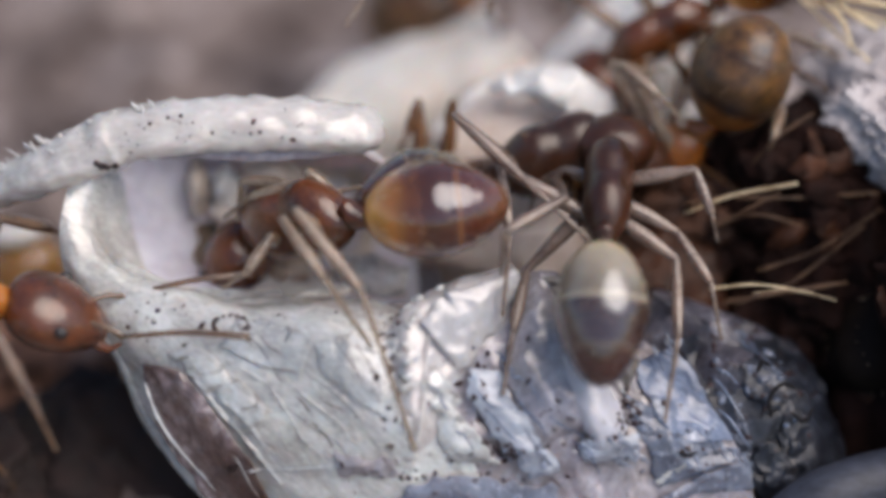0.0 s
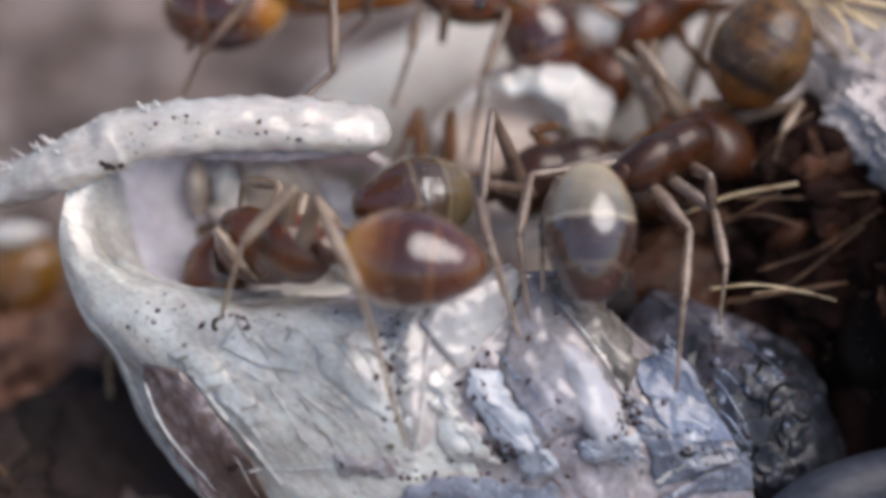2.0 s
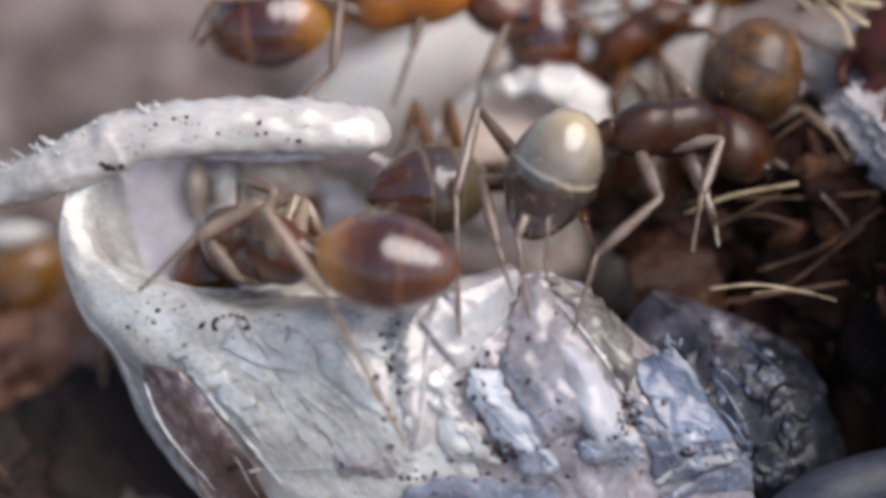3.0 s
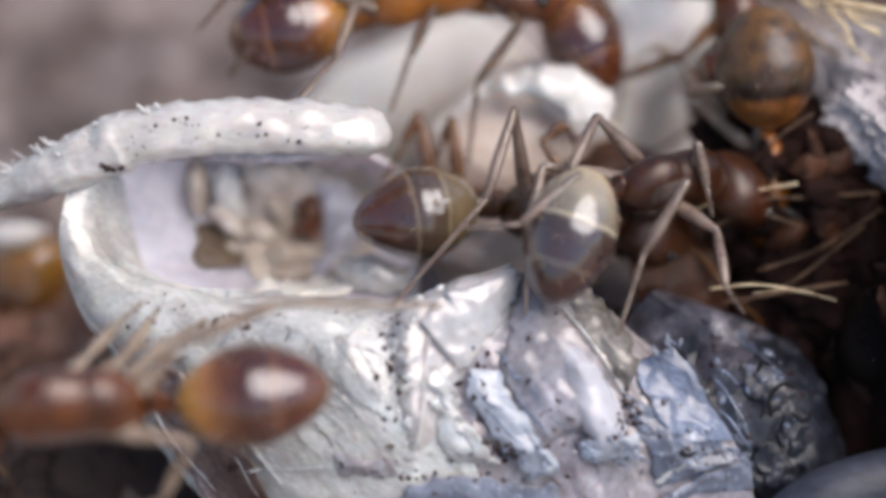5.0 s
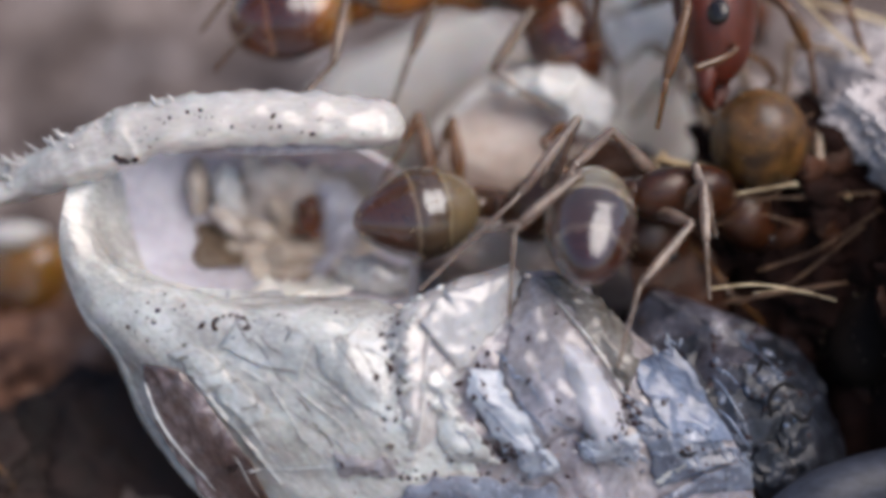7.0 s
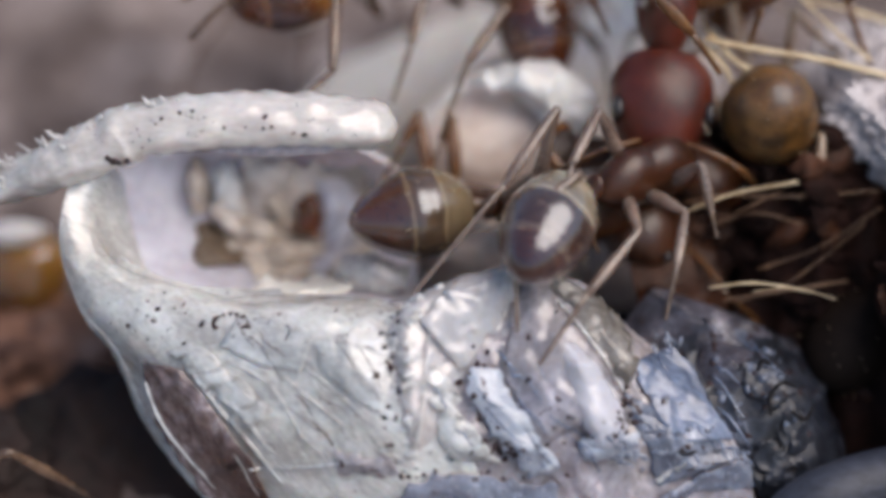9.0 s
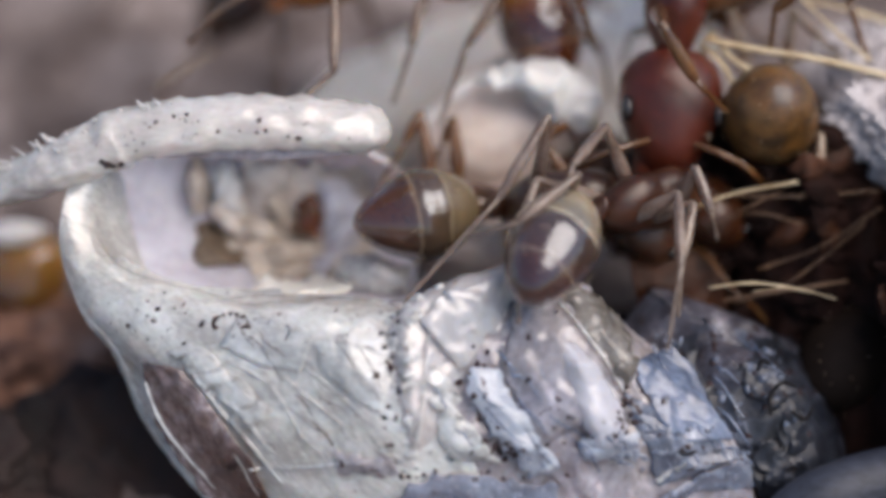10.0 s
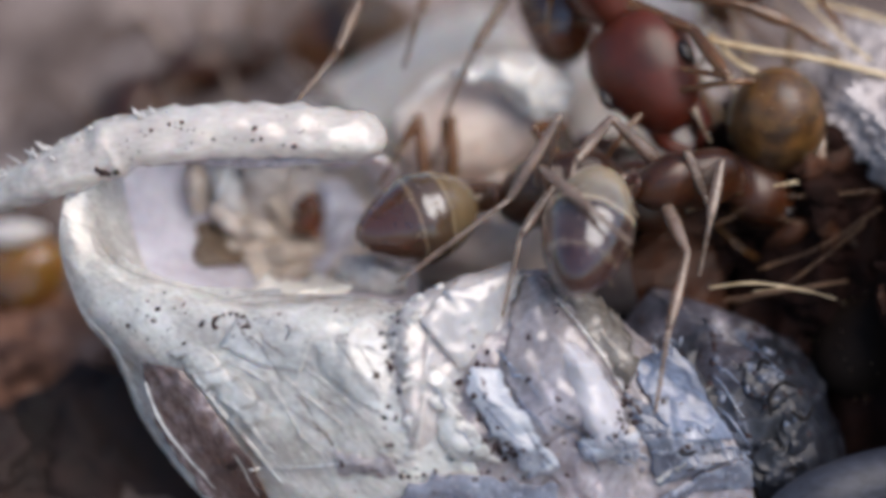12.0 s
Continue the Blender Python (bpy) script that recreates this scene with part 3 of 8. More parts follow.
    def rib(r, *a):
        bm = bmesh.new()
        q = []
        for p in spline(list(a), 30):
            hit = shell.ray_cast(p + OUT * 0.004, -OUT)[0]
            q.append((hit if hit is not None else p) + OUT * 0.000004)
        tube(bm, q, [r * 0.00095 * (0.35 + math.sin(math.pi * (i + 2) / 33)) * (0.8 + 0.6 * noise.noise(p * 8000)) for i, p in enumerate(q)], 8)
        own("rib", bm, SHELL)

    rib(0.022, V(-2.749, -0.516, 0), V(-2.504, -0.797, 0.02), V(-2.333, -1.21, 0), V(-2.042, -1.694, -0.08), V(-1.791, -2.01, -0.2))
    rib(0.024, V(-1.933, -0.89, 0.36), V(-1.675, -1.228, 0.4), V(-1.42, -1.526, 0.4), V(-1.213, -1.79, 0.3))
    rib(0.014, V(-2.309, -0.896, 0.24), V(-2.116, -1.366, 0.25), V(-1.735, -1.842, 0.2))
    rib(0.016, V(-1.804, -1.059, 0.38), V(-1.501, -1.268, 0.44), V(-1.248, -1.652, 0.42))
    rib(0.012, V(-1.63, -0.845, 0.42), V(-1.285, -1.053, 0.5), V(-1.031, -1.474, 0.52))
    rib(0.01, V(-1.285, -0.884, 0.5), V(-0.944, -1.176, 0.56), V(-0.606, -1.426, 0.6))
    rib(0.009, V(-1.115, -0.84, 0.53), V(-0.774, -1.09, 0.6), V(-0.522, -1.342, 0.6))
    rib(0.018, V(-1.461, -1.673, 0.42), V(-0.944, -1.648, 0.56), V(-0.353, -1.572, 0.62))
    # torn films of the broken end, laid over the plate
    skin = BVHTree.FromBMesh(whole)
    count = itertools.count(10)

    def film(nm, m, a, b, lift, bul, jag):
        bm = bmesh.new()
        flake(bm, skin, a, b, lift, bul, 0.025, 0.006 if m in (LILAC, SHELL) else 0.012, 0.28, next(count), jag, 0.0 if m is LILAC else 0.008 if m in (SHELL, CHALK) else 0.016)
        own(nm, bm, m)

    film("film", RIDGE, [V(0.633, -0.16, 0), V(0.33, -0.23, 0), V(0.048, -0.334, 0), V(-0.169, -0.516, 0)], [V(0.611, -0.256, 0), V(0.46, -0.494, 0), V(0.286, -0.733, 0), V(0.134, -0.95, 0)], (0.06, 0.03), 0.03, 0.02)
    film("film", SHELL, [V(-0.104, -0.863, 0), V(-0.082, -1.123, 0), V(-0.039, -1.427, 0), V(0.026, -1.557, 0)], [V(0.069, -0.95, 0), V(0.134, -1.21, 0), V(0.286, -1.47, 0), V(0.416, -1.622, 0)], (0.02, 0.05), 0.03, 0.03)
    film("film", PLATE, [V(0.633, -0.212, 0), V(0.503, -0.603, 0), V(0.46, -0.95, 0), V(0.72, -1.514, 0)], [V(0.72, -0.212, 0), V(0.937, -0.516, 0), V(1.197, -0.863, 0), V(1.362, -1.123, 0)], (0.03, 0.1), 0.06, 0.02)
    film("film", OLIVEFILM, [V(0.742, -0.195, 0), V(0.98, -0.481, 0), V(1.219, -0.82, 0), V(1.37, -1.08, 0)], [V(0.872, -0.212, 0), V(1.206, -0.395, 0), V(1.405, -0.646, 0), V(1.466, -0.863, 0)], (-0.01, 0.06), 0.03, 0.02)
    film("lobe", LILAC, [V(0.872, -0.69, 0), V(0.872, -0.906, 0), V(0.98, -1.21, 0), V(1.154, -1.514, 0)], [V(0.98, -0.69, 0), V(1.219, -0.906, 0), V(1.349, -1.21, 0), V(1.414, -1.514, 0)], (0.09, 0.07), 0.1, 0.01)
    film("lobe", ICE, [V(0.226, -0.906, 0), V(0.182, -1.08, 0), V(0.416, -1.448, 0), V(0.655, -1.709, 0)], [V(0.416, -0.928, 0), V(0.525, -1.123, 0), V(0.698, -1.383, 0), V(0.872, -1.644, 0)], (0.1, 0.05), 0.05, 0.02)
    film("film", ICE, [V(1.11, -1.383, 0), V(1.067, -1.514, 0), V(1.11, -1.644, 0)], [V(1.327, -1.318, 0), V(1.457, -1.448, 0), V(1.544, -1.622, 0)], (0.06, 0.09), 0.03, 0.06)
    film("lobe", FROST, [V(1.422, -0.872, 0), V(1.544, -1.123, 0), V(1.739, -1.47, 0)], [V(1.782, -0.755, 0), V(2.043, -1.123, 0), V(2.272, -1.461, 0)], (0.04, 0.06), 0.04, 0.014)
    film("film", GREYFILM, [V(1.37, -1.08, 0), V(1.501, -1.427, 0), V(1.631, -1.774, 0)], [V(1.761, -1.297, 0), V(2.064, -1.47, 0), V(2.324, -1.6, 0)], (0.02, 0.03), 0.02, 0.03)
    film("film", GREYFILM, [V(1.544, -2.012, 0), V(1.934, -1.86, 0), V(2.411, -1.817, 0)], [V(1.631, -1.904, 0), V(1.978, -1.709, 0), V(2.368, -1.574, 0)], (0.02, 0.1), 0.03, 0.01)
    film("film", DARKFILM, [V(2.043, -1.08, 0), V(2.194, -1.34, 0), V(2.324, -1.557, 0)], [V(2.281, -1.08, 0), V(2.455, -1.34, 0), V(2.455, -1.6, 0)], (0.02, 0.02), 0.02, 0.03)
    film("film", SHELL, [V(1.609, -1.765, 0), V(1.709, -1.696, 0), V(1.826, -1.622, 0)], [V(1.639, -1.8, 0), V(1.752, -1.73, 0), V(1.839, -1.661, 0)], (0.07, 0.02), 0.0, 0.005)
    film("film", GREYFILM, [V(-0.408, -1.991, 0), V(0.069, -1.969, 0), V(0.893, -2.012, 0)], [V(-0.278, -1.739, 0), V(0.113, -1.722, 0), V(0.85, -1.774, 0)], (0.03, 0.08), 0.03, 0.03)
    film("film", SHELL, [V(-0.971, -0.69, 0), V(-0.755, -0.69, 0), V(-0.408, -0.776, 0)], [V(-0.928, -0.906, 0), V(-0.711, -1.08, 0), V(-0.451, -1.253, 0)], (0.015, 0.02), 0.02, 0.015)
    # Two chalk-white slivers paint the bright glints of the face.
    film("film", CHALK, [V(-0.776, -0.646, 0), V(-0.581, -0.611, 0), V(-0.356, -0.672, 0)], [V(-0.798, -0.716, 0), V(-0.581, -0.742, 0), V(-0.373, -0.837, 0)], (0.01, 0.03), 0.01, 0.02)
    film("film", CHALK, [V(-0.677, -0.915, 0), V(-0.538, -0.928, 0), V(-0.399, -0.984, 0)], [V(-0.703, -0.967, 0), V(-0.559, -1.019, 0), V(-0.416, -1.089, 0)], (0.01, 0.03), 0.01, 0.02)
    film("film", SHELL, [V(-1.535, -0.516, 0), V(-1.232, -0.559, 0), V(-0.971, -0.69, 0)], [V(-1.665, -0.733, 0), V(-1.362, -0.863, 0), V(-1.058, -0.95, 0)], (0.0, 0.03), 0.02, 0.015)
    film("film", PLATE, [V(-0.798, -1.514, 0), V(-0.581, -1.557, 0), V(-0.364, -1.557, 0)], [V(-0.798, -1.687, 0), V(-0.581, -1.709, 0), V(-0.343, -1.687, 0)], (0.05, 0.02), 0.02, 0.02)
    film("film", SHELL, [V(-2.099, -0.776, 0), V(-1.795, -1.036, 0), V(-1.535, -1.383, 0)], [V(-1.882, -0.733, 0), V(-1.579, -0.95, 0), V(-1.318, -1.253, 0)], (0.03, 0.05), 0.02, 0.03)
    # far plates behind the gap
    for k, (a, b, m) in enumerate((
            ([V(1.579, -0.395, -0.45), V(1.715, -0.548, -0.38), V(1.928, -0.665, -0.3), V(2.151, -0.806, -0.2)], [V(1.702, -0.317, -0.6), V(2.000, -0.417, -0.45), V(2.415, -0.579, -0.4), V(2.827, -0.818, -0.5)], FARPLATE),
            ([V(1.932, -0.762, -0.2), V(2.066, -0.929, -0.02), V(2.231, -1.077, 0.06)], [V(2.227, -0.7, -0.3), V(2.517, -0.869, -0.15), V(2.83, -1.047, -0.2)], FARPLATE))):
        bm = bmesh.new()
        mid = [p.lerp(q, 0.5) + OUT * 0.0001 for p, q in zip(a, b)]
        sheet(bm, [[p - OUT * 0.0002 + W(-0.03, -0.04, 0) * 0.001 for p in a], a, mid, b], 36, 30, 0.04, 0.02, 0.35, 40 + k, 0, 0.02)
        own("film", bm, m, "smooth lilac-blue film behind the gap")
    # folds standing out of the plate
    for a, r in (([V(0.655, -0.212, 0), V(0.937, -0.481, 0), V(1.197, -0.811, 0), V(1.37, -1.097, 0)], 0.012),
                 ([V(0.026, -1.514, 0), V(0.199, -1.544, 0), V(0.395, -1.609, 0)], 0.014), ([V(2.021, -1.08, 0), V(2.151, -1.275, 0), V(2.272, -1.448, 0)], 0.014),
                 ([V(-0.104, -0.516, 0), V(-0.126, -0.863, 0), V(-0.169, -1.297, 0), V(-0.234, -1.644, 0)], 0.009)):
        bm = bmesh.new()
        q = []
        for p in spline(a, 26):
            hit = skin.ray_cast(p + OUT * 0.005, -OUT)[0]
            q.append((hit if hit is not None else p) + OUT * 0.00003)
        tube(bm, q, [r * 0.001 * (0.5 + math.sin(math.pi * (i + 2) / 29)) * (0.8 + 0.7 * noise.noise(p * 9000)) for i, p in enumerate(q)], 7)
        own("fold", bm, SHELL)
    # torn teeth at the ends of the lobes
    bm = bmesh.new()
    for c, n, sp in ((V(1.392, -1.51, 0.6), 16, 0.09), (V(0.698, -1.572, 0.62), 8, 0.08), (V(1.686, -0.762, 0.36), 9, 0.08), (V(2.191, -1.503, 0.42), 8, 0.06)):
        for k in range(n):
            p = c + W(1, 0, 0) * rnd.gauss(0, sp) * 0.001 + RISE * rnd.gauss(0, sp * 0.6) * 0.001
            d = W(rnd.uniform(-0.2, 0.9), rnd.uniform(-1, 0.2), rnd.uniform(-0.1, 0.5))
            ln = rnd.uniform(0.03, 0.07) * 0.001
            tube(bm, [p - d * ln - OUT * 0.00003, p, p + d * ln], [0.000018, 0.000013, 0.000003], 5, 0.6)
    own("torn_edge", bm, BLUISH, "torn pale fibres", kind="stuff", solid=False)
    # crusty far end
    bm = bmesh.new()
    sheet(bm, [[V(1.783, -0.698, -0.25), V(2.059, -1.207, 0.05), V(2.362, -1.769, 0.05), V(2.698, -2.448, -0.2)],
               [V(2.277, -0.613, -0.35), V(2.535, -1.077, 0.05), V(2.802, -1.644, 0), V(3.064, -2.461, -0.3)],
               [V(2.752, -0.71, -0.6), V(2.946, -1.057, -0.4), V(3.123, -1.588, -0.4), V(3.393, -2.509, -0.7)]], 70, 60, 0.08, 0.035, 0.45, 21, 0, 0.04)
    own("crust", bm, DARKFILM, "dark grey-blue crusted end")
    skin = BVHTree.FromBMesh(whole)
    for k, (a, b, m, lift) in enumerate((
            ([V(2.281, -0.863, 0), V(2.368, -1.08, 0), V(2.433, -1.253, 0)], [V(2.455, -0.776, 0), V(2.628, -0.95, 0), V(2.671, -1.123, 0)], DARKFILM, (0.03, 0.05)),
            ([V(2.498, -1.21, 0), V(2.585, -1.383, 0), V(2.671, -1.557, 0)], [V(2.715, -1.08, 0), V(2.845, -1.253, 0), V(2.888, -1.47, 0)], DARKFILM, (0.02, 0.06)),
            ([V(2.368, -1.514, 0), V(2.455, -1.687, 0), V(2.498, -1.86, 0)], [V(2.585, -1.427, 0), V(2.715, -1.6, 0), V(2.758, -1.817, 0)], DARKFILM, (0.06, 0.02)))):
        bm = bmesh.new()
        flake(bm, skin, a, b, lift, 0.02, 0.025, 0.02, 0.2, 50 + k, 0.05, 0.03, 24, 16)
        own("film", bm, m)
    # dark curled threads on the crust
    for a in ([V(2.482, -1.277, 0.3), V(2.469, -1.128, 0.3), V(2.567, -1.021, 0.3), V(2.683, -1.064, 0.3)], [V(2.634, -1.236, 0.28), V(2.745, -1.302, 0.25), V(2.809, -1.195, 0.25)],
              [V(2.381, -0.938, 0.25), V(2.424, -0.852, 0.25), V(2.488, -0.895, 0.25)], [V(1.759, -1.518, 0.5), V(1.822, -1.543, 0.5), V(1.907, -1.518, 0.5)]):
        bm = bmesh.new()
        tube(bm, spline(a, 12), [0.000008, 0.000014, 0.00002, 0.000016, 0.000021, 0.000014, 0.000018, 0.000013, 0.000016, 0.000012, 0.00001, 0.000005], 6)
        own("dark_thread", bm, THREAD, solid=False)
    # fine fibres that run down the shell; crease shade put in as brown strands
    skin = BVHTree.FromBMesh(whole)
    frnd = random.Random(57)
    for m, n, lab, lo in ((SHELL, 46, "fine pale fibres on the shell", 0.0032), (BROWNPANE, 20, "fine brown strands that paint shade into creases", 0.0025), (FROST, 30, "fine bluish fibres on the films", 0.005)):
        bm = bmesh.new()
        for k in range(n):
            x, y = (frnd.uniform(-0.2, 2.6), frnd.uniform(-1.6, -0.55)) if m is FROST else (frnd.uniform(-1.5, -0.3), frnd.uniform(-1.75, -0.6))
            t = radians(frnd.gauss(-48, 9))
            ln = frnd.uniform(0.1, 0.45)
            q = []
            for i in range(9):
                f = (i / 8 - 0.5) * ln
                p = V(x + f * math.cos(t), y + f * math.sin(t) + 0.02 * math.sin(i * 0.7 + k), 0)
                hit = skin.ray_cast(p + OUT * 0.005, -OUT)[0]
                if hit is not None:
                    q.append(hit + OUT * 0.000003)
            if len(q) == 9 and max((q[i] - q[i + 1]).length for i in range(8)) < 0.00016:
                r = frnd.uniform(lo, lo * 2.2) * 0.001
                tube(bm, q, [r * (0.25 + math.sin(math.pi * (i + 0.5) / 9)) for i in range(9)], 5)
        own("fibres", bm, m, lab, kind="stuff", solid=False)
    # dark specks and grime
    tree = BVHTree.FromBMesh(whole)
    whole.free()
    for name, r, spots in (
            ("speck", (0.016, 0.027), [V(-1.815, -0.574, 0.4), V(-2.155, -0.463, 0.4), V(0.11, -1.011, 0.5), V(0.427, -1.539, 0.5), V(0.638, -0.672, 0.5), V(-1.228, -0.497, 0.4), V(-2.389, -0.591, 0.4),
                                       V(1.811, -1.526, 0.4), V(-0.395, -0.9, 0.6), V(0.638, -0.989, 0.5), V(0.854, -0.485, 0.4), V(0.909, -1.468, 0.6)]),
            ("stain", (0.04, 0.05), [V(-1.581, -1.636, 0.4)])):
        for p in spots:
            bm = bmesh.new()
            crumbs(bm, tree, [p], rnd, r, 0.35)
            if len(bm.verts):
                own(name, bm, SPECK, "dark speck" if name == "speck" else "dark red stain", solid=False)
    bm = bmesh.new()
    ring = [V(-1.598, -0.57, 0.4) + W(1, 0, 0) * 0.00013 * math.cos(a * 0.4) + RISE * 0.00007 * math.sin(a * 0.4) for a in range(-1, 10)]
    crumbs(bm, tree, ring, rnd, (0.012, 0.024), 0.4)
    crumbs(bm, tree, scatter(rnd, V(-2.057, -0.506, 0.4), (0.35, 0.16), 26), rnd, (0.005, 0.014), 0.4)
    crumbs(bm, tree, scatter(rnd, V(-0.952, -0.676, 0.4), (0.5, 0.2), 26), rnd, (0.005, 0.013), 0.4)
    crumbs(bm, tree, scatter(rnd, V(-0.395, -0.921, 0.6), (0.06, 0.3), 34), rnd, (0.008, 0.026), 0.5)
    crumbs(bm, tree, scatter(rnd, V(0.278, -1.132, 0.6), (0.08, 0.18), 24), rnd, (0.008, 0.026), 0.5)
    crumbs(bm, tree, scatter(rnd, V(0.446, -1.51, 0.6), (0.1, 0.05), 24), rnd, (0.008, 0.03), 0.5)
    crumbs(bm, tree, scatter(rnd, V(1.4, -1.243, 0.5), (0.06, 0.1), 30), rnd, (0.008, 0.028), 0.5)
    crumbs(bm, tree, scatter(rnd, V(0.909, -1.279, 0.6), (0.1, 0.06), 14), rnd, (0.006, 0.018), 0.5)
    crumbs(bm, tree, scatter(rnd, V(0.067, -1.678, 0.6), (0.5, 0.05), 30), rnd, (0.006, 0.022), 0.5)
    crumbs(bm, tree, scatter(rnd, V(2.589, -1.106, 0.3), (0.3, 0.25), 26), rnd, (0.006, 0.02), 0.3)
    crumbs(bm, tree, scatter(rnd, V(1.886, -1.476, 0.5), (0.25, 0.2), 22), rnd, (0.006, 0.022), 0.5)
    crumbs(bm, tree, scatter(rnd, V(-0.355, -1.095, 0.5), (1.4, 0.5), 90), rnd, (0.004, 0.011), 0.4)
    crumbs(bm, tree, scatter(rnd, V(2.45, -0.95, 0.3), (0.35, 0.2), 60), rnd, (0.01, 0.03), 0.4)
    own("grime", bm, SPECK, "fine dark grains", kind="stuff", solid=False)
    bm = bmesh.new()
    crumbs(bm, tree, scatter(rnd, V(2.4, -1.1, 0.3), (0.28, 0.22), 20), rnd, (0.012, 0.042), 0.25)
    crumbs(bm, tree, scatter(rnd, V(1.95, -1.45, 0.4), (0.3, 0.2), 10), rnd, (0.01, 0.03), 0.25)
    own("pale_grains", bm, GREYFILM, "pale flecks on the crusted end", kind="stuff", solid=False)
    return ob


carcass()


def limb():
    """The loose bristly limb that lies over the opening."""
    ob = tagged(new("limb"), "white bristly limb with dark specks over the opening", "carcass limb")
    ob.location = V(-3.243, 0.484, -0.1)
    inv = Matrix.Translation(-ob.location)
    bm = bmesh.new()
    pts = spline([V(-3.813, 0.357, -0.35), V(-3.346, 0.477, -0.2), V(-2.923, 0.624, 0), V(-2.612, 0.748, 0.06), V(-2.347, 0.841, 0.1), V(-1.782, 0.917, 0.15), V(-1.136, 0.925, 0.15), V(-0.621, 0.885, 0.1), V(-0.407, 0.87, 0.05)], 80)
    rr = [0.14 + 0.09 * min(1, i / 26) for i in range(60)] + [0.225 * math.sqrt(1 - (k / 20.3) ** 2.2) for k in range(1, 21)]
    rr = [r * (1 + 0.12 * noise.noise(Vector((i * 0.16, 4, 0)))) for i, r in enumerate(rr)]
    tube(bm, pts, [r * 0.001 for r in rr], 28, 1.0)
    mids = [p.copy() for p in pts]
    for k, v in enumerate(bm.verts):
        c = mids[min(k // 28, len(mids) - 1)]
        low = (v.co - c).dot(RISE)
        if low < 0:
            v.co -= RISE * low * 0.12
            v.co -= OUT * low * 0.35
        q = v.co * 5000
        v.co += OUT * 0.000035 * noise.noise(q) + RISE * 0.00003 * noise.noise(q * 1.7) + (OUT + RISE) * 0.000014 * noise.noise(q * 3.6)
        k = 1 - abs(noise.noise(q * 0.8)) * 2.2
        v.co += (OUT + RISE * 0.5) * max(0, k) ** 3 * 0.00002
    bm.normal_update()
    tree = BVHTree.FromBMesh(bm)
    bm.transform(inv)
    part("segment", bm, LIMBSHELL, ob)
    # thin flange along the lower edge
    bm = bmesh.new()
    tongue(bm, [V(-2.517, 0.672, 0.12), V(-1.863, 0.743, 0.2), V(-1.219, 0.726, 0.2), V(-0.578, 0.746, 0.12)], [0.02, 0.07, 0.07, 0.02], 0.04, 0.03, 0.02, 0.2, 71, 0.4)
    bm.transform(inv)
    part("flange", bm, PLATE, ob, "thin translucent lower edge")
    bm = bmesh.new()
    rnd = random.Random(4)
    for k in range(210):
        i = int(rnd.uniform(1, 46)) if k % 2 else int(abs(rnd.gauss(12, 9))) + 1
        if i > 48:
            continue
        p = pts[i] + RISE * rr[i] * rnd.uniform(-0.2 if i < 24 else 0.5, 0.95) * 0.001 + OUT * rnd.uniform(-0.06, 0.17) * 0.001
        d = W(rnd.uniform(-1.2, -0.2), rnd.uniform(0.1, 0.8), rnd.uniform(-0.1, 0.6))
        ln = rnd.uniform(0.03, 0.08) * rnd.uniform(1, 2.4) * 0.001 * (1 if i < 26 else 0.55)
        r = rnd.uniform(0.012, 0.04) * 0.001 * (1 if i < 26 else 0.7)
        tube(bm, [p - d * ln * 0.4, p + d * ln * 0.3, p + d * ln * 0.8, p + d * ln], [r, r * 0.8, r * 0.35, 0.000004], 5, 0.6)
    bm.transform(inv)
    part("bristles", bm, LIMBSHELL, ob, "stiff white bristles", kind="stuff")
    bm = bmesh.new()
    crumbs(bm, tree, [V(-2.58, 0.636, 0.3), V(-2.546, 0.619, 0.3), V(-2.512, 0.611, 0.3), V(-2.443, 0.619, 0.3)], rnd, (0.026, 0.04), 0.5)
    bm.transform(inv)
    part("stain", bm, SPECK, ob, "dark stain")
    bm = bmesh.new()
    for c in (V(-1.393, 0.948, 0.3), V(-1.405, 0.859, 0.3), V(-1.341, 0.871, 0.3), V(-1.094, 0.816, 0.3), V(-0.752, 0.679, 0.3), V(-2.038, 0.982, 0.3), V(-1.939, 0.995, 0.3), V(-1.7, 0.867, 0.3), V(-2.174, 0.935, 0.3)):
        crumbs(bm, tree, [c], rnd, (0.013, 0.022), 0.5)
    crumbs(bm, tree, scatter(rnd, V(-1.726, 0.859, 0.3), (0.7, 0.12), 40), rnd, (0.005, 0.01), 0.5)
    bm.transform(inv)
    part("specks", bm, SPECK, ob, "fine dark specks", kind="stuff")
    return ob


LIMB = limb()
LIMB_ROWS = [(0.0, -8, 2, 0), (0.3, 10, 12, 0), (0.5, 24, 30, 0), (0.7, 12, 20, 0), (1.0, 8, 14, 0), (1.5, 8, 10, 0), (2.0, 2, 2, 0), (3.2, 2, 0, 0),
             (4.8, 2, -2, 0), (5.5, 4, 0, 0), (6.5, 10, 8, 0), (7.0, 26, 12, 0), (7.2, 24, 10, 0), (8.8, 12, 8, 0), (9.0, 12, 8, 0), (9.5, 0, 0, 0),
             (10.0, 2, 2, 0), (11.0, 0, -2, 0), (12.0, -6, -12, 0)]


# ---- surroundings ----
def single(name, bm, material, label, category, group=""):
    ob = part(name, bm, material)
    c = sum((v.co for v in ob.data.vertices), Vector()) / len(ob.data.vertices)
    low = min(v.co.z for v in ob.data.vertices)
    base = Vector((c.x, c.y, low))
    ob.data.transform(Matrix.Translation(-base))
    ob.location = base
    return tagged(ob, label, category, group)


DRAGGED = []


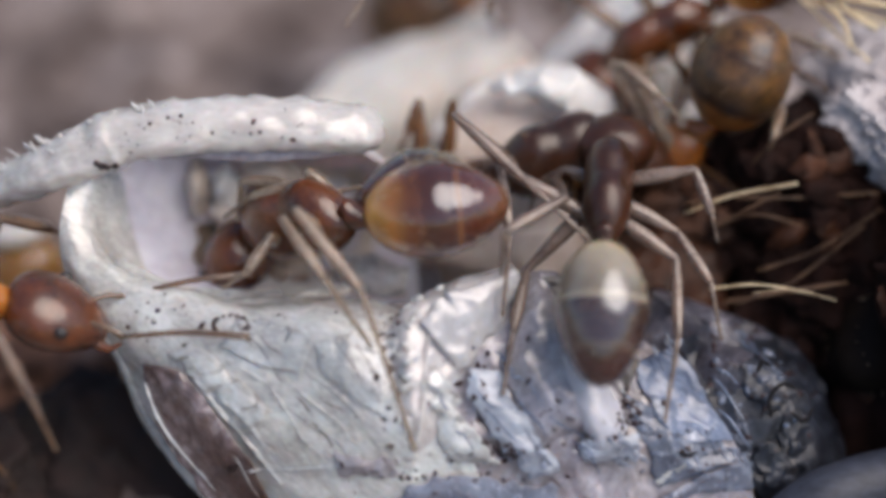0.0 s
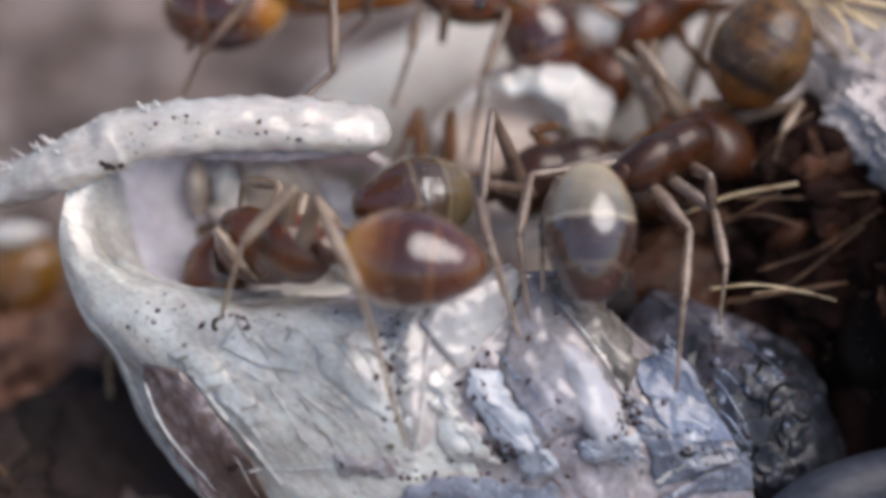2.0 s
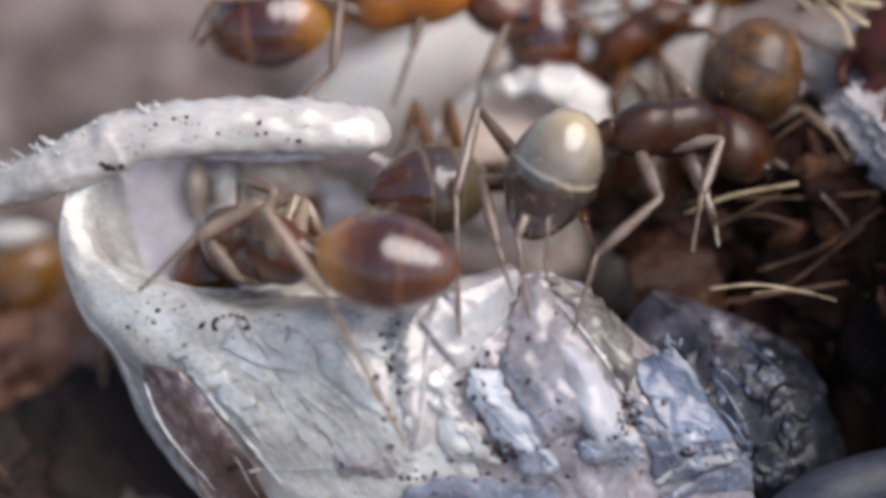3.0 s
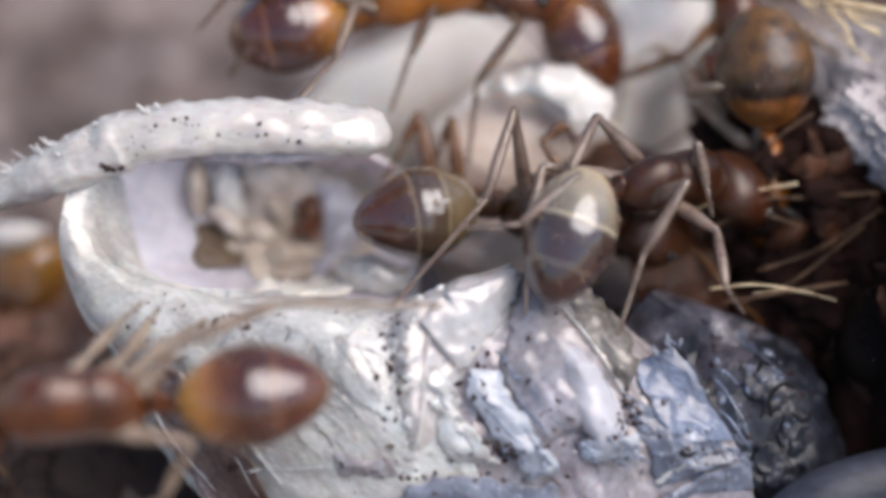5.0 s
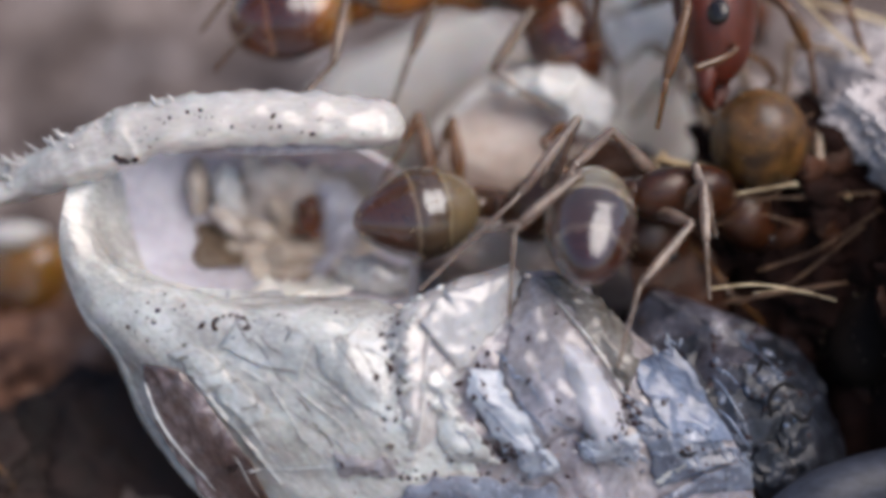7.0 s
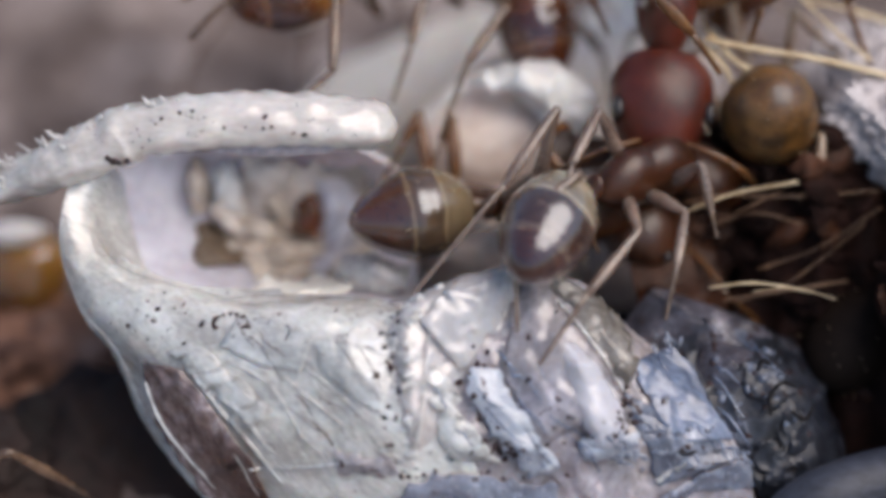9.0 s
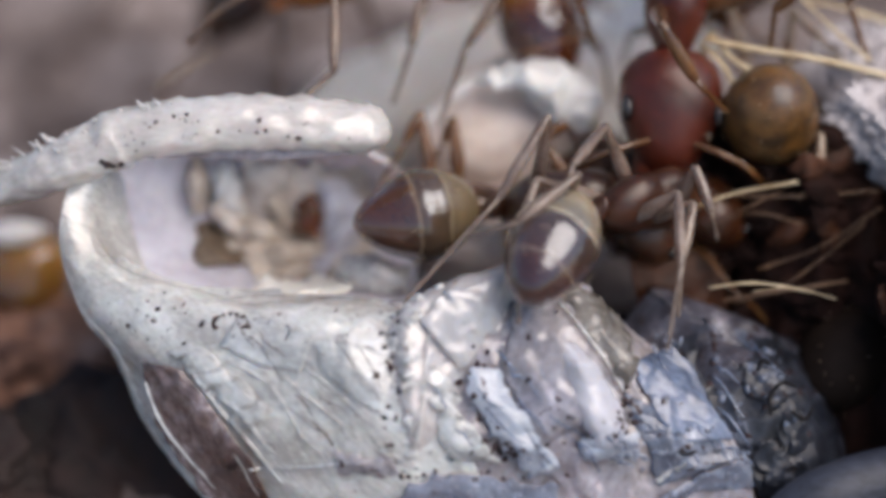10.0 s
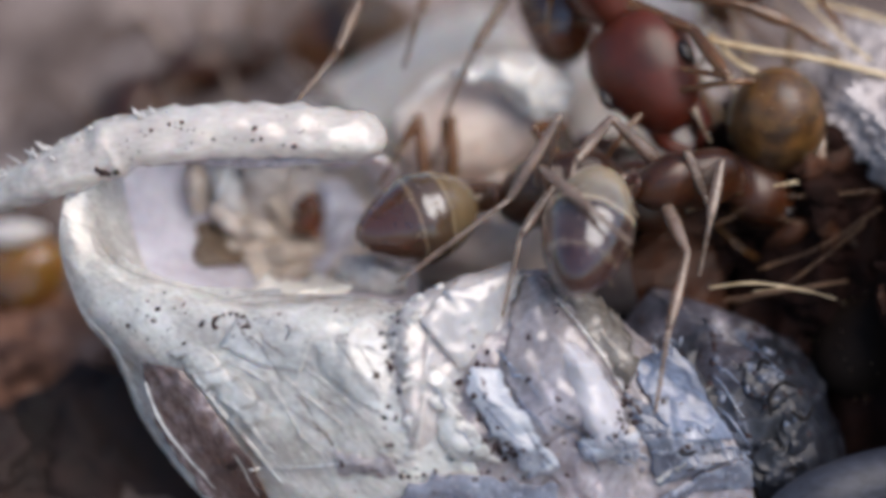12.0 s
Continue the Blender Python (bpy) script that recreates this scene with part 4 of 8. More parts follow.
def surroundings():
    for a, b, m, lab, bul in (
            ([V(-1.256, 1.142, -2.8), V(-0.715, 1.594, -2.9), V(-0.12, 1.89, -3), V(0.429, 2.05, -3)], [V(-0.918, 0.404, -3), V(-0.315, 0.792, -2.7), V(0.274, 1.132, -2.6), V(0.813, 1.573, -2.6)], CREAM, "cream-white shell fragment behind the carcass", 0.28),
            ([V(0.696, 1.054, -2), V(0.944, 1.593, -2.2), V(1.292, 1.948, -2.4), V(1.696, 2.308, -2.6)], [V(1.494, 0.714, -1.8), V(1.738, 1.192, -1.9), V(2.08, 1.579, -2), V(2.398, 2.132, -2.3)], CHALK, "chalky white shell fragment behind the carcass", 0.3),
            ([V(-0.065, 0.928, -1.3), V(0.305, 1.275, -1.3), V(0.77, 1.452, -1.4), V(1.327, 1.35, -1.4)], [V(0.028, 0.422, -1.4), V(0.441, 0.51, -1.2), V(0.901, 0.648, -1.2), V(1.367, 0.882, -1.3)], ROSEFRAG, "rosy beige curled shell fragment", 0.16)):
        bm = bmesh.new()
        mid = [(p + q) * 0.5 + OUT * bul * 0.001 for p, q in zip(a, b)]
        top = [p - OUT * 0.0005 - RISE * 0.0002 for p in a]
        low = [q - RISE * 0.0003 - OUT * 0.0006 for q in b]
        base = [Vector((q.x, q.y + 0.0004, 0.0)) for q in b]
        sheet(bm, [top, a, mid, b, low, base], 50, 60, 0.1, 0.05, 0.7, 30, 0, 0.02)
        ob = tagged(new("shell_fragment"), lab, "shell fragment")
        ob.location = (sum(q.x for q in b) / 4, sum(q.y for q in b) / 4, 0)
        bm.transform(Matrix.Translation(-ob.location))
        part("wall", bm, m, ob)
        bm = bmesh.new()
        q = spline([p + OUT * 0.00002 for p in a], 30)
        tube(bm, q, [0.00005 + 0.00003 * noise.noise(p * 4000) for p in q], 10)
        bm.transform(Matrix.Translation(-ob.location))
        part("rim", bm, CHALK, ob, "thickened pale rim")
        if m is ROSEFRAG:
            DRAGGED.append(ob)
    # white folded scrap on the rosy fragment
    bm = bmesh.new()
    sheet(bm, [[V(0.346, 1.289, -1), V(0.709, 1.422, -0.95), V(1.072, 1.39, -0.95), V(1.371, 1.257, -1)],
               [V(0.479, 1.248, -0.85), V(0.749, 1.335, -0.8), V(1.064, 1.276, -0.8), V(1.387, 1.138, -0.9)],
               [V(0.707, 1.205, -0.9), V(0.883, 1.176, -0.78), V(1.065, 1.088, -0.82), V(1.319, 0.979, -0.9)],
               [V(0.801, 1.166, -1), V(0.936, 1.072, -0.95), V(1.072, 0.959, -0.95), V(1.26, 0.872, -1.05)]], 40, 26, 0.04, 0.05, 0.3, 61, 0, 0.05)
    scrap = single("bone_scrap", bm, CHALK, "white folded scrap lying on the shell fragment", "shell scrap")
    DRAGGED.append(scrap)
    bm = bmesh.new()
    sheet(bm, [[V(1.467, 0.004, -0.75), V(1.741, 0.185, -0.8), V(2.084, 0.118, -0.85)], [V(1.501, -0.263, -0.6), V(1.818, -0.130, -0.65), V(2.186, -0.175, -0.75)], [V(1.575, -0.534, -0.7), V(1.934, -0.534, -0.7), V(2.282, -0.492, -0.8)]], 30, 24, 0.04, 0.04, 0.3, 67, 0, 0.03)
    single("film_scrap", bm, SCRAP, "dark brown torn film hanging in the shade", "film scrap")
    # the dark clump, partly its own brown, partly shade put into the colour
    ob = tagged(new("debris_clump"), "dark brown clump of dried debris and scraps, darkened for shade", "debris")
    ob.location = Vector((V(2.6, 0, -1.2).x, V(2.6, 0, -1.2).y, 0))
    inv = Matrix.Translation(-ob.location)
    rnd = random.Random(21)
    whole = bmesh.new()
    # Clods 17 and 18 are out of view, added to shade the crusted end.
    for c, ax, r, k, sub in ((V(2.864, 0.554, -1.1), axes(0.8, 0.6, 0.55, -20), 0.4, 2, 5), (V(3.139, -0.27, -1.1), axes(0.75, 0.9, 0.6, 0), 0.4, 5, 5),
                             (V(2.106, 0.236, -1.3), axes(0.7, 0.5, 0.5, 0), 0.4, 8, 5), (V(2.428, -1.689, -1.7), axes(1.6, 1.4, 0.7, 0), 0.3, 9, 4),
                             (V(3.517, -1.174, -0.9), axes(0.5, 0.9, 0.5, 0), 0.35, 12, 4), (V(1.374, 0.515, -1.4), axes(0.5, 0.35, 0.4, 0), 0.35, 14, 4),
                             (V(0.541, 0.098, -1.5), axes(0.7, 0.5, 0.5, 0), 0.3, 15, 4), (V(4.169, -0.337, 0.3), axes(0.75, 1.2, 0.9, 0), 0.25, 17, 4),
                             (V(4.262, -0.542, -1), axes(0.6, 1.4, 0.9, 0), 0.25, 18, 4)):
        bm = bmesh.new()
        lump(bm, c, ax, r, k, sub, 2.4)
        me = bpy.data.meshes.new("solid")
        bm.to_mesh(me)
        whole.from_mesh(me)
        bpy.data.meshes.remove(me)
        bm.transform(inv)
        # Clod 15 stands in for shell interior, hence its rosy shell material.
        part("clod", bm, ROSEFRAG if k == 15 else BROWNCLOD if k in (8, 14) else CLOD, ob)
    tree = BVHTree.FromBMesh(whole)
    whole.free()
    for k in range(60):
        p = V(2.671, 0.178, 0) + W(1, 0, 0) * rnd.gauss(0, 0.55) * 0.001 + RISE * rnd.gauss(0, 0.5) * 0.001
        hit = tree.ray_cast(p + OUT * 0.004, -OUT)
        if hit[0] is None:
            continue
        t = rnd.uniform(0, 6.28)
        d = W(math.cos(t), math.sin(t), rnd.uniform(-0.2, 0.5)) * rnd.uniform(0.08, 0.24) * 0.001
        bm = bmesh.new()
        tongue(bm, [hit[0] - d, hit[0] + OUT * 0.00005, hit[0] + d], [0.01, rnd.uniform(0.03, 0.11), 0.01], rnd.uniform(0.0, 0.05), 0.02, 0.03, 0.1, k, 0.5, 0.03, 10, 6)
        bm.transform(inv)
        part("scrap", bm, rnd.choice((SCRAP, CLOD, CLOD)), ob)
    bm = bmesh.new()
    lump(bm, V(3.63, 1.252, -1.3), axes(0.72, 0.5, 0.5, -15), 0.3, 3, 6, 2.4)
    lump(bm, V(3.599, 0.881, -0.72), axes(0.58, 0.36, 0.4, -35), 0.3, 6, 6, 2.4)
    lump(bm, V(4.121, -0.284, -2.2), axes(0.9, 1.6, 0.8, 0), 0.25, 4, 4, 2.0)
    single("stone", bm, ROCK, "lilac-grey rough stone with white flecks", "stone")
    # The two EARTH clods carry the shade under the husk in their colour.
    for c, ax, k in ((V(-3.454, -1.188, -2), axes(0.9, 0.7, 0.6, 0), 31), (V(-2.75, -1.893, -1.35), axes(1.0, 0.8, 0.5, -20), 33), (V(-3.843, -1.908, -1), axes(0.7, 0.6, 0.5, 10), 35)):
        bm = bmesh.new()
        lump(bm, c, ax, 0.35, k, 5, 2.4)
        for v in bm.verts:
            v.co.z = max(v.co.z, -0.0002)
        single("earth_clod", bm, REDEARTH if k == 31 else EARTH, "mottled reddish-brown clod of earth" if k == 31 else "dark brown clod of earth, painted darker for the shade below the husk", "earth clod", "earth clods beside the carcass")
    # Pale lump added where the soil ant's gaster has its highlight.
    bm = bmesh.new()
    lump(bm, V(-3.604, 0.119, -1.9), axes(0.26, 0.1, 0.12, 4), 0.2, 44, 4, 1.6)
    single("gaster_glint", bm, CHALK, "small pale lump added as the highlight on a yellowish gaster", "shell grain")
    bm = bmesh.new()
    tube(bm, spline([V(2.356, -2.412, 0.1), V(2.724, -2.009, 0.25), V(3.066, -1.829, 0.25), V(3.616, -1.717, 0.05), V(4.582, -1.619, -0.8)], 40), [0.00024] * 40, 24)
    single("stalk", bm, STALK, "smooth grey-blue round stalk", "stalk")


surroundings()


STRAWS = []


def straw(r, *a, pale=None):
    bm = bmesh.new()
    pts = spline(list(a), 16)
    tube(bm, pts, [r * 0.001 * (0.8 + 0.5 * noise.noise(p * 5000)) for p in pts], 6)
    # By default straws that start low take the colour with shade in it.
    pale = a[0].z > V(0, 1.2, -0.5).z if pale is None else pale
    STRAWS.append(single("straw", bm, STRAW if pale else SHADESTRAW, "thin golden-brown dry straw fibre" if pale else "thin brown dry fibre, coloured darker for the clump's shade", "straw", "straws on the debris"))


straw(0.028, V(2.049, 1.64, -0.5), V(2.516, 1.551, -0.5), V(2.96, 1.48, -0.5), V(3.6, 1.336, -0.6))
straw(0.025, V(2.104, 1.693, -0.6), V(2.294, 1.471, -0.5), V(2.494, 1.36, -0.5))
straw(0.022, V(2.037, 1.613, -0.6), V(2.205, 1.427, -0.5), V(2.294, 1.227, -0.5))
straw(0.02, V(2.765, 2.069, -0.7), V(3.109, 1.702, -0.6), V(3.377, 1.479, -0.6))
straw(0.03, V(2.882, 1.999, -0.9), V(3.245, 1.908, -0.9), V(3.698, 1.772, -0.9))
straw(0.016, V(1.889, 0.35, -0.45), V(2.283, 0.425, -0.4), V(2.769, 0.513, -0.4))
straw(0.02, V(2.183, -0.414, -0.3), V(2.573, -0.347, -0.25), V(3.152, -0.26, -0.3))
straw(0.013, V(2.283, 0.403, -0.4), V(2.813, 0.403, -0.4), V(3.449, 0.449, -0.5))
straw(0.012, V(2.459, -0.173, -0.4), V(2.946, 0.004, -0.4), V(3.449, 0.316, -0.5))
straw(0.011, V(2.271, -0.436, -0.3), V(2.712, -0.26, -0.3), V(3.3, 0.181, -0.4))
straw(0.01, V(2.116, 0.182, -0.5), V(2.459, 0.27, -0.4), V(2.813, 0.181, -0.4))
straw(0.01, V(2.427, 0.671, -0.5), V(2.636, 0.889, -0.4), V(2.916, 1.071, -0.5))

straw(0.014, V(2.052, -0.309, -0.1), V(2.411, -0.273, 0), V(2.859, -0.344, -0.1), pale=True)
straw(0.008, V(2.379, -0.344, -0.1), V(2.671, -0.308, 0), V(3.033, -0.397, -0.1), pale=True)
straw(0.012, V(1.888, 0.278, -0.35), V(2.271, 0.422, -0.3), V(2.764, 0.511, -0.3), pale=True)
straw(0.009, V(2.109, 0.172, -0.35), V(2.359, 0.304, -0.3), V(2.632, 0.445, -0.3))


# ---- ants ----
ANTS = []


def ring_body(bm, secs, seg=18):
    """Closed body from elliptical sections (x, z, half width, half height), mm."""
    rings = []
    for x, z, ry, rz in secs:
        rings.append([bm.verts.new(Vector((x, ry * math.cos(a), z + rz * math.sin(a))) * 0.001)
                      for a in [2 * math.pi * k / seg for k in range(seg)]])
    for a, b in zip(rings, rings[1:]):
        for k in range(seg):
            bm.faces.new((a[k], a[(k + 1) % seg], b[(k + 1) % seg], b[k]))
    bm.faces.new(rings[0][::-1])
    bm.faces.new(rings[-1])


def smooth_secs(secs, n):
    a = spline([Vector((s[0], s[1], 0)) for s in secs], n)
    b = spline([Vector((s[2], s[3], 0)) for s in secs], n)
    return [(p.x, p.y, max(0.004, q.x), max(0.004, q.y)) for p, q in zip(a, b)]


def stand(place, ahead, up, grip):
    """Pose of an ant by where one point of it (grip, in its own mm) is, its way ahead and its back, in the working plane."""
    x = W(*ahead)
    z = W(*up)
    y = z.cross(x).normalized()
    z = x.cross(y)
    m = Matrix((x, y, z)).transposed().to_4x4()
    m.translation = place - m.to_3x3() @ Vector(grip) * 0.001
    return m


def turned(ahead, up):
    x = W(*ahead)
    y = W(*up).cross(x).normalized()
    return Matrix((x, y, x.cross(y))).transposed().to_4x4()


def stance(row, grip, s):
    """The ant's pose in a row and, where the row has a fifth entry (the gaster's own axis), the gaster's pose on it."""
    if len(row) == 4:
        return stand(row[1], row[2], row[3], grip), None
    t, place, ahead, up, axis = row
    m = turned(ahead, up)
    m.translation = place + (W(*axis) * 0.34 + W(*ahead) * 0.2) * 0.001 * s - m.to_3x3() @ Vector((-0.08, 0, -0.04)) * 0.001 * s
    g = turned(axis, up)
    g.translation = place
    return m, m.inverted() @ g


def pose_at(poses, t):
    """An ant's pose between its rows."""
    for (t0, a), (t1, b) in zip(poses, poses[1:]):
        if t <= t1:
            f = min(1, max(0, (t - t0) / (t1 - t0)))
            f = f * f * (3 - 2 * f)
            return a.lerp(b, f)
    return poses[-1][1]


def stance_at(rows, grip, s, t):
    return pose_at([(row[0], stance(row, grip, s)[0]) for row in rows], t)


def steps(i, sd, c, s, swing):
    """Knee, ankle and foot of a walking leg that has its hip at c, swung forward by degrees."""
    fx = (0.5, 0.0, -0.55)[i]
    turn = Matrix.Rotation(radians(swing * -sd), 3, "Z")
    return [c + turn @ Vector(q) * 0.001 * s for q in ((fx * 0.5, sd * 0.42, 0.42), (fx * 1.1, sd * 0.82, -0.12), (fx * 1.35, sd * 1.0, -0.42))]


def place_at(marks, t):
    """Knee, ankle and foot between their rows."""
    if t <= marks[0][0]:
        return marks[0][1:]
    for a, b in zip(marks, marks[1:]):
        if t <= b[0]:
            f = (t - a[0]) / (b[0] - a[0])
            f = f * f * (3 - 2 * f)
            return [p.lerp(q, f) for p, q in zip(a[1:], b[1:])]
    return marks[-1][1:]


COXAE = [(0.74, 0.1, 0.0), (0.5, 0.1, -0.02), (0.3, 0.1, -0.03)]


def ant(label, rows, gaster, body=BROWN, head=None, legmat=LEG, size=1.0, gaster_pitch=0.0, gaster_size=(1, 1, 1), head_pitch=-25, legs=None, leg_t=0.0,
        gaster_at=(-0.58, 0, 0), point=0.14, by_head=False, hold=12.0, eye_size=1.0,
        antennae=((0.25, 0.5, 0.2), (0.6, 0.15, -0.2)), stride=None, jaw=1.0, broad=1.0):
    """rows: (t, place of the gaster, way ahead, up). legs: six or fewer lists of three places (knee, ankle, foot)
    at leg_t in the working plane, keyed so that the feet hold their ground, or None for a walking set."""
    ob = tagged(new("ant"), label, "ant", "ants on the carcass")
    head = head or body
    s = size
    grip = (1.3 * s, 0, 0.06 * s) if by_head else tuple(c * s for c in gaster_at)

    def own(name, bm, material, at=(0, 0, 0), turn=(0, 0, 0), label="", parent=None):
        if s != 1:
            bm.transform(Matrix.Scale(s, 4))
        p = part(name, bm, material, parent or ob, label)
        p.matrix_basis = pose(*[c * 0.001 * s for c in at], *turn)
        return p

    bm = bmesh.new()
    ring_body(bm, smooth_secs([(0.06, -0.02, 0.05, 0.05), (0.14, 0.02, 0.13, 0.16), (0.28, 0.05, 0.18, 0.25), (0.4, 0.063, 0.183, 0.258), (0.47, 0.068, 0.18, 0.25), (0.56, 0.08, 0.188, 0.265),
                               (0.66, 0.09, 0.195, 0.28), (0.82, 0.09, 0.19, 0.26), (0.94, 0.07, 0.15, 0.19), (1.06, 0.06, 0.09, 0.09)], 30))
    bm.transform(Matrix.Diagonal((1, broad, broad, 1)))
    own("thorax", bm, body)
    bm = bmesh.new()
    ring_body(bm, smooth_secs([(-0.1, -0.06, 0.05, 0.05), (-0.04, -0.02, 0.07, 0.09), (0.01, 0.02, 0.09, 0.13), (0.06, -0.01, 0.06, 0.08), (0.1, -0.02, 0.04, 0.04)], 12), 12)
    own("petiole", bm, body)
    # gaster with slightly overlapping plates
    bm = bmesh.new()
    secs = []
    for i in range(41):
        f = i / 40
        x = -0.51 + 1.02 * f
        e = 2 * f - 1
        r = 0.365 * math.sqrt(max(0.0, 1 - abs(e) ** 2.25)) * (1 - point * max(0, -e)) * (1 - 0.1 * max(0, e)) + 0.008
        for edge in (0.24, 0.42, 0.62):
            if edge - 0.03 < f <= edge:
                r *= 0.992
            if edge < f < edge + 0.05:
                r *= 1.006
        secs.append((x * gaster_size[0], 0, r * gaster_size[1], r * gaster_size[2]))
    ring_body(bm, secs, 26)
    g = own("gaster", bm, gaster, gaster_at, (0, gaster_pitch, 0))
    bm = bmesh.new()
    rnd = random.Random(len(ANTS))
    for k in range(44):
        f = rnd.uniform(0.05, 0.9)
        a = rnd.uniform(0, 2 * math.pi)
        sc = secs[int(f * 40)]
        o = Vector((0, math.cos(a), math.sin(a)))
        p = Vector((sc[0], o.y * sc[2], o.z * sc[3])) * 0.001
        d = (o + Vector((-1.2, 0, 0))).normalized()
        tube(bm, [p, p + d * 0.00003, p + d * rnd.uniform(0.00005, 0.00009)], [0.0000028, 0.000002, 0.000001], 3)
    own("hairs", bm, STRAW, label="fine pale hairs", parent=g)
    # head
    bm = bmesh.new()
    ring_body(bm, smooth_secs([(0.0, 0, 0.06, 0.07), (0.05, 0, 0.22, 0.17), (0.2, 0, 0.32, 0.245), (0.4, -0.005, 0.33, 0.25), (0.58, -0.02, 0.26, 0.21),
                               (0.71, -0.035, 0.185, 0.155), (0.8, -0.045, 0.09, 0.07)], 26), 22)
    h = own("head", bm, head, (1.02, 0, 0.06), (0, -head_pitch, 0))
    for sd in (1, -1):
        bm = bmesh.new()
        lump(bm, Vector((0.42, sd * 0.288, 0.1)) * 0.001, (Vector((0.06 * eye_size, 0, 0)) * 0.001, Vector((0, 0.045, 0)) * 0.001, Vector((0, 0, 0.055 * eye_size)) * 0.001), 0, 0, 2)
        own("eye", bm, EYEMAT, parent=h, label="black compound eye")
        bm = bmesh.new()
        tube(bm, spline([Vector(p) * 0.001 for p in ((0.68, sd * 0.11, -0.07), (0.84, sd * 0.13, -0.1), (0.95, sd * 0.02, -0.12))], 8), [0.00005 * jaw, 0.000012 * jaw], 8)
        own("mandible", bm, head, parent=h)
        bm = bmesh.new()
        a0 = Vector((0.6, sd * 0.11, 0.1))
        e1, e2 = antennae
        a1 = a0 + Vector((e1[0], sd * e1[1], e1[2]))
        a2 = a1 + Vector((e2[0], sd * e2[1], e2[2]))
        tube(bm, spline([a0 * 0.001, (a0 + a1) * 0.0005 + Vector((0, 0, 0.00003)), a1 * 0.001], 8), [0.00002, 0.000022], 7)
        q = spline([a1 * 0.001, (a1 + a2) * 0.0005 + Vector((0, 0, 0.00005)), a2 * 0.001], 14)
        tube(bm, q, [0.000018 + 0.000008 * (i / 13) + 0.000003 * (i % 2) for i in range(14)], 7)
        own("antenna", bm, legmat, parent=h)
    # legs: coxa and femur in one piece, then tibia and tarsus, each along its own x axis
    m0 = None
    for row in rows:
        if m0 is None or row[0] <= leg_t:
            m0 = stance(row, grip, s)[0]
    made = []
    if legs is None:
        specs = []
        for i, (x, y, z) in enumerate(COXAE):
            for sd in (1, -1):
                c = Vector((x, sd * y, z)) * 0.001 * s
                specs.append((i, sd, c, [(0.0, *[m0 @ q for q in steps(i, sd, c, s, 0)])]))
    else:
        specs = []
        for i, sd, *places in legs:
            x, y, z = COXAE[i]
            c = Vector((x, sd * y, z)) * 0.001 * s
            if isinstance(places[0], list):
                marks = []
                for mark in places[0]:
                    if len(mark) == 2:
                        mark = (mark[0], *[stance_at(rows, grip, s, mark[0]) @ q for q in steps(i, sd, c, s, mark[1])])
                    marks.append(mark)
                specs.append((i, sd, c, marks, *places[1:]))
                continue
            if len(places) > 3:
                hip = m0.inverted() @ places[3]
                bm = bmesh.new()
                tube(bm, spline([c, c.lerp(hip, 0.5), hip], 8), [0.00005 * s, 0.00004 * s], 8)
                part("coxa", bm, legmat, ob)
                c = hip
            specs.append((i, sd, c, [(leg_t, *places[:3])]))
    poses = [(row[0], stance(row, grip, s)[0]) for row in rows]
    r = 0.001 * s
    for i, sd, c, marks, *skin in specs:
        skin = skin[0] if skin else legmat
        spans = []
        for t, k, an, ft in marks:
            hip = pose_at(poses, t) @ c
            spans.append(((k - hip).length, (an - k).length, (ft - an).length))
        lf, lt, la = (sorted(q)[len(q) // 2] for q in zip(*spans))
        bm = bmesh.new()
        tube(bm, [Vector((x * lf, 0, 0)) for x in (0, 0.06, 0.2, 0.42, 0.7, 0.9, 0.97, 1.0, 1.02)],
             [q * r for q in (0.035, 0.05, 0.058, 0.064, 0.05, 0.036, 0.036, 0.03, 0.012)], 10)
        leg = part("leg", bm, skin, ob)
        bm = bmesh.new()
        tube(bm, [Vector((x * lt, 0, 0)) for x in (-0.03, 0, 0.06, 0.3, 0.6, 0.9, 0.98, 1.0)],
             [q * r for q in (0.012, 0.03, 0.033, 0.043, 0.047, 0.037, 0.03, 0.016)], 10)
        tibia = part("tibia", bm, skin, leg)
        bm = bmesh.new()
        tube(bm, [Vector((x * la, 0, 0)) for x in (-0.02, 0, 0.3, 0.32, 0.5, 0.52, 0.68, 0.7, 0.84, 0.86, 0.97, 1.0)],
             [q * r for q in (0.01, 0.02, 0.023, 0.017, 0.02, 0.016, 0.019, 0.015, 0.019, 0.014, 0.016, 0.007)], 8)
        tarsus = part("tarsus", bm, skin, leg)
        made.append((leg, tibia, tarsus, c, (lf, lt, la), marks, legs is not None, i, sd))
    ANTS.append((ob, rows, made, grip, s, g, m0, stride, hold, poses))
    return ob


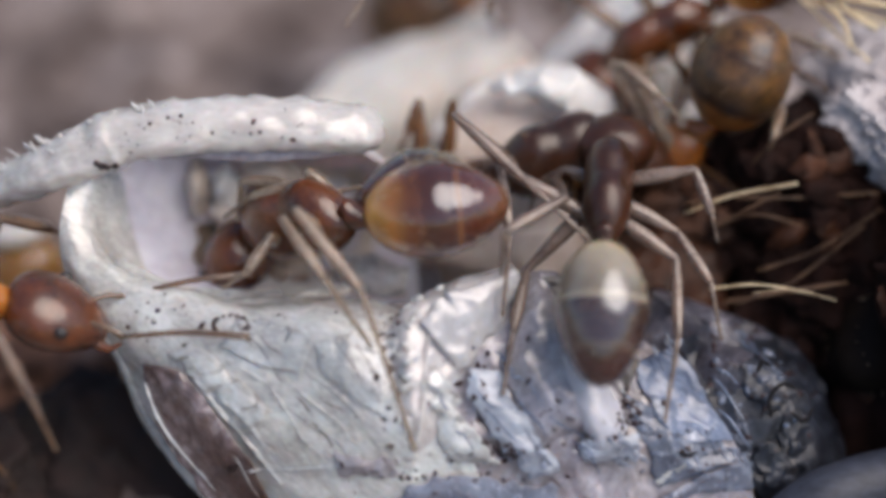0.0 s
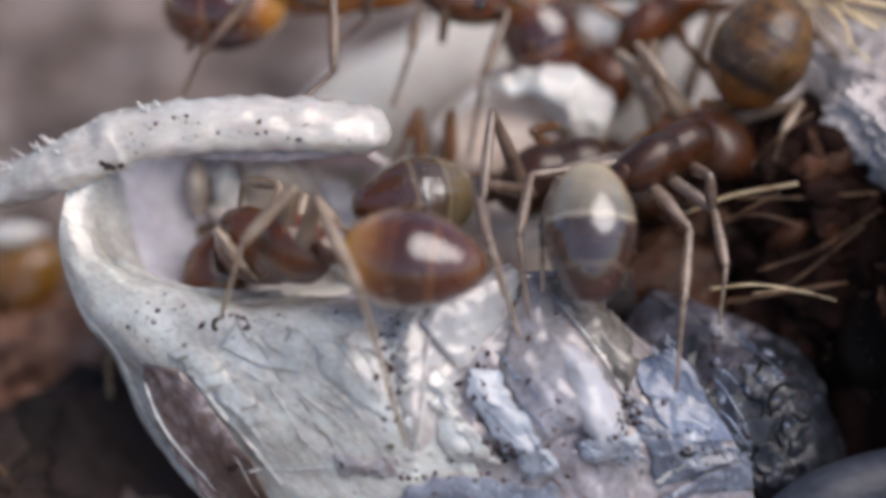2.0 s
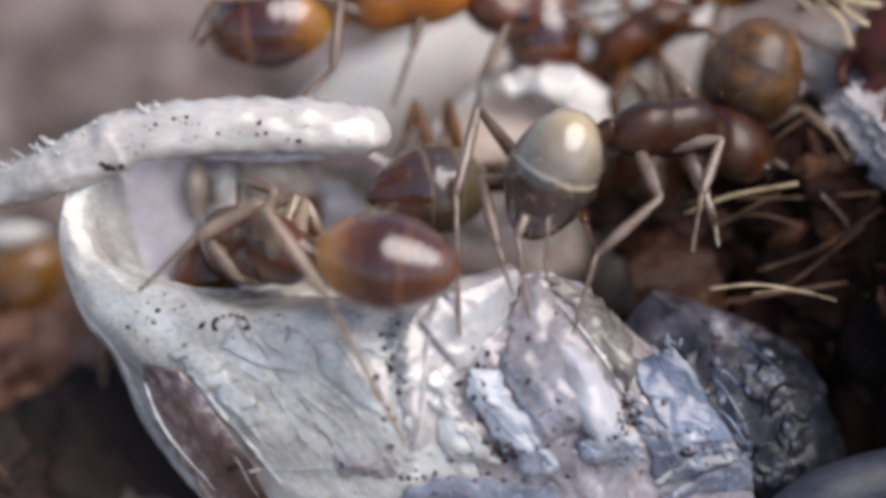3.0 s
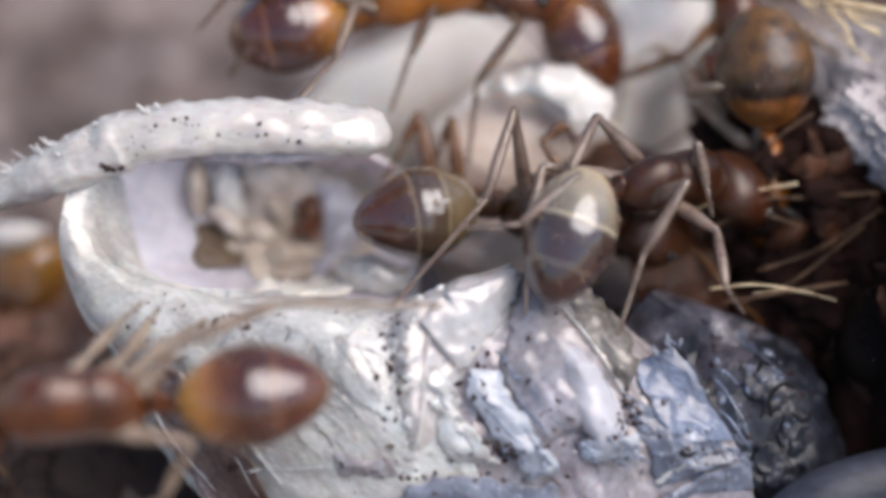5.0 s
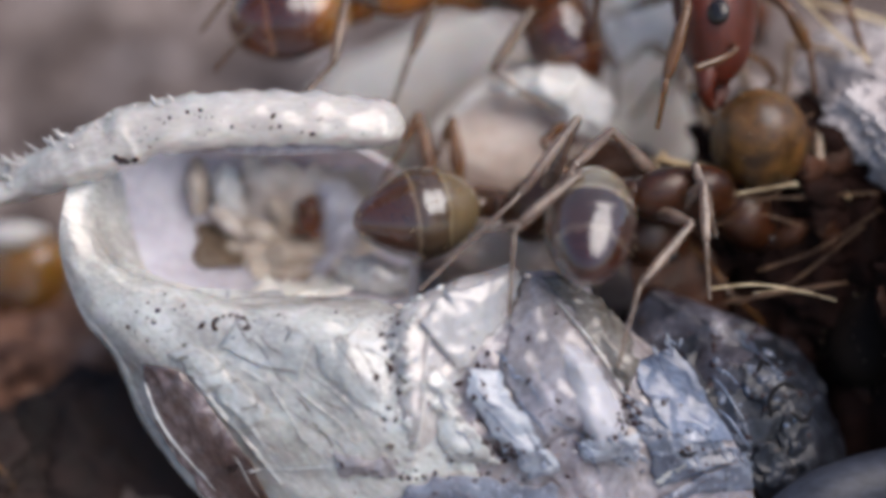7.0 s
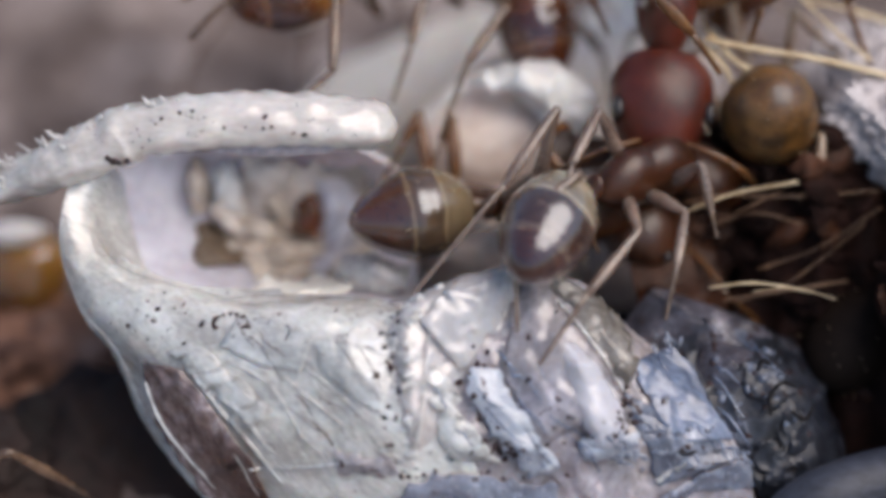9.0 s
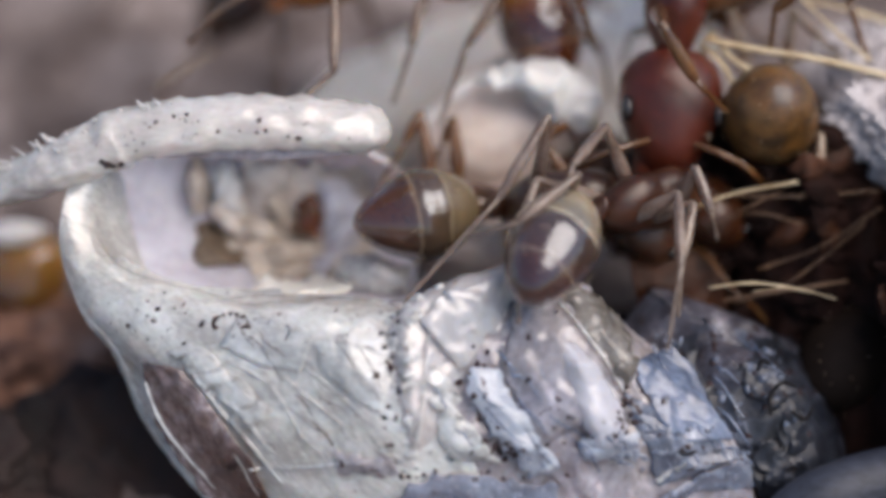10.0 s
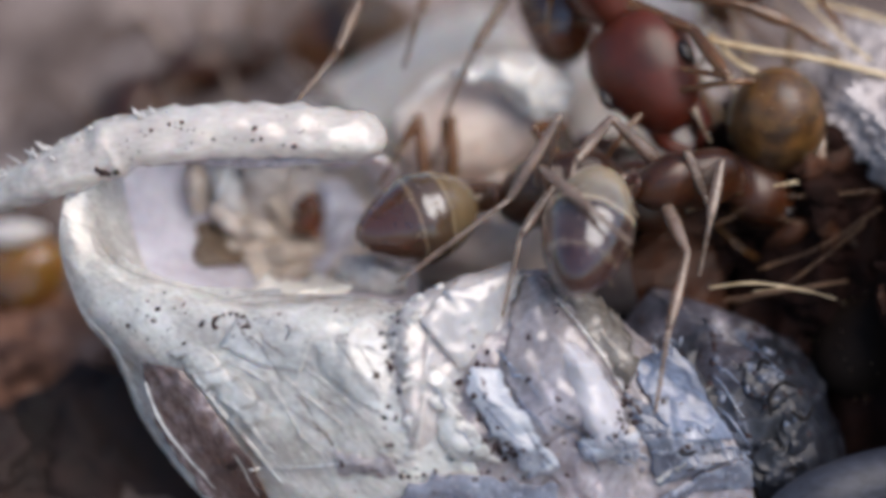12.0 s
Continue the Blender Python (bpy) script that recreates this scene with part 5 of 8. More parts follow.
# the big ant that feeds in the opening, then leaves past the front
ant("reddish-brown ant with a glossy amber gaster feeding in the opening", [
    (0.0, V(-0.051, 0.299, 0.55), (-0.7, -0.15, -0.7), (0.0, 0.75, 0.65), (-0.97, -0.1, 0.0)),
    (0.5, V(-0.219, 0.249, 0.55), (-0.62, -0.1, -0.78), (0.0, 0.75, 0.65), (-0.97, -0.1, 0.0)),
    (1.0, V(-0.143, 0.321, 0.55), (-0.58, -0.12, -0.8), (0.0, 0.75, 0.65), (-0.96, -0.2, 0.0)),
    (1.5, V(0.173, 0.406, 0.5), (-0.84, -0.13, -0.5), (0.0, 0.75, 0.65), (-0.96, -0.22, 0.0)),
    (2.0, V(-0.217, -0.079, 0.95), (-0.68, -0.05, -0.7), (0.0, 0.6, 0.8), (-0.95, 0.12, -0.1)),
    (2.5, V(-0.28, -0.104, 0.95), (-0.66, -0.04, -0.72), (0.0, 0.6, 0.8), (-0.93, 0.16, -0.2)),
    (3.0, V(-0.405, -0.096, 0.95), (-0.62, -0.04, -0.75), (0.0, 0.6, 0.8), (-0.95, 0.12, -0.2)),
    (3.2, V(-0.384, -0.029, 0.95), (-0.64, -0.04, -0.74), (0.0, 0.6, 0.8), (-0.95, 0.12, -0.2)),
    (4.0, V(-0.495, -0.435, 1.6), (-0.95, -0.2, 0.1), (0.0, 0.6, 0.8), (-0.95, -0.1, 0.0)),
    (4.8, V(-0.958, -0.887, 1.50), (-0.93, -0.33, 0.1), (0.0, 0.5, 0.8), (-0.93, -0.25, 0.0)),
    (5.0, V(-1.340, -1.039, 1.50), (-0.98, -0.1, 0.1), (0.0, 0.5, 0.8), (-0.97, -0.1, 0.0)),
    (5.2, V(-2.664, -1.400, 1.50), (-0.96, -0.2, 0.1), (0.0, 0.5, 0.8), (-0.97, -0.1, 0.0)),
    (5.4, V(-4.349, -1.681, 1.50), (-0.96, -0.2, 0.1), (0.0, 0.5, 0.8), (-0.97, -0.1, 0.0)),
    (6.0, V(-8.998, -2.303, 1), (-0.96, -0.2, 0.0), (0.0, 0.5, 0.8), (-0.97, -0.1, 0.0)),
    (12.0, V(-9.41, -2.303, 1), (-0.96, -0.2, 0.0), (0.0, 0.5, 0.8), (-0.97, -0.1, 0.0))],
    G_RED, REDBROWN, legmat=PALELEG, size=1.1, broad=1.14, point=0.3, gaster_size=(0.98, 0.93, 0.93), stride=(5.3, 5.6), hold=5.25, leg_t=1.5, head_pitch=-30, legs=[
        (2, 1, [
            (0, V(-1.075, 0.274, 0.85), V(-0.574, -0.335, 0.95), V(-0.213, -1.457, 0.75)),
            (0.5, V(-1.129, 0.137, 0.85), V(-0.595, -0.326, 0.95), V(-0.267, -1.477, 0.75)),
            (1, V(-1.129, 0.162, 0.85), V(-0.595, -0.264, 0.95), V(-0.259, -1.477, 0.75)),
            (1.5, V(-0.868, 0.345, 0.85), V(-0.388, -0.244, 0.95), V(-0.246, -1.498, 0.75)),
            (2, V(-0.93, 0.357, 1.0), V(-0.588, -0.322, 1.2), V(-0.259, -1.498, 0.75)),
            (2.5, V(-1.14, 0.326, 1.0), V(-0.752, -0.364, 1.1), V(-0.275, -1.498, 0.75)),
            (3, V(-1.288, 0.261, 1.0), V(-0.838, -0.366, 1.05), V(-0.246, -1.498, 0.75)), (4.8, V(-1.253, -0.056, 1.60), V(-0.658, -0.196, 1.50), V(-0.099, -0.406, 1.10)), (5, V(-1.392, -0.108, 1.60), V(-0.778, -0.229, 1.50), V(-0.181, -0.406, 1.10)), (5.25, V(-2.649, -0.475, 1.60), V(-2.021, -0.638, 1.50), V(-1.491, -0.897, 1.10))]),
        (1, 1, [
            (0, V(-1.182, 0.221, 0.8), V(-0.865, -0.224, 0.9), V(-0.414, -0.895, 0.7)),
            (0.5, V(-1.265, 0.129, 0.8), V(-0.990, -0.286, 0.9), V(-0.498, -0.895, 0.7)),
            (1, V(-1.245, 0.191, 0.8), V(-0.948, -0.286, 0.9), V(-0.519, -0.875, 0.7)),
            (1.5, V(-0.912, 0.345, 0.8), V(-0.824, -0.120, 0.9), V(-0.695, -0.707, 0.7)),
            (2, V(-1.120, 0.358, 0.8), V(-1.507, 0.004, 0.9), V(-1.628, -0.456, 0.7)),
            (2.5, V(-1.182, 0.329, 0.8), V(-0.803, -0.327, 0.9), V(-0.351, -1.460, 0.7)),
            (3, V(-1.349, 0.275, 0.8), V(-1.880, 0.046, 0.9), V(-2.184, -0.247, 0.7)), (4.8, V(-1.405, -1.265, 1.70), V(-1.780, -1.640, 1.50), V(-2.043, -1.861, 1.30)), (5, V(-1.583, -1.385, 1.70), V(-1.941, -1.681, 1.50), V(-2.165, -1.861, 1.30)), (5.25, V(-2.873, -1.623, 1.70), V(-3.144, -1.841, 1.50), V(-3.341, -1.942, 1.30))]),
        (2, -1, [
            (0, V(-0.988, 0.513, 0.1), V(-0.794, 0.393, 0.1), V(-0.631, 0.486, -0.2)),
            (0.5, V(-1.225, 0.544, 0.1), V(-0.966, 0.479, 0.1), V(-0.631, 0.486, -0.2)),
            (1.5, V(-1.031, 0.544, 0.1), V(-0.621, 0.457, 0.1), V(-0.280, 0.574, -0.2)),
            (2, V(-0.966, 0.436, 0.1), V(-0.794, 0.177, 0.1), V(-0.631, 0.048, -0.2)),
            (3, V(-1.053, 0.371, 0.1), V(-0.966, 0.177, 0.1), V(-0.806, 0.048, -0.2))]),
        (1, -1, [
            (0, V(-1.031, 0.414, 0.1), V(-1.492, 0.395, 0), V(-1.725, 0.223, -0.2)),
            (0.5, V(-1.225, 0.557, 0.1), V(-1.665, 0.481, 0), V(-1.813, 0.267, -0.2)),
            (1.5, V(-1.182, 0.617, 0.1), V(-1.492, 0.525, 0), V(-1.682, 0.355, -0.2)),
            (2, V(-1.053, 0.414, 0.1), V(-1.492, 0.178, 0), V(-1.682, 0.048, -0.2)),
            (3, V(-1.139, 0.349, 0.1), V(-1.665, 0.221, 0), V(-1.988, -0.127, -0.2))]),
        (0, -1, V(-1.219, 0.627, 0.2), V(-1.492, 0.525, 0), V(-1.594, 0.223, -0.2)),
        (0, 1, [
            (0, V(-1.306, 0.089, 0.5), V(-1.581, -0.334, 0.5), V(-1.725, -0.337, 0.3)),
            (0.5, V(-1.327, 0.089, 0.5), V(-1.497, -0.249, 0.5), V(-1.640, -0.295, 0.3)),
            (1, V(-1.285, 0.004, 0.5), V(-1.412, -0.207, 0.5), V(-1.555, -0.295, 0.3)),
            (1.5, V(-1.285, -0.038, 0.5), V(-1.623, -0.123, 0.5), V(-1.875, 0.175, 0.3)),
            (2, V(-1.687, 0.131, 0.5), V(-1.497, -0.123, 0.5), V(-1.384, -0.252, 0.3)),
            (2.5, V(-1.433, 0.025, 0.5), V(-1.327, -0.207, 0.5), V(-1.213, -0.252, 0.3)),
            (3, V(-1.716, 0.025, 0.5), V(-1.539, -0.207, 0.5), V(-1.384, -0.252, 0.3))])])
# the pale-banded ant that backs over the husk
ant("brown ant with a cream and grey banded translucent gaster", [
    (0.0, V(1.167, -0.473, 0.85), (0.1, 0.62, -0.78), (-0.1, 0.3, 0.95), (0.03, 1, -0.2)),
    (0.5, V(1.291, -0.39, 0.85), (0.15, 0.6, -0.78), (-0.1, 0.3, 0.95), (0.15, 0.97, -0.2)),
    (1.0, V(1.229, -0.453, 0.85), (0.15, 0.6, -0.78), (-0.1, 0.3, 0.95), (0.0, 1, -0.2)),
    (1.5, V(1.131, -0.296, 0.75), (0.2, 0.5, -0.83), (-0.1, 0.5, 0.85), (0.05, 0.85, -0.5)),
    (2.0, V(1.098, 0.109, 0.6), (0.68, 0.25, -0.68), (-0.1, 0.3, 0.95), (0.0, 0.97, -0.2)),
    (2.5, V(0.939, 0.536, 0.4), (0.85, -0.1, -0.52), (-0.1, 0.5, 0.85), (0.27, 0.83, 0.3)),
    (3.0, V(0.822, 0.558, 0.35), (0.85, 0.0, -0.52), (-0.1, 0.5, 0.85), (0.33, 0.78, 0.35)),
    (3.2, V(0.814, 0.592, 0.35), (0.85, 0.0, -0.52), (-0.1, 0.5, 0.85), (0.33, 0.78, 0.35)),
    (4.8, V(0.765, 0.216, 0.5), (0.8, 0.05, -0.6), (-0.3, 0.4, 0.85), (0.3, 0.93, -0.2)),
    (5.0, V(0.947, 0.089, 0.5), (0.8, 0.05, -0.6), (-0.3, 0.4, 0.85), (0.3, 0.93, -0.2)),
    (5.5, V(1.119, -0.08, 0.6), (0.8, 0.0, -0.6), (-0.3, 0.4, 0.85), (0.42, 0.78, -0.48)),
    (6.0, V(1.061, 0.165, 0.5), (0.78, 0.0, -0.62), (-0.3, 0.4, 0.85), (0.3, 0.72, -0.62)),
    (6.5, V(1.146, 0.249, 0.5), (0.8, -0.05, -0.6), (-0.2, 0.4, 0.85), (0.25, 0.78, -0.57)),
    (7.0, V(1.104, 0.165, 0.5), (0.8, -0.05, -0.6), (-0.2, 0.4, 0.85), (0.1, 0.7, -0.7)),
    (8.8, V(0.926, 0.152, 0.5), (0.72, 0.2, -0.65), (-0.3, 0.5, 0.85), (0.55, 0.75, -0.4)),
    (9.0, V(0.778, 0.14, 0.5), (0.75, 0.15, -0.65), (-0.3, 0.5, 0.85), (0.4, 0.65, -0.65)),
    (9.5, V(0.85, 0.047, 0.5), (0.75, 0.1, -0.65), (-0.3, 0.5, 0.85), (0.3, 0.65, -0.7)),
    (10.0, V(0.808, -0.004, 0.5), (0.75, 0.05, -0.65), (-0.3, 0.5, 0.85), (0.4, 0.7, -0.6)),
    (10.5, V(0.926, -0.021, 0.5), (0.72, 0.12, -0.67), (-0.3, 0.5, 0.85), (0.4, 0.7, -0.6)),
    (11.0, V(0.871, 0.156, 0.5), (0.8, 0.05, -0.6), (-0.3, 0.5, 0.85), (0.4, 0.78, -0.48)),
    (11.5, V(0.913, 0.115, 0.5), (0.8, 0.0, -0.6), (-0.3, 0.5, 0.85), (0.3, 0.76, -0.57)),
    (12.0, V(1.082, 0.123, 0.5), (0.82, 0.05, -0.55), (-0.3, 0.4, 0.85), (0.25, 0.83, -0.5))],
    G_CREAM, AMBERBROWN, legmat=GREYLEG, point=0.26, gaster_size=(1.08, 0.96, 0.96), legs=[
        (2, 1, [
            (0, V(0.624, 0.517, 0.3), V(0.540, -0.164, 0.55), V(0.362, -1.426, 0.6)),
            (0.5, V(0.658, 0.602, 0.3), V(0.552, 0.046, 0.55), V(0.425, -1.173, 0.6)),
            (1, V(0.688, 0.816, 0.3), V(0.548, 0.173, 0.55), V(0.467, -0.837, 0.6)),
            (1.5, V(0.688, 0.730, 0.3), V(0.502, 0.173, 0.55), V(0.404, -1.047, 0.6)),
            (2, V(0.666, 0.559, 0.3), V(0.565, 0.089, 0.55), V(0.635, -0.501, 0.6)),
            (2.5, V(0.730, 0.602, 0.3), V(0.540, 0.173, 0.55), V(0.677, -0.437, 0.6)),
            (3, V(0.709, 0.517, 0.3), V(0.552, 0.089, 0.55), V(0.614, -0.332, 0.6)),
            (5, V(0.923, 0.602, 0.3), V(0.616, 0.046, 0.55), V(0.614, -0.501, 0.6)),
            (5.5, V(0.923, 0.495, 0.3), V(0.607, 0.194, 0.55), V(0.509, -0.585, 0.6)),
            (6, V(0.730, 0.602, 0.3), V(0.573, 0.173, 0.55), V(0.656, -0.332, 0.6)),
            (6.5, V(0.752, 0.474, 0.3), V(0.565, 0.089, 0.55), V(0.572, -0.543, 0.6)),
            (7, V(0.709, 0.389, 0.3), V(0.552, 0.152, 0.55), V(0.488, -0.585, 0.6)),
            (9, V(0.752, 0.474, 0.3), V(0.552, 0.089, 0.55), V(0.551, -0.501, 0.6)),
            (9.5, V(0.773, 0.474, 0.3), V(0.552, 0.046, 0.55), V(0.446, -0.627, 0.6)),
            (10.5, V(0.752, 0.517, 0.3), V(0.565, 0.131, 0.55), V(0.677, -0.374, 0.6)),
            (11, V(0.752, 0.517, 0.3), V(0.510, 0.089, 0.55), V(0.446, -0.501, 0.6)),
            (12, V(0.730, 0.474, 0.3), V(0.510, -0.017, 0.55), V(0.425, -0.585, 0.6))]),
        (1, 1, [
            (0, V(0.562, -0.232, 0.2), V(0.512, -0.672, 0.5), V(0.404, -1.342, 0.6)),
            (0.5, V(0.648, 0.004, 0.2), V(0.617, -0.503, 0.5), V(0.467, -1.089, 0.6)),
            (1, V(0.635, 0.056, 0.2), V(0.566, -0.503, 0.5), V(0.404, -1.258, 0.6)),
            (1.5, V(0.670, 0.004, 0.2), V(0.512, -0.419, 0.5), V(0.425, -0.879, 0.6)),
            (2, V(0.927, 0.605, 0.2), V(0.744, 0.173, 0.5), V(0.740, -0.248, 0.6)),
            (5, V(1.206, 0.970, 0.2), V(0.955, 0.596, 0.5), V(0.866, 0.172, 0.6)),
            (12, V(1.185, 1.077, 0.2), V(0.955, 0.596, 0.5), V(0.866, 0.172, 0.6))]),
        (2, -1, [
            (0, V(1.853, -0.144, 0.4), V(1.750, -0.627, 0.6), V(1.666, -1.194, 0.6)),
            (0.5, V(2.150, 0.132, 0.4), V(2.044, -0.332, 0.6), V(2.002, -1.005, 0.6)),
            (1, V(2.031, 0.174, 0.4), V(1.939, -0.332, 0.6), V(1.918, -1.089, 0.6)),
            (1.5, V(1.874, 0.174, 0.4), V(1.813, -0.332, 0.6), V(1.834, -1.089, 0.6)),
            (2, V(1.874, 0.132, 0.4), V(1.792, -0.374, 0.6), V(1.750, -0.879, 0.6)),
            (2.5, V(1.619, 0.514, 0.4), V(1.203, -0.122, 0.6), V(1.056, -0.711, 0.6)),
            (3, V(1.555, 0.557, 0.4), V(1.140, -0.038, 0.6), V(0.993, -0.543, 0.6)),
            (5, V(1.717, 0.450, 0.4), V(1.371, -0.248, 0.6), V(1.266, -0.753, 0.6)),
            (5.5, V(1.831, 0.514, 0.4), V(1.581, 0.004, 0.6), V(1.434, -0.711, 0.6)),
            (6, V(1.861, 0.344, 0.4), V(1.539, -0.374, 0.6), V(1.371, -0.879, 0.6)),
            (6.5, V(1.789, 0.195, 0.4), V(1.413, -0.416, 0.6), V(1.287, -0.921, 0.6)),
            (7, V(1.861, 0.195, 0.4), V(1.413, -0.332, 0.6), V(1.266, -1.005, 0.6)),
            (9, V(1.470, 0.123, 0.4), V(0.951, -0.501, 0.6), V(0.740, -0.837, 0.6)),
            (9.5, V(1.491, 0.068, 0.4), V(1.035, -0.374, 0.6), V(0.593, -0.900, 0.6)),
            (10, V(1.874, 0.472, 0.4), V(1.771, -0.122, 0.6), V(1.687, -0.669, 0.6)),
            (10.5, V(1.831, 0.472, 0.4), V(1.750, -0.122, 0.6), V(1.666, -0.753, 0.6)),
            (11, V(1.810, 0.387, 0.4), V(1.708, -0.164, 0.6), V(1.623, -0.837, 0.6)),
            (12, V(1.874, -0.123, 0.4), V(1.666, -0.669, 0.6), V(1.539, -1.468, 0.6))]),
        (1, -1, [
            (0, V(2.181, -0.082, 0.2), V(2.184, -0.506, 0.4), V(2.174, -1.063, 0.3)),
            (0.5, V(2.365, 0.176, 0.2), V(2.320, -0.166, 0.4), V(2.311, -0.850, 0.3)),
            (1, V(2.108, 0.133, 0.2), V(2.214, -0.208, 0.4), V(2.396, -0.551, 0.3)),
            (2, V(2.215, 0.176, 0.2), V(2.150, -0.251, 0.4), V(2.076, -0.679, 0.3)),
            (2.5, V(2.000, 0.476, 0.2), V(1.916, 0.047, 0.4), V(1.883, -0.252, 0.3)),
            (3, V(1.979, 0.820, 0.2), V(1.874, 0.217, 0.4), V(1.862, -0.167, 0.3)),
            (5, V(2.022, 0.176, 0.2), V(2.108, -0.166, 0.4), V(2.204, -0.380, 0.3)),
            (6.5, V(1.979, 0.519, 0.2), V(1.989, 0.004, 0.4), V(2.076, -0.252, 0.3)),
            (7, V(1.957, 0.476, 0.2), V(1.980, 0.047, 0.4), V(2.024, -0.508, 0.3)),
            (9, V(1.850, 0.262, 0.2), V(1.768, -0.081, 0.4), V(1.691, -0.508, 0.3)),
            (9.5, V(1.893, 0.305, 0.2), V(1.768, -0.166, 0.4), V(1.755, -0.679, 0.3)),
            (12, V(2.065, 0.605, 0.2), V(2.001, 0.174, 0.4), V(1.948, -0.167, 0.3))]),
        (0, 1, V(0.946, 0.618, -0.2), V(0.734, 0.491, -0.4), V(0.652, 0.183, -0.6)), (0, -1, V(1.925, 0.608, 0.1), V(2.054, 0.263, 0.1), V(2.108, 0.048, 0))])
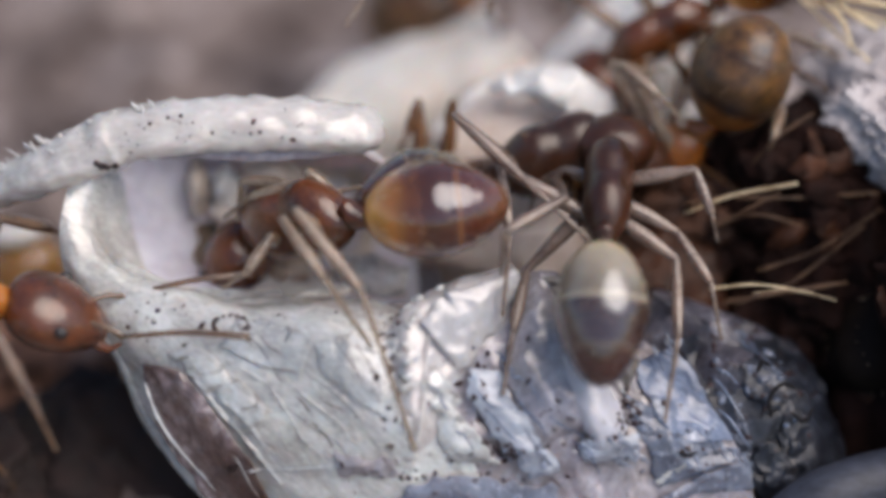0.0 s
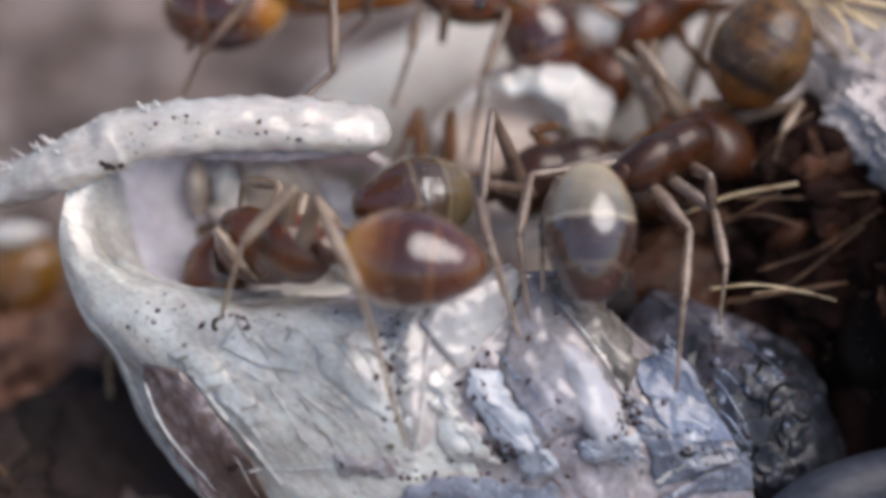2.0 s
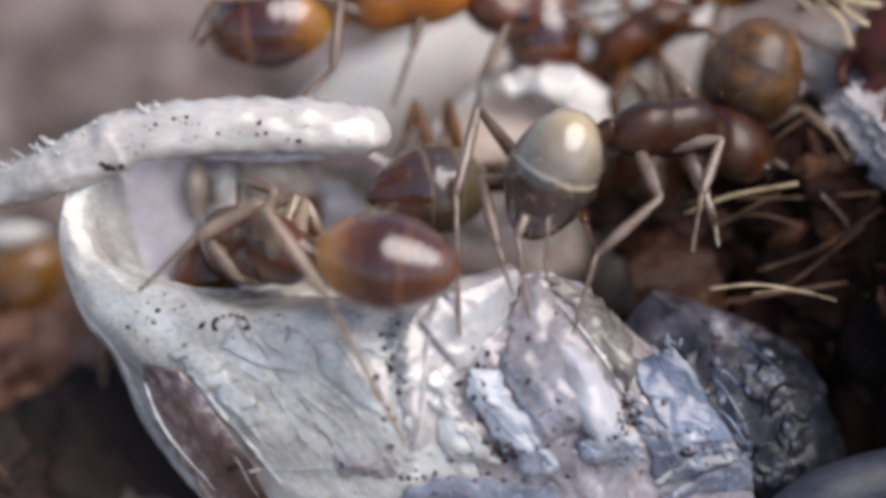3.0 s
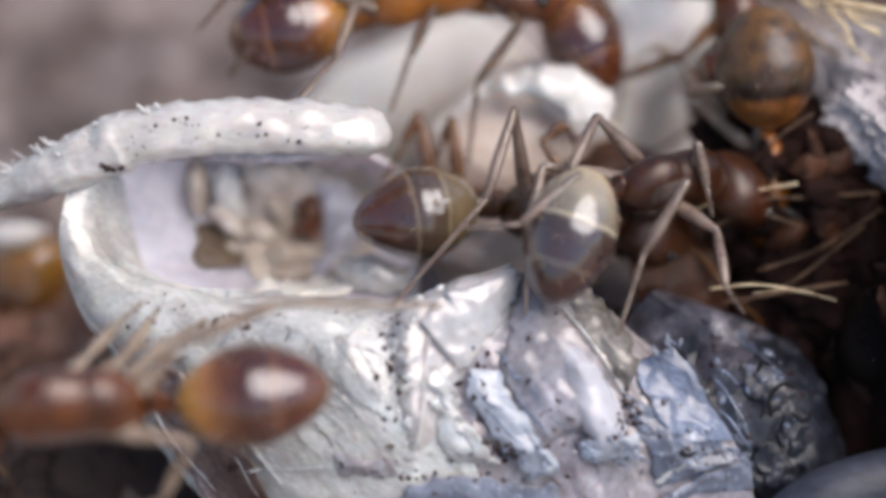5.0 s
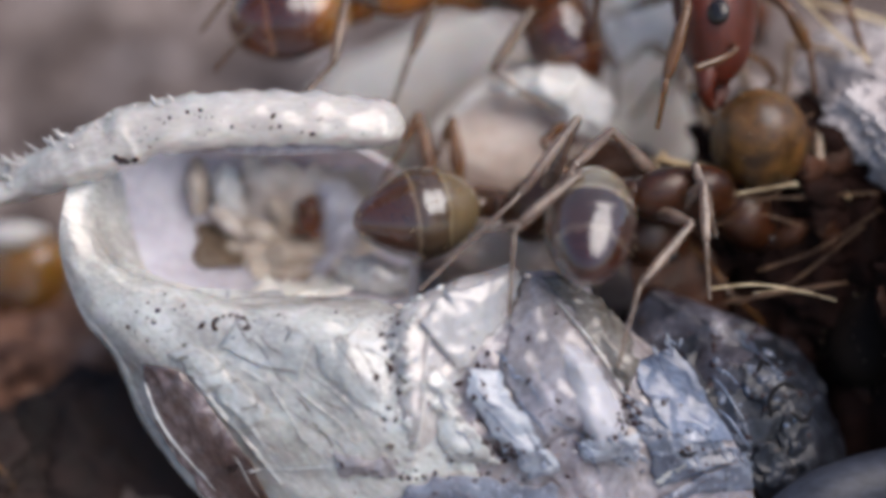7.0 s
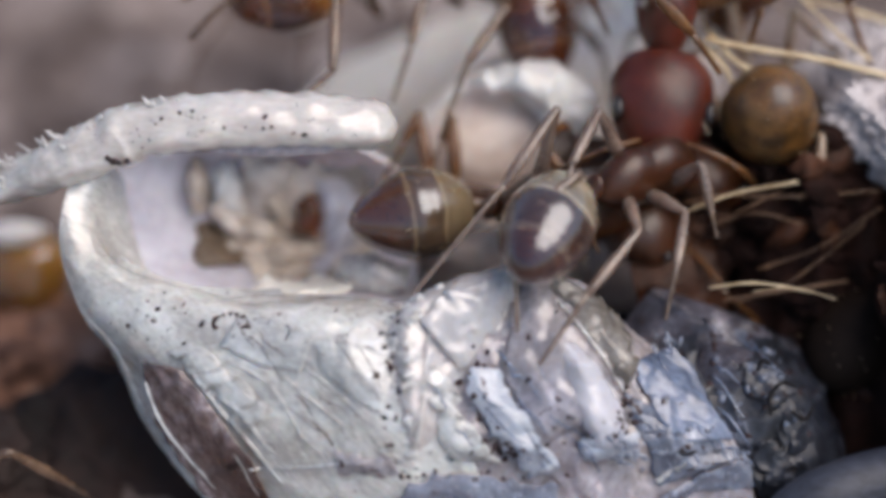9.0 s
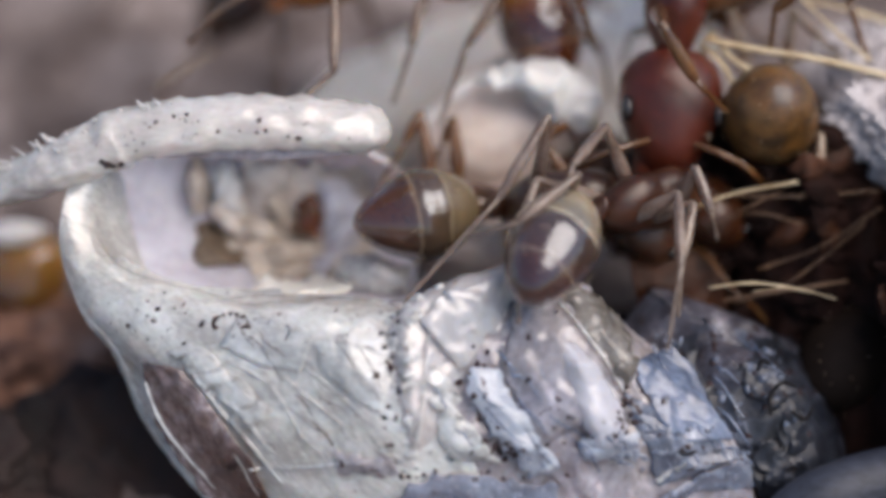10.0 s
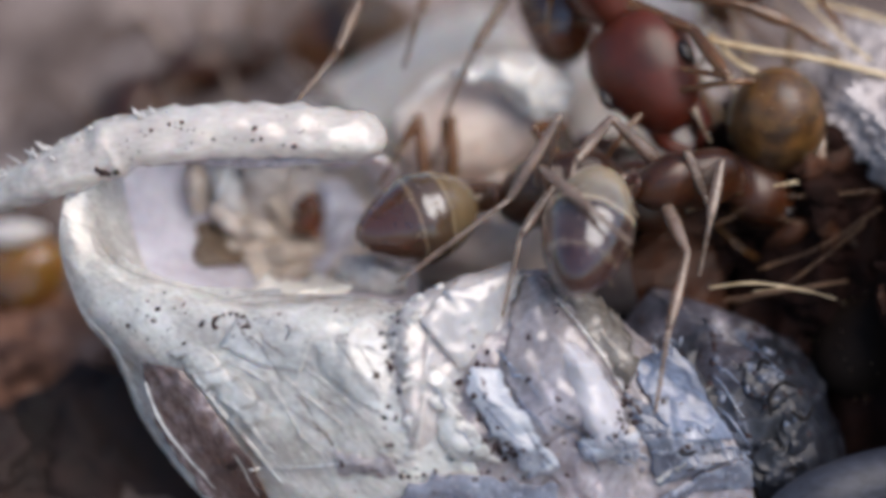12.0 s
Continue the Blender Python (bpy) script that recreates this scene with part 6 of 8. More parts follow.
# the ant beyond the opening
ant("dark brown ant with a pointed banded gaster beside the opening", [
    (0.0, V(-0.216, 0.424, -0.35), (0.93, 0.2, -0.3), (-0.1, 0.5, 0.85), (0.93, 0.2, -0.3)), (1.5, V(-0.172, 0.468, -0.35), (0.93, 0.2, -0.3), (-0.1, 0.5, 0.85), (0.93, 0.2, -0.3)),
    (2.0, V(-0.225, 0.37, -0.35), (0.93, 0.1, -0.3), (-0.1, 0.5, 0.85), (0.93, 0.1, -0.3)), (2.5, V(-0.14, 0.42, -0.35), (0.93, 0.1, -0.3), (-0.1, 0.5, 0.85), (0.93, 0.1, -0.3)), (3.0, V(-0.119, 0.455, -0.35), (0.93, 0.1, -0.3), (-0.1, 0.5, 0.85), (0.93, 0.1, -0.3)),
    (3.2, V(-0.119, 0.468, -0.35), (0.93, 0.1, -0.3), (-0.1, 0.5, 0.85), (0.93, 0.1, -0.3)), (4.8, V(-0.216, 0.269, -0.3), (0.96, -0.08, -0.2), (-0.1, 0.5, 0.85), (0.95, 0.15, -0.25)),
    (7.0, V(-0.207, 0.269, -0.3), (0.96, -0.08, -0.2), (-0.1, 0.5, 0.85), (0.95, 0.15, -0.25)), (8.8, V(-0.246, 0.26, -0.3), (0.96, -0.08, -0.2), (-0.1, 0.5, 0.85), (0.95, 0.15, -0.25)),
    (10.5, V(-0.194, 0.242, -0.3), (0.96, -0.05, -0.2), (-0.1, 0.5, 0.85), (0.93, 0.2, -0.3)), (11.0, V(-0.128, 0.158, -0.3), (0.9, 0.15, -0.4), (-0.1, 0.5, 0.85), (0.75, 0.4, -0.5)),
    (11.5, V(-0.119, 0.26, -0.3), (0.95, 0.05, -0.25), (-0.1, 0.5, 0.85), (0.9, 0.25, -0.3)), (12.0, V(-0.207, 0.216, -0.3), (0.95, 0.08, -0.25), (-0.1, 0.5, 0.85), (0.9, 0.3, -0.3))],
    G_DARK, DARKBROWN, point=0.4, broad=1.35, legmat=AMBERLEG, legs=[
        (2, 1, V(-0.189, 1.093, -0.75), V(-0.31, 0.837, -0.75), V(-0.505, 0.501, -0.8), V(-0.086, 0.501, -0.8)), (1, 1, V(0.072, 1.048, -0.75), V(0.005, 0.864, -0.85), V(-0.087, 0.642, -1), V(0.126, 0.501, -0.8)),
        (2, -1, [
            (0, V(0.068, 1.027, 0.35), V(0.598, 0.534, 0.45), V(1.164, 0.004, 0.55)),
            (0.5, V(-0.179, 0.997, 0.35), V(0.492, 0.746, 0.45), V(1.543, 0.510, 0.55)),
            (1, V(0.358, 1.069, 0.35), V(1.000, 0.873, 0.45), V(2.049, 0.700, 0.55)),
            (1.5, V(0.315, 1.231, 0.35), V(0.682, 1.000, 0.45), V(1.016, 0.700, 0.55)),
            (2, V(0.375, 1.035, 0.35), V(0.305, 0.470, 0.45), V(0.405, -0.080, 0.55)),
            (2.5, V(0.302, 1.112, 0.35), V(0.250, 0.640, 0.45), V(0.215, 0.173, 0.55)),
            (3, V(0.230, 1.112, 0.35), V(0.144, 0.598, 0.45), V(0.110, -0.122, 0.55)),
            (4.8, V(0.537, 1.048, 0.35), V(0.331, 0.407, 0.45), V(-0.354, -0.396, 0.55)),
            (5, V(0.537, 1.048, 0.35), V(0.331, 0.407, 0.45), V(-0.354, -0.396, 0.55)),
            (5.5, V(0.954, 0.976, 0.35), V(0.513, 0.309, 0.45), V(-0.396, -0.384, 0.55)),
            (6, V(0.856, 1.078, 0.35), V(0.407, 0.280, 0.45), V(-0.396, -0.384, 0.55)),
            (6.5, V(1.048, 0.993, 0.35), V(0.543, 0.301, 0.45), V(-0.396, -0.363, 0.55)),
            (7, V(1.014, 0.976, 0.35), V(0.492, 0.292, 0.45), V(-0.249, -0.375, 0.55)),
            (9, V(0.869, 1.078, 0.35), V(0.373, 0.343, 0.45), V(-0.122, -0.228, 0.55)),
            (9.5, V(0.971, 0.993, 0.35), V(0.576, 0.462, 0.45), V(-0.038, -0.186, 0.55)),
            (10, V(0.784, 0.941, 0.35), V(0.407, 0.343, 0.45), V(-0.249, -0.375, 0.55)),
            (10.5, V(0.835, 0.993, 0.35), V(0.492, 0.386, 0.45), V(-0.270, -0.375, 0.55)),
            (11, V(0.630, 1.163, 0.35), V(0.407, 0.470, 0.45), V(-0.354, -0.384, 0.55)),
            (11.5, V(0.844, 1.069, 0.35), V(0.432, 0.428, 0.45), V(-0.354, -0.375, 0.55)),
            (12, V(0.856, 0.920, 0.35), V(0.458, 0.292, 0.45), V(-0.565, -0.426, 0.55))], GREYLEG),
        (1, -1, [
            (0, V(0.913, 0.385, 0.5), V(0.611, 0.213, 0.7), V(0.444, 0.004, 0.7)),
            (1, V(1.061, 0.596, 0.5), V(0.548, 0.192, 0.7), V(0.318, 0.004, 0.7)),
            (1.5, V(0.977, 0.638, 0.5), V(0.653, 0.360, 0.7), V(0.067, -0.205, 0.7)),
            (2, V(0.152, 0.520, 0.5), V(0.351, 0.004, 0.7), V(0.506, -0.540, 0.7)),
            (2.5, V(0.313, 0.562, 0.5), V(0.464, -0.163, 0.7), V(0.644, -0.707, 0.7)),
            (3, V(0.152, 0.545, 0.5), V(0.464, -0.205, 0.7), V(0.590, -0.582, 0.7)),
            (5, V(0.998, 0.512, 0.5), V(0.653, 0.255, 0.7), V(0.402, 0.172, 0.7)),
            (5.5, V(0.913, 0.490, 0.5), V(0.590, 0.192, 0.7), V(0.234, 0.213, 0.7)),
            (6, V(0.998, 0.512, 0.5), V(0.695, 0.297, 0.7), V(0.485, 0.172, 0.7)),
            (11.2, V(0.998, 0.512, 0.5), V(0.695, 0.297, 0.7), V(0.485, 0.172, 0.7)),
            (11.6, V(0.797, 0.630, 0.75), V(1.011, 0.168, 1.05), V(1.219, -0.202, 1)),
            (12, V(0.697, 0.660, 0.85), V(1.233, 0.148, 1.1), V(1.785, -0.327, 0.9))], GREYLEG),
        (0, 1, V(0.782, 0.849, -0.5), V(0.97, 0.992, -0.7), V(1.07, 0.82, -0.9)), (0, -1, V(0.98, 0.308, 0), V(1.11, 0.134, 0), V(1.197, -0.039, 0))], leg_t=4.8)
# the golden one at the debris
ant("golden-brown ant with a rounded gaster on the debris clump", [
    (0.0, V(2.341, 1.379, -0.45), (-0.5, -0.6, -0.65), (0.1, 0.75, 0.6), (-0.35, -0.8, -0.45)), (1.0, V(2.253, 1.401, -0.45), (-0.5, -0.6, -0.65), (0.1, 0.75, 0.6), (-0.3, -0.85, -0.4)),
    (1.5, V(2.443, 1.534, -0.45), (-0.5, -0.65, -0.6), (0.1, 0.75, 0.6), (-0.4, -0.85, -0.3)), (2.5, V(2.51, 1.556, -0.45), (-0.5, -0.65, -0.6), (0.1, 0.75, 0.6), (-0.5, -0.8, -0.3)),
    (3.0, V(2.421, 1.357, -0.45), (-0.35, -0.65, -0.65), (0.1, 0.75, 0.6), (-0.35, -0.8, -0.4)), (3.2, V(2.146, 1.468, -0.45), (0.0, -0.8, -0.6), (0.1, 0.5, 0.85), (0.05, -0.9, -0.35)),
    (4.8, V(2.412, 1.468, -0.45), (0.05, -0.8, -0.6), (0.1, 0.5, 0.85), (0.1, -1, -0.15)), (5.0, V(2.532, 1.423, -0.45), (0.0, -0.8, -0.6), (0.1, 0.5, 0.85), (0.1, -1, -0.1)),
    (5.5, V(2.51, 1.046, -0.45), (0.0, -0.75, -0.65), (0.1, 0.5, 0.85), (0.03, -0.92, -0.36)), (6.0, V(2.474, 0.736, -0.45), (0.1, -0.45, -0.88), (0.1, 0.8, 0.5), (0.1, -0.6, -0.78)),
    (6.5, V(2.43, 0.958, -0.45), (0.1, -0.5, -0.85), (0.1, 0.8, 0.5), (0.05, -0.8, -0.5)), (7.0, V(2.488, 0.847, -0.45), (0.1, -0.4, -0.9), (0.1, 0.9, 0.4), (0.1, -0.55, -0.82)),
    (8.8, V(2.563, 1.038, -0.45), (0.05, -0.3, -0.95), (0.1, 0.95, 0.2), (0.05, -0.4, -0.9)), (10.5, V(2.572, 1.038, -0.45), (0.05, -0.3, -0.95), (0.1, 0.95, 0.2), (0.05, -0.4, -0.9)),
    (12.0, V(2.621, 0.989, -0.45), (0.05, -0.35, -0.93), (0.1, 0.95, 0.2), (0.08, -0.62, -0.76))],
    G_GOLD, AMBER, size=1.0, gaster_size=(0.95, 1.05, 1.05), legmat=PALELEG, legs=[
        (2, 1, [
            (0, V(1.501, 1.322, -0.6), V(1.840, 1.066, -0.4), V(2.127, 0.756, -0.4)),
            (1, V(1.523, 1.590, -0.6), V(1.818, 1.154, -0.4), V(1.884, 0.889, -0.4)),
            (1.5, V(1.545, 1.344, -0.6), V(1.796, 1.110, -0.4), V(1.973, 0.933, -0.4)),
            (2.5, V(1.769, 1.434, -0.6), V(1.884, 1.243, -0.4), V(2.017, 1.066, -0.4)),
            (5, V(1.715, 1.398, -0.6), V(2.114, 1.265, -0.4), V(2.282, 1.221, -0.4)),
            (5.5, V(1.813, 1.478, -0.6), V(1.973, 1.243, -0.4), V(2.061, 0.933, -0.4)),
            (12, V(1.858, 1.300, -0.6), V(1.973, 1.066, -0.4), V(2.105, 0.801, -0.4))]),
        (2, -1, [
            (0, V(2.706, 1.121, -0.6), V(2.592, 0.889, -0.4), V(2.560, 0.760, -0.5)),
            (2, V(2.729, 1.121, -0.6), V(2.636, 0.889, -0.4), V(2.604, 0.716, -0.5)),
            (2.5, V(2.751, 1.143, -0.6), V(3.078, 0.469, -0.4), V(3.160, 0.249, -0.5)),
            (3, V(2.930, 1.166, -0.6), V(3.167, 0.801, -0.4), V(3.316, 0.493, -0.5)),
            (5, V(2.662, 1.702, -0.6), V(2.724, 1.375, -0.4), V(2.827, 1.071, -0.5)),
            (6, V(2.930, 0.853, -0.6), V(2.946, 0.624, -0.4), V(2.827, 0.404, -0.5)),
            (12, V(2.930, 0.853, -0.6), V(2.946, 0.624, -0.4), V(2.827, 0.404, -0.5))]),
        (1, 1, [
            (0, V(1.380, 1.402, -0.8), V(1.643, 1.387, -0.7), V(1.957, 1.418, -0.7)),
            (1, V(1.515, 1.583, -0.8), V(1.777, 1.575, -0.7), V(2.002, 1.485, -0.7)),
            (2.5, V(1.560, 1.177, -0.8), V(1.687, 1.126, -0.7), V(2.002, 1.082, -0.7)),
            (5, V(1.786, 1.808, -0.8), V(1.957, 1.710, -0.7), V(2.136, 1.620, -0.7)),
            (12, V(1.786, 1.718, -0.8), V(1.957, 1.620, -0.7), V(2.136, 1.530, -0.7))]),
        (1, -1, V(2.792, 1.727, -0.9), V(3.109, 1.591, -0.9), V(3.335, 1.409, -0.9)),
        (0, 1, V(1.682, 1.935, -1.2), V(1.552, 1.76, -1.3), V(1.473, 1.496, -1.5)), (0, -1, V(2.28, 2.211, -1.2), V(2.556, 2.119, -1.2), V(2.832, 1.889, -1.2))])
# red ant on the white fragment behind
ant("reddish ant with a dark red hanging gaster behind the carcass", [
    (0.0, V(1.182, 3.238, -1.3), (-0.97, 0.1, 0.0), (0.1, 0.8, 0.5), (-0.3, 0.9, 0.0)), (1.0, V(1.09, 2.776, -1.3), (-0.97, 0.1, 0.0), (0.1, 0.8, 0.5), (-0.3, 0.9, 0.0)),
    (1.5, V(0.956, 1.742, -1.2), (-0.97, 0.1, 0.0), (0.1, 0.8, 0.5), (-0.25, 0.95, 0.0)), (2.0, V(0.8, 1.751, -1.2), (-0.97, 0.1, 0.0), (0.1, 0.8, 0.5), (-0.35, 0.9, 0.0)),
    (2.5, V(0.956, 1.696, -1.2), (-0.97, 0.05, 0.0), (0.1, 0.8, 0.5), (-0.3, 0.9, 0.0)), (3.0, V(0.809, 1.774, -1.2), (-0.97, 0.1, 0.0), (0.1, 0.8, 0.5), (-0.1, 0.95, 0.0)),
    (3.2, V(0.984, 1.696, -1.2), (-0.97, 0.05, 0.0), (0.1, 0.8, 0.5), (-0.3, 0.9, 0.0)), (4.8, V(0.938, 1.696, -1.2), (-0.97, 0.05, 0.0), (0.1, 0.8, 0.5), (-0.35, 0.9, 0.0)),
    (5.0, V(1.131, 1.696, -1.2), (-0.97, 0.05, 0.0), (0.1, 0.8, 0.5), (-0.4, 0.9, 0.0)), (5.5, V(0.947, 1.696, -1.2), (-0.97, 0.05, 0.0), (0.1, 0.8, 0.5), (-0.35, 0.9, 0.0)),
    (7.0, V(0.984, 1.724, -1.2), (-0.97, 0.05, 0.0), (0.1, 0.8, 0.5), (-0.35, 0.9, 0.0)), (8.8, V(0.786, 1.82, -1.2), (-0.97, 0.1, 0.0), (0.1, 0.8, 0.5), (-0.2, 0.95, 0.0)),
    (9.5, V(0.726, 1.774, -1.2), (-0.97, 0.1, 0.0), (0.1, 0.8, 0.5), (-0.1, 0.95, 0.0)), (10.0, V(0.795, 1.788, -1.2), (-0.97, 0.1, 0.0), (0.1, 0.8, 0.5), (-0.3, 0.9, 0.0)),
    (11.0, V(0.708, 1.843, -1.2), (-0.9, 0.3, 0.0), (0.1, 0.8, 0.5), (-0.1, 0.95, 0.0)), (11.5, V(0.878, 1.866, -1.2), (-0.9, 0.3, 0.0), (0.1, 0.8, 0.5), (-0.1, 0.95, 0.0)),
    (12.0, V(0.947, 1.958, -1.2), (-0.9, 0.3, 0.0), (0.1, 0.8, 0.5), (-0.1, 0.95, 0.0))],
    G_RED, AMBER, gaster_size=(0.95, 0.9, 0.9), legs=[
        (2, 1, [
            (0, V(0.546, 1.898, -0.8), V(0.332, 1.396, -0.7), V(0.207, 0.747, -0.75)),
            (5.5, V(0.546, 1.853, -0.8), V(0.328, 1.396, -0.7), V(0.207, 0.747, -0.75)),
            (6, V(0.906, 1.357, -0.8), V(0.431, 0.821, -0.7), V(0.009, 0.760, -0.75)),
            (6.5, V(0.974, 1.493, -0.8), V(0.902, 1.082, -0.7), V(0.162, 0.927, -0.75)),
            (7, V(0.703, 1.898, -0.8), V(0.355, 1.373, -0.7), V(0.972, 1.017, -0.75)),
            (7.2, V(0.703, 1.898, -0.8), V(0.355, 1.373, -0.7), V(0.972, 1.017, -0.75)),
            (8.8, V(0.546, 1.898, -0.8), V(0.274, 1.530, -0.7), V(0.072, 1.084, -0.75)),
            (9.5, V(0.433, 2.079, -0.8), V(0.162, 1.575, -0.7), V(0.004, 1.084, -0.75)),
            (12, V(0.523, 2.079, -0.8), V(0.251, 1.575, -0.7), V(0.072, 1.174, -0.75))]), (1, 1, V(-0.646, 2.069, -0.7), V(-0.849, 1.486, -0.4), V(-1.167, 1.067, 0)),
        (0, 1, V(-0.063, 1.944, -0.8), V(-0.266, 1.538, -0.8), V(-0.424, 1.087, -0.8)),
        (2, -1, V(1.374, 1.768, -1.4), V(1.466, 1.397, -1.4), V(1.413, 1.021, -1.3)), (1, -1, V(1.012, 2.347, -1.6), V(1.305, 2.179, -1.8), V(1.603, 1.818, -2))], leg_t=5.0)
